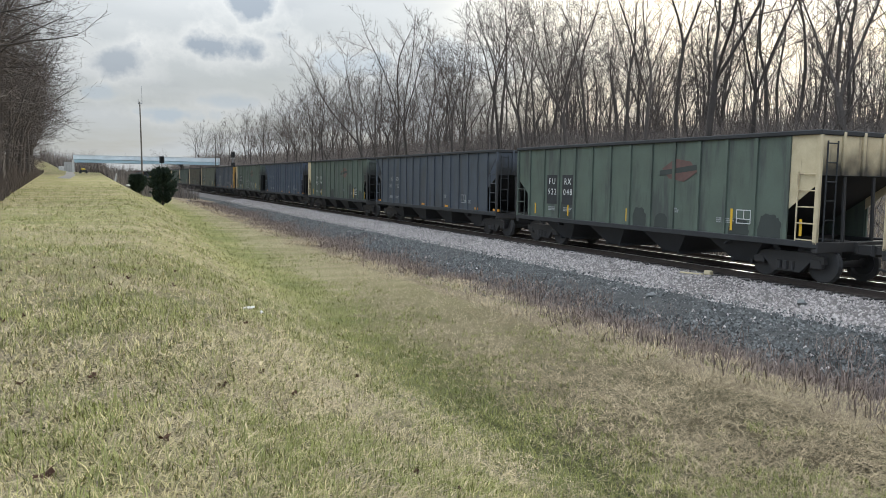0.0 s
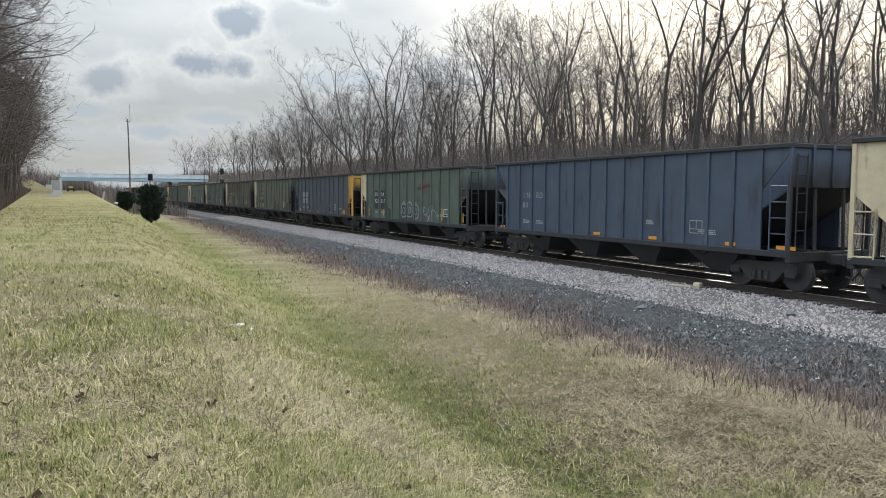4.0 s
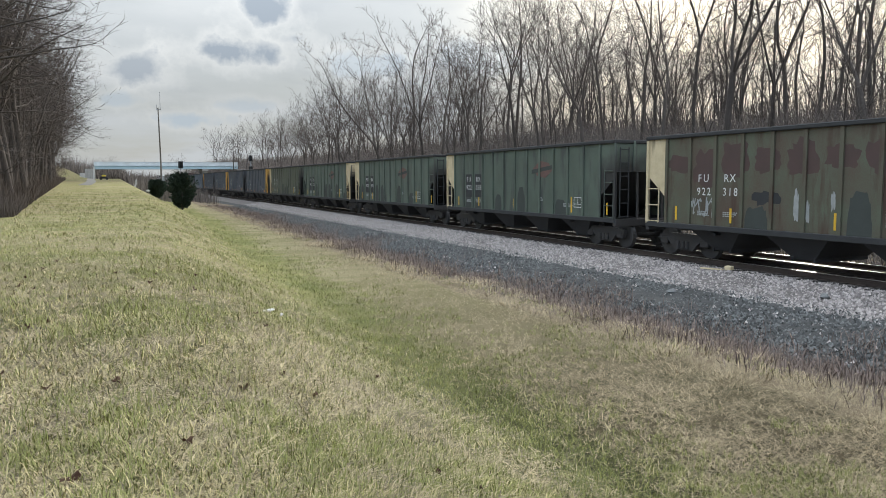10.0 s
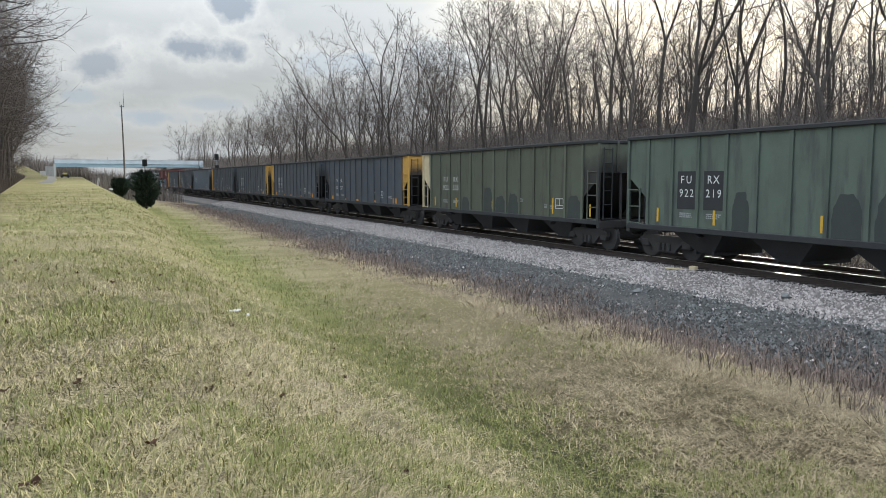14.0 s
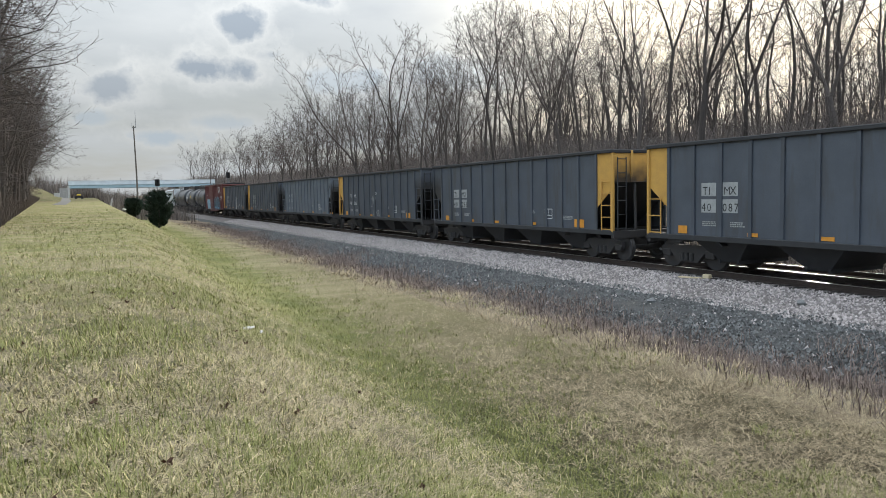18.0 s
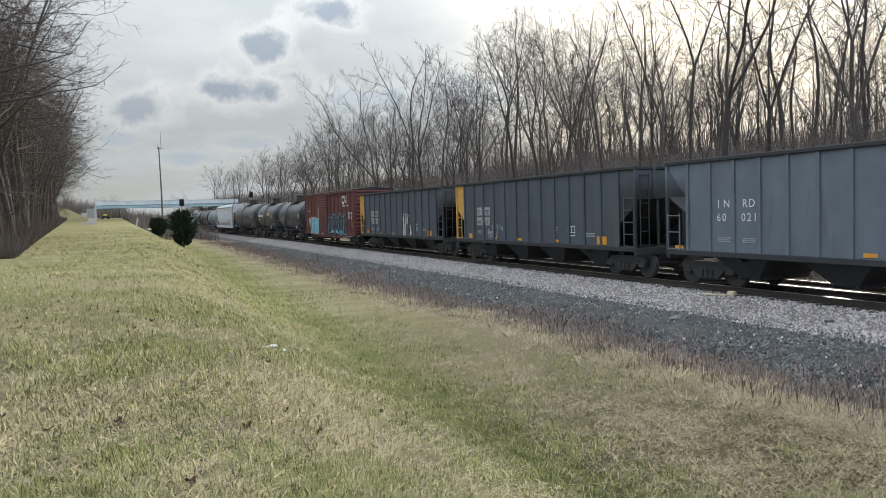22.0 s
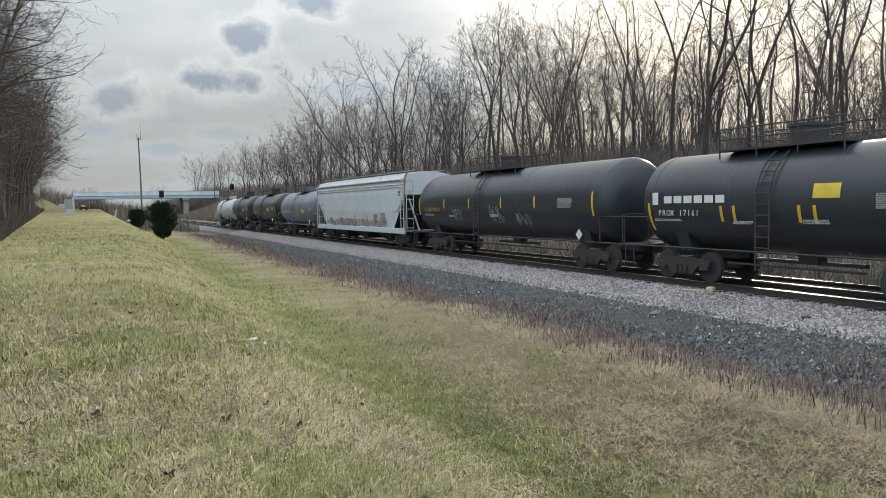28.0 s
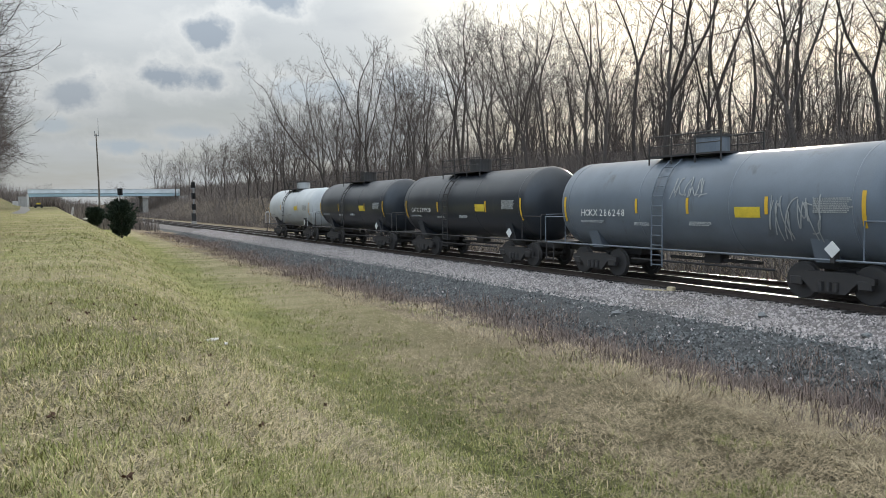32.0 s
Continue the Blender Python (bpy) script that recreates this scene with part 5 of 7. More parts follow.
    bars(bm, x - 0.02, a - 6.5, 1.5, 2.8, 0.16, 2)
    bars(bm, x - 0.02, -a + 4.0, 2.0, 1.0, 0.05, 8)
    bars(bm, x - 0.02, -a + 5.2, 1.75, 0.5, 0.22, 1)
    tagged(part("data_stencil", bm, "scuff", car, "brown-grey scuffs and stencils"), kind="stuff")
    for k in range(16):
        yy = a - 2.6 - k * 0.78
        blot(car, "grime_patch", "scuff" if k % 3 else "dimwhite", yy, 1.42 + 0.08 * math.sin(k * 2.1), 0.75, 0.3 + 0.2 * abs(math.sin(k * 1.3)), 200 + k, "brown-grey grime and old spray paint", -1.475)
    part("roof_edge", boxes((-1.545, -1.50, -a + 0.1, a - 0.1, 3.86, 3.93)), "rusty", car, "rust-streaked roof edge")
    tagged(part("end_stencil", bars(bmesh.new(), x - 0.05, -a + 0.9, 3.2, 0.3, 0.1, 2), "soot", car), kind="stuff")
    for y in (a - 0.9, 3.0, 0.0, -2.5, -a + 5.0):
        part("reflector", boxes((x - 0.03, x - 0.02, y - 0.05, y + 0.05, 1.25, 1.95)), "orangemark", car, "orange reflector stripe")
    CARS.append((car, u0 + a))


covered_hopper(377.3, 395.1)
tank(396.2, 408.4, "tankgrey", "blue-grey tank car with pale graffiti and a yellow notice", mark="HOKX", number="286248", radius=1.48, top=3.85,
     stripes=(5.44, 1.88, -0.2, -2.84, -5.4), notice=(-1.9, 2.03, 0.8, 0.28), plat=(0.5, 1.4), sten_y=-4.2, size=0.31, scrawls=((0.35, 2.65, 1.25, 0.45, 81), (-2.8, 1.6, 1.7, 0.8, 82)))
tank(409.8, 421.6, "blackpaint", "black tank car with white lettering and yellow notice", mark="GATX", number="229928", top=3.9, size=0.3)
tank(423.3, 434.8, "blackpaint", "dull black tank car with yellow notice", top=3.9)
tank(436.5, 447.8, "tankwhite", "dirty white tank car at the tail of the train", radius=1.4, top=3.75, marks="dimwhite")


# ---- woods ----
def tube_data(V, F, pts, rs, sides):
    """Append a tapered tube along pts (an array) to the lists V and F."""
    n = len(pts)
    d = np.gradient(pts, axis=0)
    d /= np.linalg.norm(d, axis=1)[:, None] + 1e-9
    ref = np.array((1.0, 0.0, 0.0)) if abs(d[0][2]) > 0.7 else np.array((0.0, 0.0, 1.0))
    a = np.cross(d, ref)
    a /= np.linalg.norm(a, axis=1)[:, None] + 1e-9
    b = np.cross(d, a)
    base = len(V)
    for i in range(n):
        for k in range(sides):
            t = k * math.tau / sides
            V.append(tuple(pts[i] + (a[i] * math.cos(t) + b[i] * math.sin(t)) * rs[i]))
    for i in range(n - 1):
        for k in range(sides):
            p, q = base + i * sides + k, base + i * sides + (k + 1) % sides
            F.append((p, q, q + sides, p + sides))


def ribbon(V, F, pts, r, rng):
    """A fine twig: a narrow tapering strip through pts that ends in a point."""
    d = pts[-1] - pts[0]
    w = np.cross(d, rng.normal(0, 1, 3))
    w /= np.linalg.norm(w) + 1e-9
    b = len(V)
    n = len(pts)
    for i in range(n - 1):
        k = r * (1 - 0.6 * i / (n - 1))
        V.append(tuple(pts[i] - w * k))
        V.append(tuple(pts[i] + w * k))
    V.append(tuple(pts[-1]))
    for i in range(n - 2):
        F.append((b + 2 * i, b + 2 * i + 1, b + 2 * i + 3, b + 2 * i + 2))
    F.append((b + 2 * n - 4, b + 2 * n - 3, b + 2 * n - 2))


def bare_tree(seed, height, bole=0.35, leaders=3, fan=0.42, reach=0.34, low=0.12, level=False, far=False, girth=1.0, lean=0.06, kids=(10, 7, 7)):
    """A leafless tree: trunk and limbs in one mesh, branches and twigs in another."""
    rng = np.random.default_rng(seed)
    tv, tf, wv, wf = [], [], [], []
    stout = 1.7 if far else 1.0

    def grow(p, d, length, r, lvl, up):
        n = ((7, 5, 4, 2) if far else (9, 6, 5, 3))[lvl]
        pts, cur, dd = [p], p, d / np.linalg.norm(d)
        wob = (0.10, 0.16, 0.19, 0.22)[lvl]
        for i in range(n - 1):
            dd = dd + rng.normal(0, wob, 3) + np.array((0, 0, up))
            dd /= np.linalg.norm(dd)
            cur = cur + dd * length / (n - 1)
            pts.append(cur)
        pts = np.array(pts)
        rs = r * np.linspace(1.0, (0.16, 0.25, 0.35, 0.35)[lvl], n)
        if lvl < 2:
            tube_data(tv, tf, pts, rs, (6, 4)[lvl] if not far else (5, 3)[lvl])
        else:
            ribbon(wv, wf, pts, r, rng)
        if lvl == 3:
            return
        lo = (low, 0.22, 0.15)[lvl]
        count = max(2, round(kids[lvl] * rng.uniform(0.8, 1.2)))
        roll = rng.uniform(0, math.tau)
        for k in range(count):
            t = lo + (0.99 - lo) * (k + rng.uniform(0.2, 0.9)) / count
            i = min(n - 2, int(t * (n - 1)))
            q = pts[i] + (pts[i + 1] - pts[i]) * (t * (n - 1) - i)
            ax = pts[i + 1] - pts[i]
            ax = ax / np.linalg.norm(ax)
            # shoots leave in turn round the stem
            roll += 2.4 + rng.normal(0, 0.5)
            u = np.cross(ax, (0.31, 0.87, 0.37))
            u /= np.linalg.norm(u)
            side = u * math.cos(roll) + np.cross(ax, u) * math.sin(roll)
            ang = (rng.uniform(1.15, 1.55) if level else rng.uniform(0.5, 1.0)) if lvl == 0 else rng.uniform(0.5, 1.05)
            nd = ax * math.cos(ang) + side * math.sin(ang)
            ln = (height * reach * (1 - 0.62 * t), length * 0.52 * (1 - 0.4 * t), max(0.55, length * 0.5 * (1 - 0.3 * t)))[lvl] * rng.uniform(0.75, 1.25)
            rr = max(rs[i] * ((0.36 if level else 0.40), 0.42, 0.42)[lvl], (0.024, 0.014 * stout, 0.0105 * stout)[lvl])
            grow(q, nd, ln, rr, lvl + 1, ((0.02 if level else 0.085), 0.06, 0.03)[lvl])

    r0 = height * rng.uniform(0.0090, 0.0120) * girth
    dd = np.array((rng.normal(0, lean), rng.normal(0, lean), 1.0))
    dd /= np.linalg.norm(dd)
    th = height * bole
    # a bole that divides into rising leaders
    n = 6
    pts = [-dd * 0.4]
    for i in range(n - 1):
        dd = dd + rng.normal(0, 0.045, 3)
        dd /= np.linalg.norm(dd)
        pts.append(pts[-1] + dd * (th + 0.4) / (n - 1))
    pts = np.array(pts)
    rs = r0 * np.linspace(1.0, 0.8, n)
    rs[0] *= 1.5
    tube_data(tv, tf, pts, rs, 5 if far else 8)
    for k in range(leaders):
        t = rng.uniform(0, 1.2) + k * math.tau / leaders
        sp = fan * rng.uniform(0.6, 1.25) if leaders > 1 else 0.03
        nd = dd + np.array((math.cos(t) * sp, math.sin(t) * sp, 0.0))
        grow(pts[-1] - dd * 0.1, nd, (height - th) * rng.uniform(0.78, 1.0) * (1 + 0.2 * sp), r0 * (0.8 if leaders == 1 else 0.95 / leaders ** 0.6), 0, 0.03)
    # a few low side branches
    for k in range(3):
        i = int(rng.integers(2, n - 1))
        t = rng.uniform(0, math.tau)
        grow(pts[i], np.array((math.cos(t), math.sin(t), 0.3)), height * 0.15, 0.03, 1, 0.05)
    # bring the whole to its height
    k = height / max(v[2] for v in wv)
    return [tuple(c * k for c in v) for v in tv], tf, [tuple(c * k for c in v) for v in wv], wf


def tree_proto(seed, label, **kw):
    tv, tf, wv, wf = bare_tree(seed, **kw)
    root = tagged(new("tree"), label, "tree", "bare trees of the wood")
    t = raw("trunk", tv, tf, "bark", root)
    t.data.shade_smooth()
    raw("crown", wv, wf, "twig", root)
    return root


TREES = [tree_proto(11, "tall bare tree with a forked grey trunk", height=20, leaders=2, bole=0.3),
         tree_proto(12, "tall bare tree with a straight slender trunk", height=19, leaders=1, bole=0.4, reach=0.3, girth=0.85),
         tree_proto(13, "bare tree with several rising limbs", height=18, leaders=4, bole=0.26, fan=0.5),
         tree_proto(14, "leaning bare tree with spreading limbs", height=17, leaders=2, lean=0.2, bole=0.3, fan=0.6, reach=0.4),
         tree_proto(15, "tall bare tree with many fine twigs", height=20.5, leaders=3, bole=0.36, kids=(10, 8, 7)),
         tree_proto(16, "young bare tree with a thin trunk", height=12, leaders=1, bole=0.3, girth=0.8, kids=(8, 6, 4)),
         tree_proto(17, "young bare tree with a thin leaning trunk", height=10, leaders=2, lean=0.15, bole=0.3, girth=0.7, kids=(7, 5, 4)),
         tree_proto(18, "tall bare tree with a slightly crooked trunk", height=19, leaders=2, lean=0.1, bole=0.5, fan=0.3, girth=0.9),
         tree_proto(19, "bare tree with level branches at the wood's edge", height=21, leaders=1, bole=0.25, reach=0.31, low=0.02, level=True, girth=1.15, kids=(24, 8, 7)),
         tree_proto(20, "slim bare sapling among the larger trees", height=7.5, leaders=2, bole=0.2, lean=0.12, girth=0.6, kids=(6, 5, 3)),
         tree_proto(24, "crooked bare tree with long level limbs", height=18, leaders=2, bole=0.3, fan=0.25, reach=0.31, low=0.04, level=True, girth=1.2, kids=(15, 7, 7)),
         tree_proto(21, "bare tree deep in the wood with a forked trunk", height=19, leaders=3, bole=0.3, far=True, kids=(8, 6, 3)),
         tree_proto(22, "slender bare tree deep in the wood", height=18, leaders=1, bole=0.38, reach=0.36, far=True, kids=(12, 7, 3)),
         tree_proto(23, "crooked bare tree deep in the wood", height=16, leaders=4, bole=0.24, lean=0.12, fan=0.55, far=True, kids=(7, 6, 3))]


DEEP = []


def plant(i, x, y, s=1.0, rz=0.0):
    src = TREES[i]
    if i >= 11:
        DEEP.append((i, pose(x, y, ground_z(x, y) - 0.1, 0, 0, rz) @ Matrix.Scale(s, 4)))
        return None
    t = copy_thing(src, pose(x, y, ground_z(x, y) - 0.1, 0, 0, rz) @ Matrix.Scale(s, 4))
    return t


def wood_edge(y):
    return -2.7 - 0.037 * y


def build_woods():
    rnd = random.Random(4)
    # the bank beyond the track; the wood draws back from the line further off
    for x0, x1, step, y1, kinds in ((30, 36, 6.0, 320, (0, 2, 3, 4, 1, 7)), (35, 44, 5.2, 320, (0, 1, 2, 4, 7)), (44, 60, 4.5, 260, (11, 12, 13)), (28, 42, 6.0, 200, (5, 6)),
                                    (36, 60, 3.4, 80, (1, 7, 11, 13)), (56, 90, 3.0, 110, (11, 12, 13)), (29, 60, 1.7, 150, (5, 6, 9)), (48, 75, 2.4, 150, (11, 12, 13))):
        y = 4.0
        while y < y1:
            x = rnd.uniform(x0, x1) + 5 * sstep(90, 170, y)
            k = rnd.choice(kinds)
            plant(rnd.choice((11, 12, 13)) if y > 85 and k < 8 and k not in (5, 6) else k, x, y + rnd.uniform(-1.5, 1.5), rnd.uniform(0.8, 1.04) * (1 + 0.13 * sstep(45, 75, y)) * (1 - 0.2 * math.exp(-((y - 60) / 12) ** 2)) * (1 - 0.12 * sstep(80, 130, y)), rnd.uniform(0, 360))
            y += step * rnd.uniform(0.7, 1.4) * (1 + max(0, y - 80) / 110)
    # the wood on the near side of the lawn, its edge drawing away from the line
    for d0, d1, step, kinds in ((1.0, 2.2, 5.0, (8, 10)), (1.8, 5.0, 2.2, (1, 7, 10, 7, 8, 0)), (4.5, 15.0, 1.2, (11, 12, 13)), (1.0, 6.0, 5.0, (5, 6, 9)), (3.0, 9.0, 2.0, (1, 7, 4))):
        y = 43.0
        while y < 215:
            plant(rnd.choice(kinds), wood_edge(y) - rnd.uniform(d0, d1), y, rnd.uniform(0.9, 1.15), rnd.uniform(0, 360))
            y += step * rnd.uniform(0.7, 1.4) * (1 + y / 200)
    # scattered trees near and beyond the overbridge
    for x, y, i, s in ((23.5, 300, 2, 0.75), (1.5, 330, 3, 0.6), (-3, 345, 6, 0.8), (-14, 300, 5, 0.7)):
        plant(i, x, y, s, rnd.uniform(0, 360))
    # the trees deep in the wood are one mass
    for k, name, m in ((0, "deep_wood", "bark"), (1, "deep_wood_twigs", "twig")):
        vs, ls, st, off, lo = [], [], [], 0, 0
        cache = {}
        for i, mx in DEEP:
            if i not in cache:
                me = next(c for c in TREES[i].children if c.name.startswith(("trunk", "crown")[k])).data
                a = np.empty(len(me.vertices) * 3)
                me.vertices.foreach_get("co", a)
                b = np.empty(len(me.loops), dtype=np.int64)
                me.loops.foreach_get("vertex_index", b)
                c = np.empty(len(me.polygons), dtype=np.int64)
                me.polygons.foreach_get("loop_start", c)
                cache[i] = (a.reshape(-1, 3), b, c)
            a, b, c = cache[i]
            q = np.array(mx)
            vs.append(a @ q[:3, :3].T + q[:3, 3])
            ls.append(b + off)
            st.append(c + lo)
            off += len(a)
            lo += len(b)
        v, l, p = np.concatenate(vs), np.concatenate(ls), np.concatenate(st)
        me = bpy.data.meshes.new(name)
        me.vertices.add(len(v))
        me.loops.add(len(l))
        me.polygons.add(len(p))
        me.vertices.foreach_set("co", v.ravel())
        me.loops.foreach_set("vertex_index", l)
        me.polygons.foreach_set("loop_start", p)
        me.update(calc_edges=True)
        me.materials.append(M[m])
        tagged(new(name, me), ("crooked bare trunks deep in the wood", "fine bare branches deep in the wood")[k], "wood", kind="stuff")
    for src in TREES[11:]:
        for ob in list(src.children) + [src]:
            bpy.data.objects.remove(ob)
    del TREES[11:]
    for src in TREES:
        x = rnd.uniform(85, 120)
        y = rnd.uniform(60, 200)
        src.matrix_basis = pose(x, y, ground_z(x, y) - 0.1)


build_woods()


def spikes(name, n, place, h0, h1, width, material, lean, label, seed, category="brush", bend=0.0):
    """Many thin stems; place(rng) gives x, y and a size factor."""
    rng = random.Random(seed)
    V, F = [], []
    for _ in range(n):
        x, y, s = place(rng)
        z = ground_z(x, y) - 0.02
        h = rng.uniform(h0, h1) * s
        a = rng.uniform(0, math.tau)
        l = rng.gauss(0, lean) * h
        la = rng.uniform(0, math.tau)
        dx, dy = math.cos(la) * l, math.sin(la) * l
        w = width * (0.6 + 0.8 * rng.random()) * (s if s > 1 else 1) / 2
        wx, wy = math.cos(a) * w, math.sin(a) * w
        k = len(V)
        if bend:
            zt = h * max(0.15, 1 - abs(l / h) * 0.6)
            V += [(x - wx, y - wy, z), (x + wx, y + wy, z), (x + dx * 0.35 - wx * 0.8, y + dy * 0.35 - wy * 0.8, z + zt * 0.65), (x + dx * 0.35 + wx * 0.8, y + dy * 0.35 + wy * 0.8, z + zt * 0.65), (x + dx, y + dy, z + zt)]
            F += [(k, k + 1, k + 3, k + 2), (k + 2, k + 3, k + 4)]
        else:
            V += [(x - wx, y - wy, z), (x + wx, y + wy, z), (x + dx, y + dy, z + h)]
            F.append((k, k + 1, k + 2))
    ob = raw(name, V, F, material)
    return tagged(ob, label, category, kind="stuff")


def on_bank(r):
    y = 4 + 330 * r.random() ** 1.6
    x = 23.6 + 43 * r.random() ** 1.7
    return x, y, (0.35 + 0.75 * max(0, noise.noise((x * 0.12, y * 0.12, 3.0)) + 0.45)) * (0.55 + 0.45 * sstep(24, 32, x)) * (0.5 + r.random())


def left_edge(r):
    y = 36 + 175 * r.random() ** 1.4
    d = 16 * r.random() ** 1.8
    return wood_edge(y) + 0.2 - d, y, 0.25 + 0.75 * sstep(0, 3.0, d)


def far_line(r):
    x = -150 + 330 * r.random()
    return x, 285 + 100 * r.random(), 1.0


def by_bridge(r):
    x = r.uniform(4.2, 13.0)
    return x, r.uniform(100, 215), r.uniform(0.6, 1.2)


spikes("undergrowth", 130000, on_bank, 0.6, 3.4, 0.040, "hazed_brush", 0.95, "dense leafless brown undergrowth on the wooded bank", 1)
spikes("undergrowth", 36000, left_edge, 0.4, 3.4, 0.035, "brush", 0.35, "tangled brown brush at the wood's edge", 2)
def on_ridge(r):
    y = 8 + 300 * r.random() ** 1.5
    x = 36 + 26 * r.random()
    return x, y, 0.5 + 0.9 * max(0.0, noise.noise((x * 0.1, y * 0.1, 8.0)) + 0.4)


def far_wood(r):
    return 60 + 75 * r.random(), 2 + 300 * r.random() ** 1.4, 0.7 + 0.6 * r.random()


spikes("undergrowth", 50000, on_ridge, 1.0, 3.6, 0.050, "hazed_brush", 0.95, "grey-brown brush along the top of the bank", 21)
spikes("far_wood", 16000, far_wood, 4.0, 11.0, 0.09, "brush", 0.2, "distant thin grey-brown trunks filling the wood", 9, "wood")
spikes("thicket", 16000, far_line, 2.5, 7.0, 0.3, "brush", 0.18, "distant line of leafless scrub beyond the road", 3)


def past_bridge(r):
    while True:
        x, y = r.uniform(-14, 70), r.uniform(263, 320)
        if abs(x - TRACK_X) > 3.5:
            return x, y, r.uniform(0.6, 1.15)


spikes("thicket", 16000, past_bridge, 3.2, 7.0, 0.16, "hazed_brush", 0.3, "dull brown scrub beyond the overbridge", 14)
spikes("thicket", 9000, by_bridge, 0.8, 2.8, 0.05, "hazed_brush", 0.2, "pale brown thicket beside the line", 4)


# ---- grass, weeds ----
def bed_z(x):
    return float(np.interp(x, (10.9, 12.0, 13.0, 14.4, 15.3, 16.1, 16.5), (-1.15, -0.86, -0.66, -0.46, -0.33, -0.19, -0.17)))


LATTICE = np.random.default_rng(77).random((8, 64, 64))


def wisp(x, y, k=0):
    """Smooth noise from 0 to 1 over arrays of x and y."""
    i, j = np.floor(x).astype(int), np.floor(y).astype(int)
    u, v = x - i, y - j
    u, v = u * u * (3 - 2 * u), v * v * (3 - 2 * v)
    g = LATTICE[k % 8]
    a, b, c, d = g[i % 64, j % 64], g[(i + 1) % 64, j % 64], g[i % 64, (j + 1) % 64], g[(i + 1) % 64, (j + 1) % 64]
    return (a * (1 - u) + b * u) * (1 - v) + (c * (1 - u) + d * u) * v


GX, GY = np.arange(-14.0, 18.01, 0.25), np.arange(-15.0, 121.0, 0.25)
GZ = np.array([[max(ground_z(x, y), bed_z(x) - 0.03 if x > 10.9 else -9.0) for y in GY] for x in GX])


def lie(x, y):
    """Height of the ground over arrays of x and y."""
    p, q = np.clip((x - GX[0]) / 0.25, 0, len(GX) - 1.001), np.clip((y - GY[0]) / 0.25, 0, len(GY) - 1.001)
    i, j = p.astype(int), q.astype(int)
    u, v = p - i, q - j
    return (GZ[i, j] * (1 - u) + GZ[i + 1, j] * u) * (1 - v) + (GZ[i, j + 1] * (1 - u) + GZ[i + 1, j + 1] * u) * v


def crests(y):
    t = np.clip(y / 64.0, 0, 1)
    return 1.0 + 1.9 * t * t * (3 - 2 * t)


def scatter(n, seed, chance, r0=2.2, r1=85.0, a0=-14, a1=66):
    """n spots thinning out with distance from the mown corner, kept by chance(x, y); also their spread factor."""
    rng = np.random.default_rng(seed)
    xs, ys, got = [], [], 0
    while got < n:
        d = r0 * (r1 / r0) ** rng.random(n)
        h = np.radians(rng.uniform(a0, a1, n))
        x, y = np.sin(h) * d, np.cos(h) * d
        ok = rng.random(n) < chance(x, y) * np.clip((r1 - d) / (0.6 * r1), 0, 1)
        xs.append(x[ok]), ys.append(y[ok])
        got += int(ok.sum())
    x, y = np.concatenate(xs)[:n], np.concatenate(ys)[:n]
    return x, y, 1 + np.hypot(x, y) * 0.036, rng


def mesh_of(name, V, quads, tris, material):
    """A mesh from an array of corners and arrays of four- and three-cornered faces."""
    me = bpy.data.meshes.new(name)
    me.vertices.add(len(V))
    me.vertices.foreach_set("co", V.ravel())
    me.loops.add(quads.size + tris.size)
    me.loops.foreach_set("vertex_index", np.concatenate((quads.ravel(), tris.ravel())))
    me.polygons.add(len(quads) + len(tris))
    me.polygons.foreach_set("loop_start", np.concatenate((np.arange(len(quads)) * 4, quads.size + np.arange(len(tris)) * 3)))
    me.update(calc_edges=True)
    me.materials.append(M[material])
    return new(name, me)


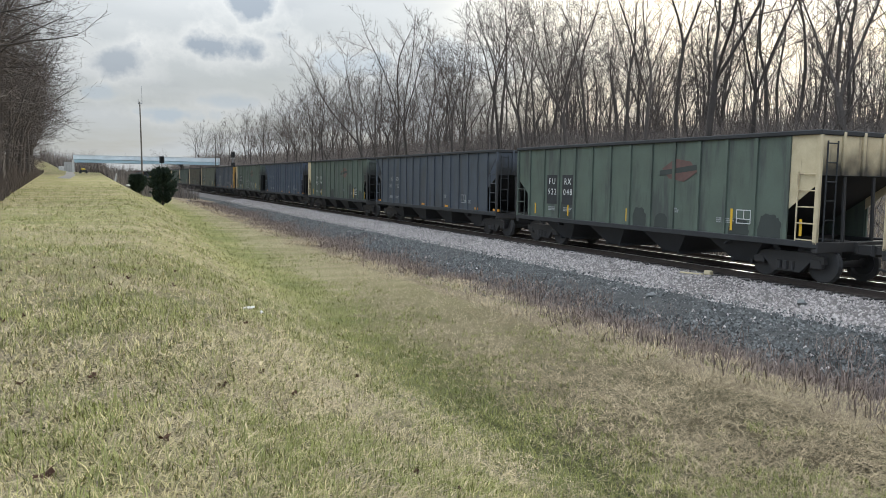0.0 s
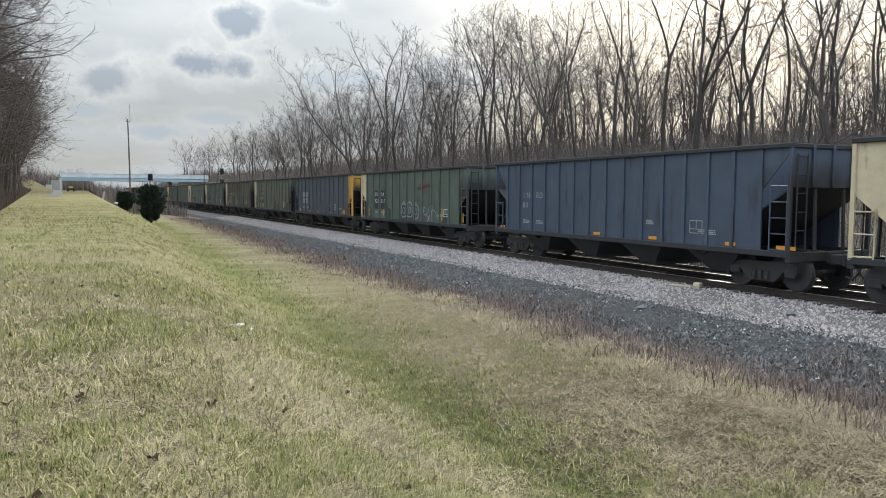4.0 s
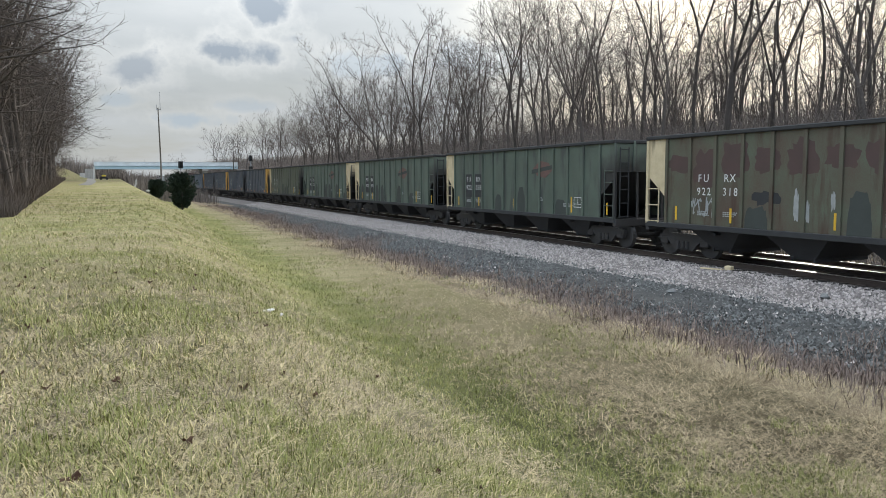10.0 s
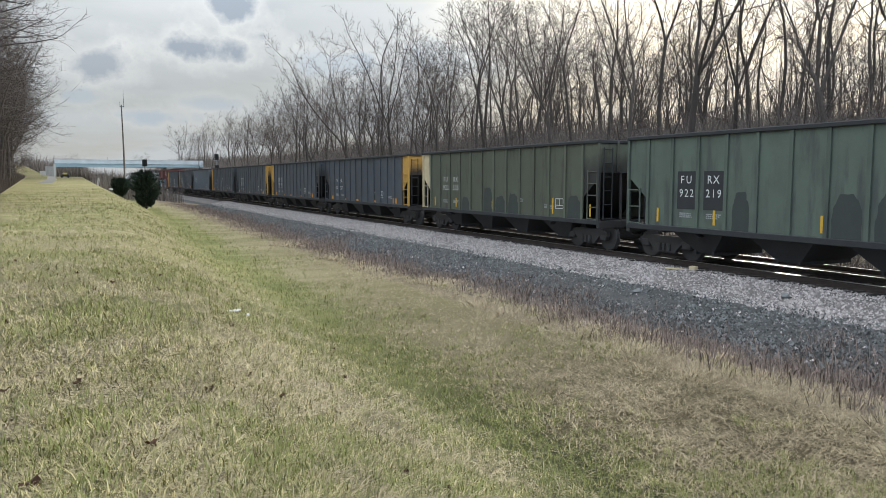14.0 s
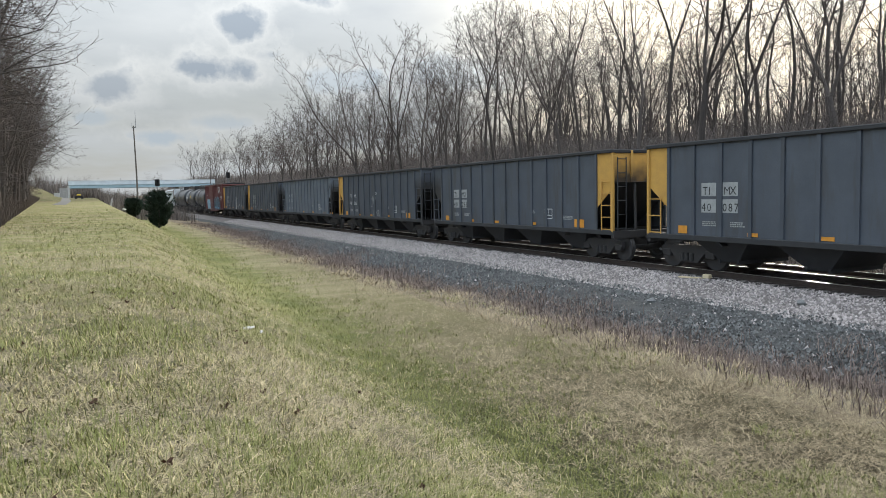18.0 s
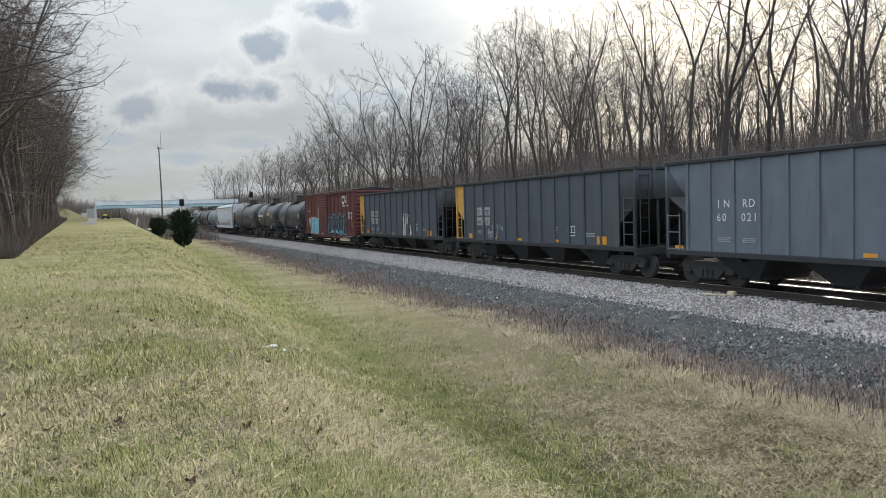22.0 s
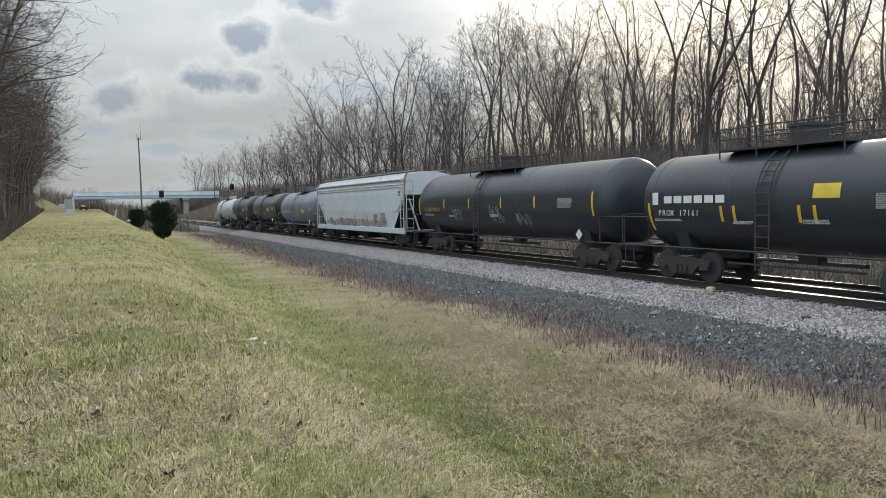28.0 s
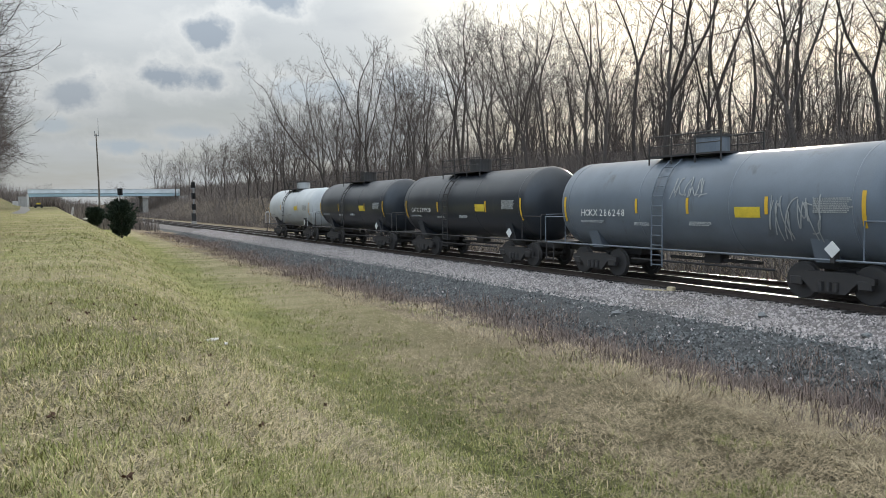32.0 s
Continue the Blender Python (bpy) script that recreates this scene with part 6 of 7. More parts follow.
def blades(name, spots, tuft, length, width, rise, material, label, bend=0.6, spread=0.03, splay=None, lift=0.025, category="grass"):
    """Blades in tufts: each leaves the ground at an angle within rise, in degrees, and bends over.
    splay: None for a heading of its own for each blade, else how far the headings of a tuft differ; "out" lets them fall outwards."""
    cx, cy, cs, rng = spots
    x0, y0, s = (np.repeat(v, tuft) for v in (cx, cy, cs))
    n = len(x0)
    ox, oy = rng.normal(0, spread, n) * s, rng.normal(0, spread, n) * s
    x, y = x0 + ox, y0 + oy
    if splay == "out":
        a = np.arctan2(oy, ox) + rng.normal(0, 0.4, n)
    elif splay is None:
        a = rng.uniform(0, math.tau, n)
    else:
        a = np.repeat(rng.uniform(0, math.tau, len(cx)), tuft) + rng.normal(0, splay, n)
    e = np.radians(rng.uniform(*rise, n))
    ln = rng.uniform(*length, n) * (0.75 + 0.25 * s)
    w = width * rng.uniform(0.6, 1.4, n) * s / 2
    z = lie(x, y) + rng.uniform(-0.005, lift, n)
    dx, dy = np.cos(a), np.sin(a)
    bd = bend * rng.uniform(0.5, 1.4, n)
    h1, h2 = ln * 0.55 * np.sin(e), ln * (0.55 * np.sin(e) + 0.45 * np.sin(e - bd))
    r1, r2 = ln * 0.55 * np.cos(e), ln * (0.55 * np.cos(e) + 0.45 * np.cos(e - bd))
    wx, wy = -dy * w, dx * w
    V = np.empty((n, 5, 3))
    V[:, 0] = np.stack((x - wx, y - wy, z), -1)
    V[:, 1] = np.stack((x + wx, y + wy, z), -1)
    V[:, 2] = np.stack((x + dx * r1 - wx * 0.8, y + dy * r1 - wy * 0.8, z + h1), -1)
    V[:, 3] = np.stack((x + dx * r1 + wx * 0.8, y + dy * r1 + wy * 0.8, z + h1), -1)
    V[:, 4] = np.stack((x + dx * r2, y + dy * r2, z + np.maximum(0.008, h2)), -1)
    k = np.arange(n)[:, None] * 5
    return tagged(mesh_of(name, V.reshape(-1, 3), k + np.array((0, 1, 3, 2)), k + np.array((2, 3, 4)), material), label, category, kind="stuff")


def patch(x, y):
    """Where the lawn is green (near 1) and where it lies dead (near 0)."""
    return 0.55 * wisp(x * 0.55, y * 0.45, 1) + 0.45 * wisp(x * 2.1, y * 1.7, 2)


def on_lawn(x, y):
    return (x < crests(y) + 4.6) & (x > np.maximum(-12, -2.6 - 0.037 * y))


def swale(x, y):
    return np.exp(-((x - crests(y) - 3.8 - 0.5 * (wisp(x * 0.4, y * 0.4, 3) - 0.5)) / 1.25) ** 2)


def dead_here(x, y):
    p = np.clip((0.60 - patch(x, y)) * 4 + 0.35, 0.35, 1)
    return on_lawn(x, y) * p * (1 - 0.85 * swale(x, y))


def straw_here(x, y):
    return on_lawn(x, y) * np.clip(0.25 + 1.2 * wisp(x * 0.9, y * 0.9, 4), 0, 1) * (1 - 0.75 * swale(x, y))


def green_here(x, y):
    p = np.clip((patch(x, y) - 0.40) * 4.0, 0.24, 1)
    return np.maximum(on_lawn(x, y) * p, (x < 9.5) * np.clip(swale(x, y) * 1.3, 0, 1) * (0.35 + 0.65 * wisp(x * 1.6, y * 1.6, 5)))


def ditch_here(x, y):
    c = crests(y)
    return (x > c + 3.6) & (x < 10.6) & (np.random.default_rng(5).random(len(x)) < np.clip((x - c - 3.6) / 2.0, 0.1, 1) * (0.45 + 0.55 * wisp(x * 1.4, y * 1.1, 6)))


def ditch_green_here(x, y):
    c = crests(y)
    return (x > c + 3.6) & (x < 10.4) & (wisp(x * 0.6, y * 0.45, 7) + 0.4 * wisp(x * 2.2, y * 2.2, 3) > 0.78)


blades("dead_grass", scatter(25000, 5, dead_here), 4, (0.07, 0.22), 0.0056, (-4, 22), "thatch", "bleached dead grass lying flat on the lawn", 0.3, 0.035)
blades("dry_grass", scatter(18000, 6, straw_here), 4, (0.07, 0.18), 0.0046, (10, 60), "straw", "straw-coloured dry grass standing on the lawn", 0.9, 0.02, 1.0)
blades("green_grass", scatter(21000, 7, green_here), 5, (0.05, 0.13), 0.0050, (35, 85), "blade", "fresh green spring grass", 0.6, 0.028, 1.2)
# the lawn round and behind the mown corner
for a0, a1, r0, r1, n in ((66, 346, 0.5, 15.0, 5200), (-14, 66, 0.5, 2.6, 900)):
    blades("dead_grass", scatter(n, 25, dead_here, r0, r1, a0, a1), 4, (0.07, 0.22), 0.0056, (-4, 22), "thatch", "bleached dead grass lying flat on the lawn", 0.3, 0.035)
    blades("dry_grass", scatter(n, 26, straw_here, r0, r1, a0, a1), 3, (0.07, 0.18), 0.0046, (10, 60), "straw", "straw-coloured dry grass standing on the lawn", 0.9, 0.02, 1.0)
    blades("green_grass", scatter(n, 27, green_here, r0, r1, a0, a1), 5, (0.05, 0.13), 0.0050, (35, 85), "blade", "fresh green spring grass", 0.6, 0.028, 1.2)
blades("tan_grass", scatter(13000, 15, ditch_here, 5.0, 95, 12, 66), 5, (0.06, 0.17), 0.0042, (0, 40), "tan", "flattened tan dead grass on the ditch floor", 0.5, 0.04)
blades("green_grass", scatter(3500, 16, ditch_green_here, 5.0, 80, 12, 66), 5, (0.05, 0.11), 0.005, (35, 85), "blade", "patchy green grass in the ditch", 0.6, 0.03, 1.2)


def clumps(n, x0, sd, lo, hi, seed, big=(0.5, 1.4)):
    """Spots along the foot of the ballast, crowding towards the near end."""
    rng = np.random.default_rng(seed)
    x, y = rng.normal(x0, sd, n * 3), 1 + 84 * rng.random(n * 3) ** 1.6
    # the belt wanders along the line
    x = x + 1.1 * (wisp(y * 0.3, y * 0.0, 1) - 0.5) + 0.8 * (wisp(y * 1.1, y * 0.0, 4) - 0.5)
    ok = np.nonzero((x > lo) & (x < hi))[0][:n]
    return x[ok], y[ok], rng.uniform(*big, len(ok)) * (1 + 0.006 * y[ok]), rng


blades("straw_tussocks", clumps(420, 10.05, 0.85, 7.8, 12.0, 32, (0.3, 2.0)), 90, (0.15, 0.34), 0.0055, (-5, 58), "tan", "arching tussocks of dry pale grass", 1.3, 0.11, "out")
blades("matted_straw", clumps(2600, 9.8, 0.9, 7.2, 11.6, 33), 10, (0.18, 0.42), 0.0050, (0, 28), "thatch", "long dead grass laid flat in mats", 0.4, 0.10, 0.5, 0.07)
blades("weeds", clumps(1700, 11.15, 0.75, 9.3, 13.2, 31, (0.15, 2.5)), 36, (0.10, 0.38), 0.0068, (12, 92), "weedstem", "reddish brown dead weeds beside the ballast", 0.7, 0.15, category="weeds")
blades("weed_litter", clumps(3600, 11.1, 0.85, 9.3, 13.2, 34), 9, (0.08, 0.28), 0.0075, (-3, 35), "weedstem", "broken brown weed stems on the ground", 0.3, 0.14, category="weeds")


# ---- loose ballast stones, ties ----
def stones(name, n, x0, x1, size, material, label, seed, reach=95):
    """Angular half-buried stones, each a skewed pyramid."""
    rng = np.random.default_rng(seed)
    y = -4 + reach * rng.random(n) ** 1.45
    x = rng.uniform(x0, x1, n)
    s = size * rng.uniform(0.5, 1.35, n) * (1 + np.maximum(0, y) * 0.01)
    ang = rng.uniform(0, math.tau, n)
    V = np.zeros((n, 5, 3))
    for k in range(4):
        t = ang + k * math.tau / 4 + rng.normal(0, 0.25, n)
        r = s * rng.uniform(0.7, 1.2, n)
        V[:, k, 0], V[:, k, 1], V[:, k, 2] = np.cos(t) * r, np.sin(t) * r, -s * 0.35 + rng.normal(0, 0.2, n) * s
    V[:, 4, 0], V[:, 4, 1], V[:, 4, 2] = rng.normal(0, 0.35, n) * s, rng.normal(0, 0.35, n) * s, s * rng.uniform(0.5, 1.0, n)
    z = np.array([max(bed_z(a), ground_z(a, b)) for a, b in zip(x, y)])
    V += np.stack((x, y, z), -1)[:, None, :]
    tri = np.array([(0, 1, 4), (1, 2, 4), (2, 3, 4), (3, 0, 4)])
    F = (tri[None] + (np.arange(n) * 5)[:, None, None]).reshape(-1, 3)
    return tagged(raw(name, V.reshape(-1, 3).tolist(), F.tolist(), material), label, "ballast", kind="stuff")


stones("ballast_stones", 46000, 14.2, 16.45, 0.043, "stone_pale", "angular pale pink ballast stones", 1)
stones("ballast_stones", 56000, 11.1, 14.6, 0.039, "stone_dark", "angular weathered grey ballast stones", 2)
stones("ballast_stones", 2200, 10.6, 14.8, 0.040, "stone_pale", "scattered pale stones on the grey ballast", 3)
stones("ballast_stones", 3000, 9.9, 11.6, 0.045, "stone_dark", "stray grey stones among the weeds", 4)


def build_ties():
    bed = tagged(new("track_ties"), "row of weathered black timber railway ties", "ties", kind="structure")
    me = bpy.data.meshes.new("tie")
    bm = boxes((-1.3, 1.3, -0.115, 0.115, -0.34, -0.155), bevel=0.012)
    bm.to_mesh(me)
    bm.free()
    me.materials.append(M["tie"])
    plate = bpy.data.meshes.new("tie_plate")
    bm = boxes((-0.18, 0.18, -0.1, 0.1, -0.158, -0.145))
    bm.to_mesh(bm_me := plate)
    bm.free()
    plate.materials.append(M["rail"])
    rnd = random.Random(9)
    for k in range(290):
        ob = new("tie", me)
        ob.parent = bed
        ob.matrix_basis = pose(TRACK_X + rnd.uniform(-0.06, 0.06), -8 + k * 0.51 + rnd.uniform(-0.03, 0.03), rnd.uniform(-0.012, 0.01), 0, 0, rnd.uniform(-1.2, 1.2))
        if k < 60:
            p = new("tie_plate", plate)
            p.parent = bed
            p.matrix_basis = pose(TRACK_X - 0.75, -8 + k * 0.51, 0)
    V, F = [], []
    for k in list(range(-800, 0)) + list(range(290, 1300)):
        y = -8 + k * 0.51
        b = len(V)
        V += [(TRACK_X + x, y + d, z) for x in (-1.3, 1.3) for d in (-0.115, 0.115) for z in (-0.34, -0.158)]
        F += [tuple(b + i for i in q) for q in ((1, 3, 7, 5), (0, 1, 3, 2), (4, 5, 7, 6), (0, 1, 5, 4), (2, 3, 7, 6))]
    tagged(raw("far_ties", V, F, "tie", bed), kind="stuff")


# ---- things beside the line ----
def cedar(x, y, height, width, seed, label):
    root = tagged(new("cedar"), label, "shrub", "dark evergreen shrubs")
    z = ground_z(x, y)
    root.matrix_basis = pose(x, y, z)
    rng = np.random.default_rng(seed)
    part("trunk", tube(bmesh.new(), [(0, 0, -0.2), (0.03, 0, height * 0.4), (0, 0.02, height * 0.9)], [0.09, 0.06, 0.015], 7), "bark", root)
    V, F = [], []
    # rising sprays, longest a third of the way up, each set with short needles
    for k in range(300):
        t = rng.random() ** 1.1
        prof = (0.5 + 0.5 * min(1.0, t / 0.3)) * (1 - (max(0.0, t - 0.3) / 0.9) ** 1.5)
        a = rng.uniform(0, math.tau)
        up = rng.uniform(0.35, 0.9) + 0.6 * t
        ln = width / 2 * prof * rng.uniform(0.72, 1.18)
        d = np.array((math.cos(a), math.sin(a), up))
        d /= math.hypot(1.0, up * 0.55)
        base = np.array((0.0, 0.0, height * (0.03 + 0.70 * t)))
        for q in range(44):
            u = 0.15 + 0.85 * rng.random() ** 0.7
            c = base + d * ln * u + rng.normal(0, 0.075 * (1.35 - u), 3)
            v = d + rng.normal(0, 0.5, 3)
            v /= np.linalg.norm(v)
            w = np.cross(v, rng.normal(0, 1, 3))
            w /= np.linalg.norm(w)
            l = rng.uniform(0.10, 0.24)
            b = len(V)
            V += [tuple(c - w * l * 0.2), tuple(c + w * l * 0.2), tuple(c + v * l)]
            F.append((b, b + 1, b + 2))
    raw("crown", V, F, "needles", root)


cedar(5.9, 72, 3.95, 2.9, 1, "dense dark green cedar shrub on the grass slope")
cedar(4.75, 90, 2.2, 2.2, 2, "small dark evergreen shrub beside the larger cedar")


def build_mast(x, y):
    root = tagged(new("radio_mast"), "slender grey pole carrying a whip antenna", "mast")
    z = ground_z(x, y)
    root.matrix_basis = pose(x, y, z)
    h = 11.5 - z
    part("pole", tube(bmesh.new(), [(0, 0, -0.3), (0.02, 0, h * 0.5), (-0.06, 0, h)], [0.12, 0.10, 0.07], 10), "pole", root)
    part("bracket", boxes((-0.25, 0.25, -0.04, 0.04, h - 0.25, h - 0.15), bevel=0.01), "galv", root)
    part("antenna", tube(bmesh.new(), [(0.2, 0, h - 0.3), (0.2, 0, h + 1.9)], [0.035, 0.02], 6), "galv", root, "thin whip antenna")
    part("stub_antenna", tube(bmesh.new(), [(-0.22, 0, h - 0.3), (-0.22, 0, h + 0.35)], 0.03, 6), "galv", root)


build_mast(5.83, 100)


def build_signal(x, y, top, base=None, heads=2):
    root = tagged(new("railway_signal"), "black railway signal heads on a pale steel post", "signal", "railway signals")
    z = ground_z(x, y) if base is None else base
    root.matrix_basis = pose(x, y, z)
    h = top - z
    part("post", tube(bmesh.new(), [(0, 0, -0.2), (0, 0, h)], 0.09, 10), "galv", root, "pale galvanised post")
    part("foundation", boxes((-0.35, 0.35, -0.35, 0.35, -0.4, 0.25), bevel=0.03), "concrete", root)
    for k in range(heads):
        zz = h - 0.85 - k * 1.75
        hd = part("signal_head", boxes((-0.32, 0.32, -0.3, -0.12, zz - 0.1, zz + 0.85), bevel=0.04), "soot", root, "black signal head with hoods")
        for i in range(3):
            part("hood", tube(bmesh.new(), [(0, -0.3, zz + 0.08 + i * 0.3), (0, -0.55, zz + 0.06 + i * 0.3)], 0.12, 10, cap=False), "soot", hd)
    if heads > 1:
        part("equipment_case", boxes((-0.3, 0.3, -0.3, 0.3, 0.25, 1.5), bevel=0.03), "soot", root)
        ladder(root, "siglad", 0.22, 0.1, 0.6, h - 0.9, "galv")
        part("service_platform", boxes((-0.45, 0.45, -0.1, 0.6, h - 1.1, h - 1.05)), "galv", root)


build_signal(20.9, 124, 6.5, 0.0, 3)
build_signal(9.0, 110, 5.15, heads=1)


def build_bridge():
    root = tagged(new("road_overbridge"), "pale blue steel girder road bridge on concrete piers", "bridge")
    y0, y1, xl, xr = 250, 261, -4.4, 38.0
    part("deck", boxes((xl, xr, y0 + 0.3, y1 - 0.3, 7.0, 7.3)), "concrete", root)
    for y in (y0, y1 - 0.4):
        g = part("girder", boxes((xl, xr, y, y + 0.4, 6.15, 6.95), (xl, xr, y - 0.12, y + 0.52, 6.15, 6.22), (xl, xr, y - 0.12, y + 0.52, 6.9, 6.97)), "bluesteel", root, "pale blue steel girder")
        for k in range(18):
            shared("stiff", "stiffener", lambda: boxes((-0.04, 0.04, -0.1, 0.0, 6.22, 6.9)), "bluesteel", g, pose(xl + 1.2 + k * 2.35, y, 0))
        part("parapet", boxes((xl, xr, y + 0.02, y + 0.3, 7.05, 8.25), bevel=0.02), "parapet", root, "pale concrete parapet")
        part("parapet_rail", boxes((xl, xr, y - 0.05, y + 0.37, 8.25, 8.33)), "parapet", root)
    for x in (27.8,):
        for y in (y0 + 1.2, y1 - 1.8):
            part("pier", boxes((x - 0.8, x + 0.8, y - 0.5, y + 0.9, -1.5, 5.6), bevel=0.06), "concrete", root, "concrete pier")
        part("pier_cap", boxes((x - 1.0, x + 1.0, y0 - 0.1, y1 + 0.1, 5.5, 6.15), bevel=0.05), "concrete", root)
    for x in (xl - 2.5, xr - 0.3):
        part("abutment", boxes((x, x + 2.8, y0 - 0.4, y1 + 0.4, -1.5, 6.15), bevel=0.05), "concrete", root)
    part("lamp_post", tube(bmesh.new(), [(10, y0 + 0.6, 7.3), (10, y0 + 0.6, 9.1)], 0.05, 6), "galv", root)


build_bridge()


def build_sundries():
    # road-end barriers, sign and machine by the bridge approach
    for x, y, w, h, c in ((-7.2, 236, 1.4, 1.5, "litter"), (-5.4, 236, 1.1, 1.9, "concrete")):
        bm = boxes((-w / 2, w / 2, -0.3, 0.3, -0.3, h), bevel=0.06)
        ob = tagged(obj("barrier_block", bm, c), "pale concrete barrier block beside the road end", "barrier", "barrier blocks")
        ob.matrix_basis = pose(x, y, 3.2)
    bm = boxes((-0.25, 0.25, -0.15, 0.15, -0.4, 3.6), bevel=0.03)
    ob = tagged(obj("marker_post", bm, "litter"), "tall white marker post at the bridge end", "post")
    ob.matrix_basis = pose(-4.2, 236, 3.0)
    m = tagged(new("utility_cart"), "small yellow utility machine parked on the grass", "machine")
    m.matrix_basis = pose(-1.4, 200, ground_z(-1.4, 200))
    part("chassis", boxes((-0.8, 0.8, -0.6, 0.6, 0.35, 0.8), bevel=0.05), "soot", m)
    part("hood", boxes((-0.5, 0.45, -0.5, 0.5, 0.8, 1.2), bevel=0.1), "placard", m, "yellow body panel")
    for x in (-0.65, 0.65):
        for y in (-0.6, 0.6):
            part("wheel", lathe_x(bmesh.new(), [(-0.1, 0.25), (-0.08, 0.3), (0.08, 0.3), (0.1, 0.25)], 12), "soot", m).matrix_basis = pose(x, y, 0.3, 0, 0, 90)
    for x, y, h in ((4.2, 150, 1.7), (5.2, 148, 1.1)):
        ob = tagged(obj("whistle_post", xprism(bmesh.new(), [(-0.25, -0.3), (0.25, -0.3), (0.18, h - 0.4), (0, h), (-0.18, h - 0.4)], -0.1, 0.1), "litter"), "weathered white wooden post leaning in the grass", "post", "white posts")
        ob.matrix_basis = pose(x, y, ground_z(x, y), 0, 8, 0)
    ob = tagged(obj("plastic_bag", crumple(3, 0.22), "litter"), "crumpled white plastic bag caught in brush", "litter", "scraps of litter")
    ob.matrix_basis = pose(3.7, 88, ground_z(3.7, 88) + 0.3)
    # gravel path on the plateau
    V, F = [], []
    ys = ticks([(118, 4), (236, 1)])
    for y in ys:
        c = -3.4 - 1.5 * sstep(150, 236, y)
        for dx in (-0.9, 0, 0.9):
            V.append((c + dx, y, ground_z(c + dx, y) + 0.03))
    for j in range(len(ys) - 1):
        for i in range(2):
            F.append((j * 3 + i, j * 3 + i + 1, j * 3 + i + 4, j * 3 + i + 3))
    tagged(raw("path", V, F, "gravel"), "narrow grey gravel path along the grass plateau", "path", kind="structure")


def crumple(seed, size):
    bm = bmesh.new()
    bmesh.ops.create_icosphere(bm, subdivisions=2, radius=1.0)
    for v in bm.verts:
        k = 1 + 0.5 * noise.noise(v.co * 1.7 + Vector((seed * 3.1, 0, 0))) + 0.25 * noise.noise(v.co * 4 + Vector((0, seed, 0)))
        v.co = Vector((v.co.x * k * size, v.co.y * k * size * 0.8, v.co.z * k * size * 0.55))
    return bm


build_sundries()


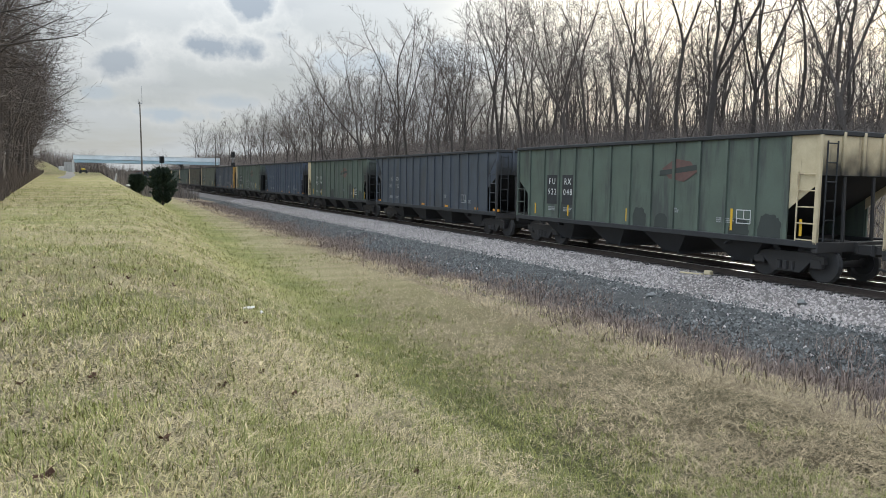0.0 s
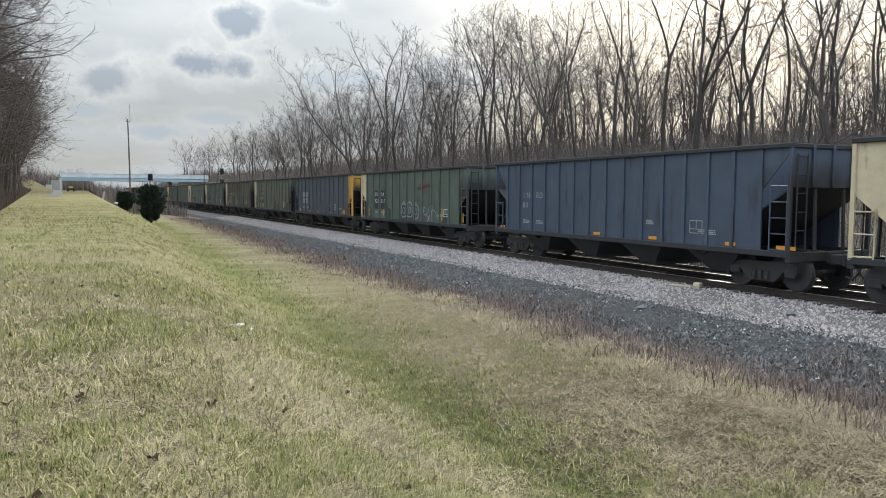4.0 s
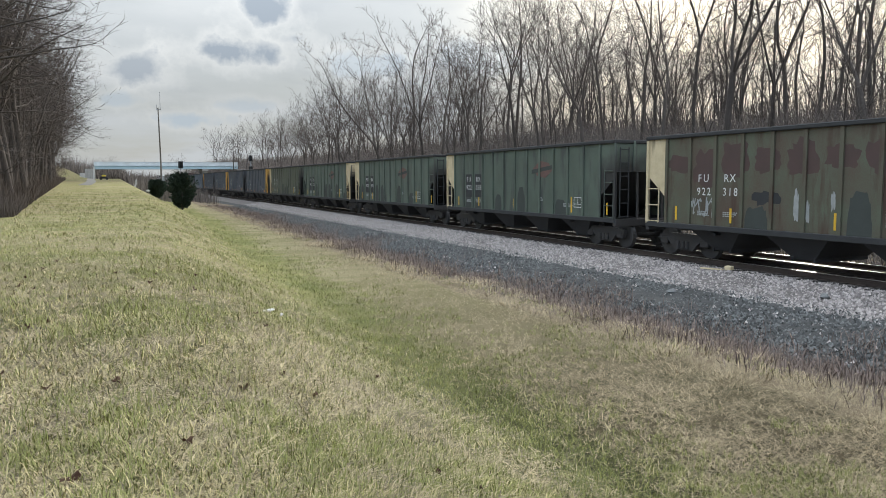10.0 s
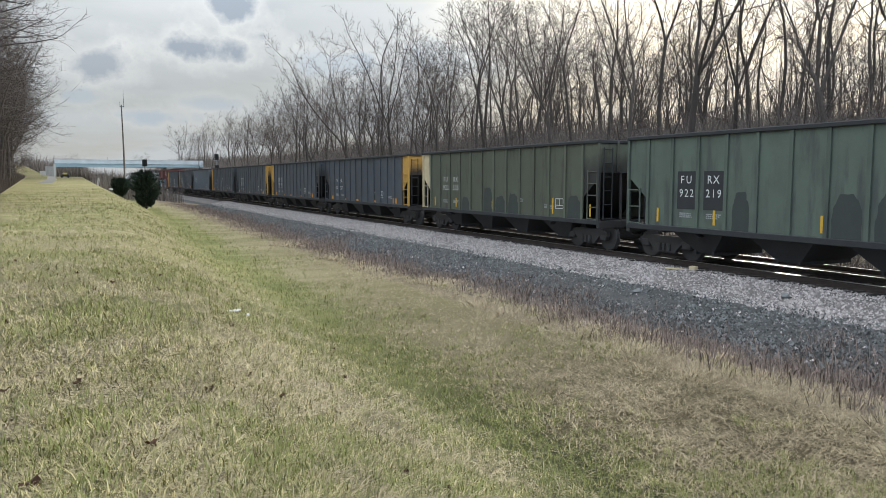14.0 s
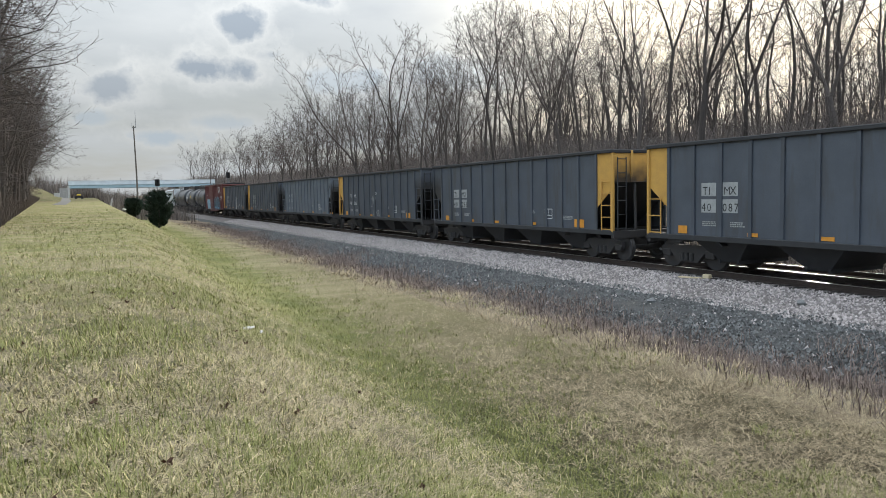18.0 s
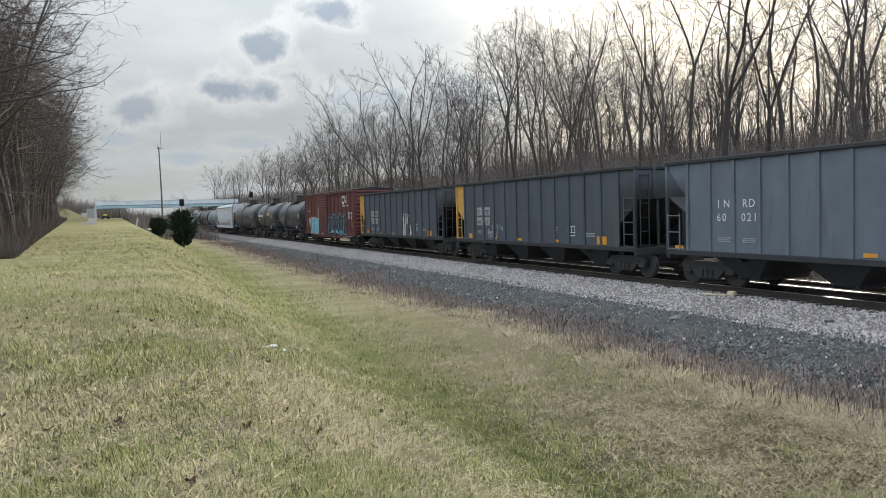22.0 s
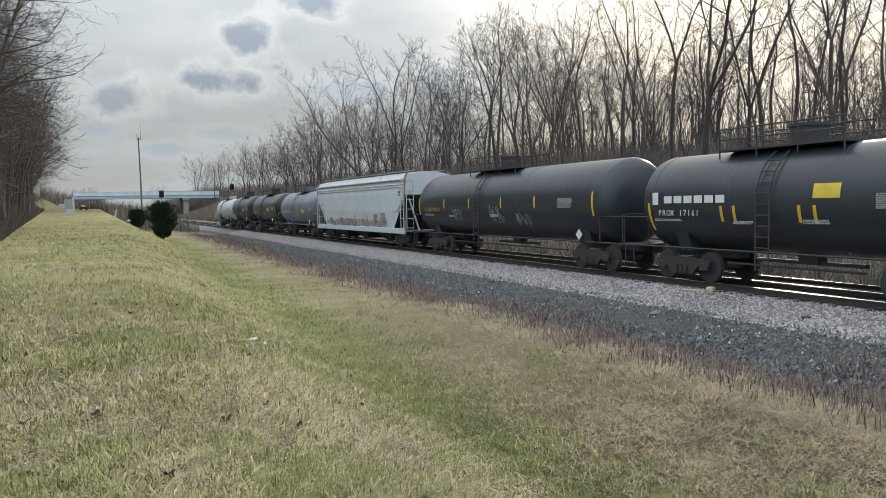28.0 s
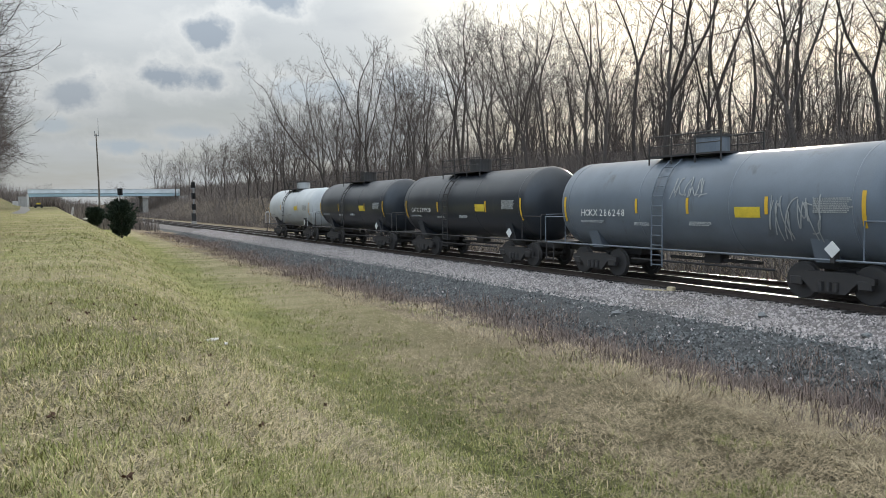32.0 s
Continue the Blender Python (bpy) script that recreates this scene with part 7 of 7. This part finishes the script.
def build_litter():
    # scraps and leaves on the lawn
    for x, y, sx, rz, seed in ((2.25, 12.05, 0.17, 30, 1), (2.50, 12.25, 0.09, 80, 2)):
        ob = tagged(obj("paper_scrap", crumple(seed, 1.0), "litter"), "torn scrap of white paper on the grass", "litter", "scraps of litter")
        ob.matrix_basis = pose(x, y, ground_z(x, y) + 0.05, 0, 0, rz) @ Matrix.Diagonal((sx * 0.8, sx * 0.4, 0.035, 1))
    rnd = random.Random(12)
    spots = [(-0.02, 6.2, 0.07), (-0.5, 6.2, 0.05), (0.9, 5.9, 0.045), (-0.25, 4.15, 0.07), (0.35, 4.5, 0.05)] + [(rnd.uniform(-1.5, 4), rnd.uniform(4, 16), rnd.uniform(0.03, 0.055)) for _ in range(26)]
    for x, y, s in spots:
        bm = bmesh.new()
        pts = [(math.cos(t) * (1 if k % 2 else 0.62) * s, math.sin(t) * (1 if k % 2 else 0.62) * s * 0.6, 0.02 * math.cos(t * 2) + rnd.uniform(0, 0.015)) for k, t in enumerate([i * math.tau / 14 for i in range(14)])]
        c = bm.verts.new((0, 0, 0.0))
        vs = [bm.verts.new(p) for p in pts]
        for i in range(14):
            bm.faces.new((c, vs[i], vs[(i + 1) % 14]))
        bmesh.ops.solidify(bm, geom=bm.faces[:], thickness=0.003)
        ob = tagged(obj("dead_leaf", bm, "leafbrown"), "curled brown dead leaf lying on the grass", "leaf", "fallen leaves")
        ob.matrix_basis = pose(x, y, ground_z(x, y) + 0.06, rnd.uniform(-25, 25), rnd.uniform(-25, 25), rnd.uniform(0, 360))
    # pale block and flat plate on the tie ends
    ob = tagged(obj("stone_block", boxes((-0.09, 0.09, -0.11, 0.11, 0, 0.13), bevel=0.025), "cream"), "pale tan block resting on the tie ends", "block")
    ob.matrix_basis = pose(16.22, 16.2, -0.17, 0, 0, 12)
    ob = tagged(obj("tie_plank", boxes((-0.06, 0.06, -0.35, 0.35, 0, 0.04), bevel=0.008), "cream"), "flat tan scrap of timber beside the block", "plank")
    ob.matrix_basis = pose(16.05, 16.7, -0.19, 0, 0, 20)
    for x, y, s in ((13.6, 15.6, 0.13), (15.2, 12.2, 0.12), (14.9, 9.4, 0.1)):
        ob = tagged(obj("boulder", crumple(int(y), s), "stone_dark"), "dark lump of rock on the ballast", "rock", "rocks on the ballast")
        ob.matrix_basis = pose(x, y, bed_z(x) + 0.05)


build_litter()
build_ties()


def build_pickup():
    car = tagged(new("pickup_truck"), "grey pickup truck driving over the bridge", "truck")
    body = xprism(bmesh.new(), [(-2.8, 0.45), (2.8, 0.45), (2.85, 0.95), (1.6, 1.08), (-2.8, 1.12)], -0.95, 0.95)
    part("body", body, "tankgrey", car, "grey painted body")
    part("cab", xprism(bmesh.new(), [(-0.9, 1.08), (1.5, 1.08), (0.75, 1.85), (-0.75, 1.85)], -0.85, 0.85), "tankgrey", car)
    part("side_window", xprism(bmesh.new(), [(-0.72, 1.2), (1.15, 1.2), (0.66, 1.74), (-0.64, 1.74)], -0.86, 0.86), "soot", car, "dark side windows")
    for x in (-1.8, 1.8):
        for y in (-0.85, 0.85):
            part("wheel", lathe_x(bmesh.new(), [(-0.12, 0.3), (-0.1, 0.38), (0.1, 0.38), (0.12, 0.3)], 14), "soot", car).matrix_basis = pose(x, y, 0.38, 0, 0, 90)
    return car


PICKUP = build_pickup()


# ---- what moves ----
SPEED = 12.08


def motions():
    for car, u in CARS:
        walk(car, [(t, pose(TRACK_X, u - SPEED * t, 0)) for t in (0, 8, 16, 24, 32)])
    walk(PICKUP, [(0, pose(-30, 253, 8.3)), (5.1, pose(-30, 253, 8.3)), (6.4, pose(-4.4, 253, 7.32)), (7, pose(7.4, 253, 7.32)), (8, pose(27.0, 253, 7.32)), (10.2, pose(70.0, 253, 7.32)), (32, pose(70.0, 253, 7.32))])
    # wheels roll without slip; closely keyed while their car goes by
    for w in WHEELS:
        u = next(c for car, c in CARS if car == w.parent.parent)
        t0, t1 = max(0.0, (u - 34) / SPEED), min(32.0, (u + 4) / SPEED)
        times = [0.0] + [k / FPS for k in range(round(t0 * FPS) + 1, round(t1 * FPS))] + [32.0] if t1 > t0 + 0.1 else [0.0, 32.0]
        y, z = w.location.y, w.location.z
        walk(w, [(t, pose(0, y, z, (math.degrees(SPEED * (min(max(t, t0), t1) - t0) / R_WHEEL)) % 360)) for t in times])


motions()
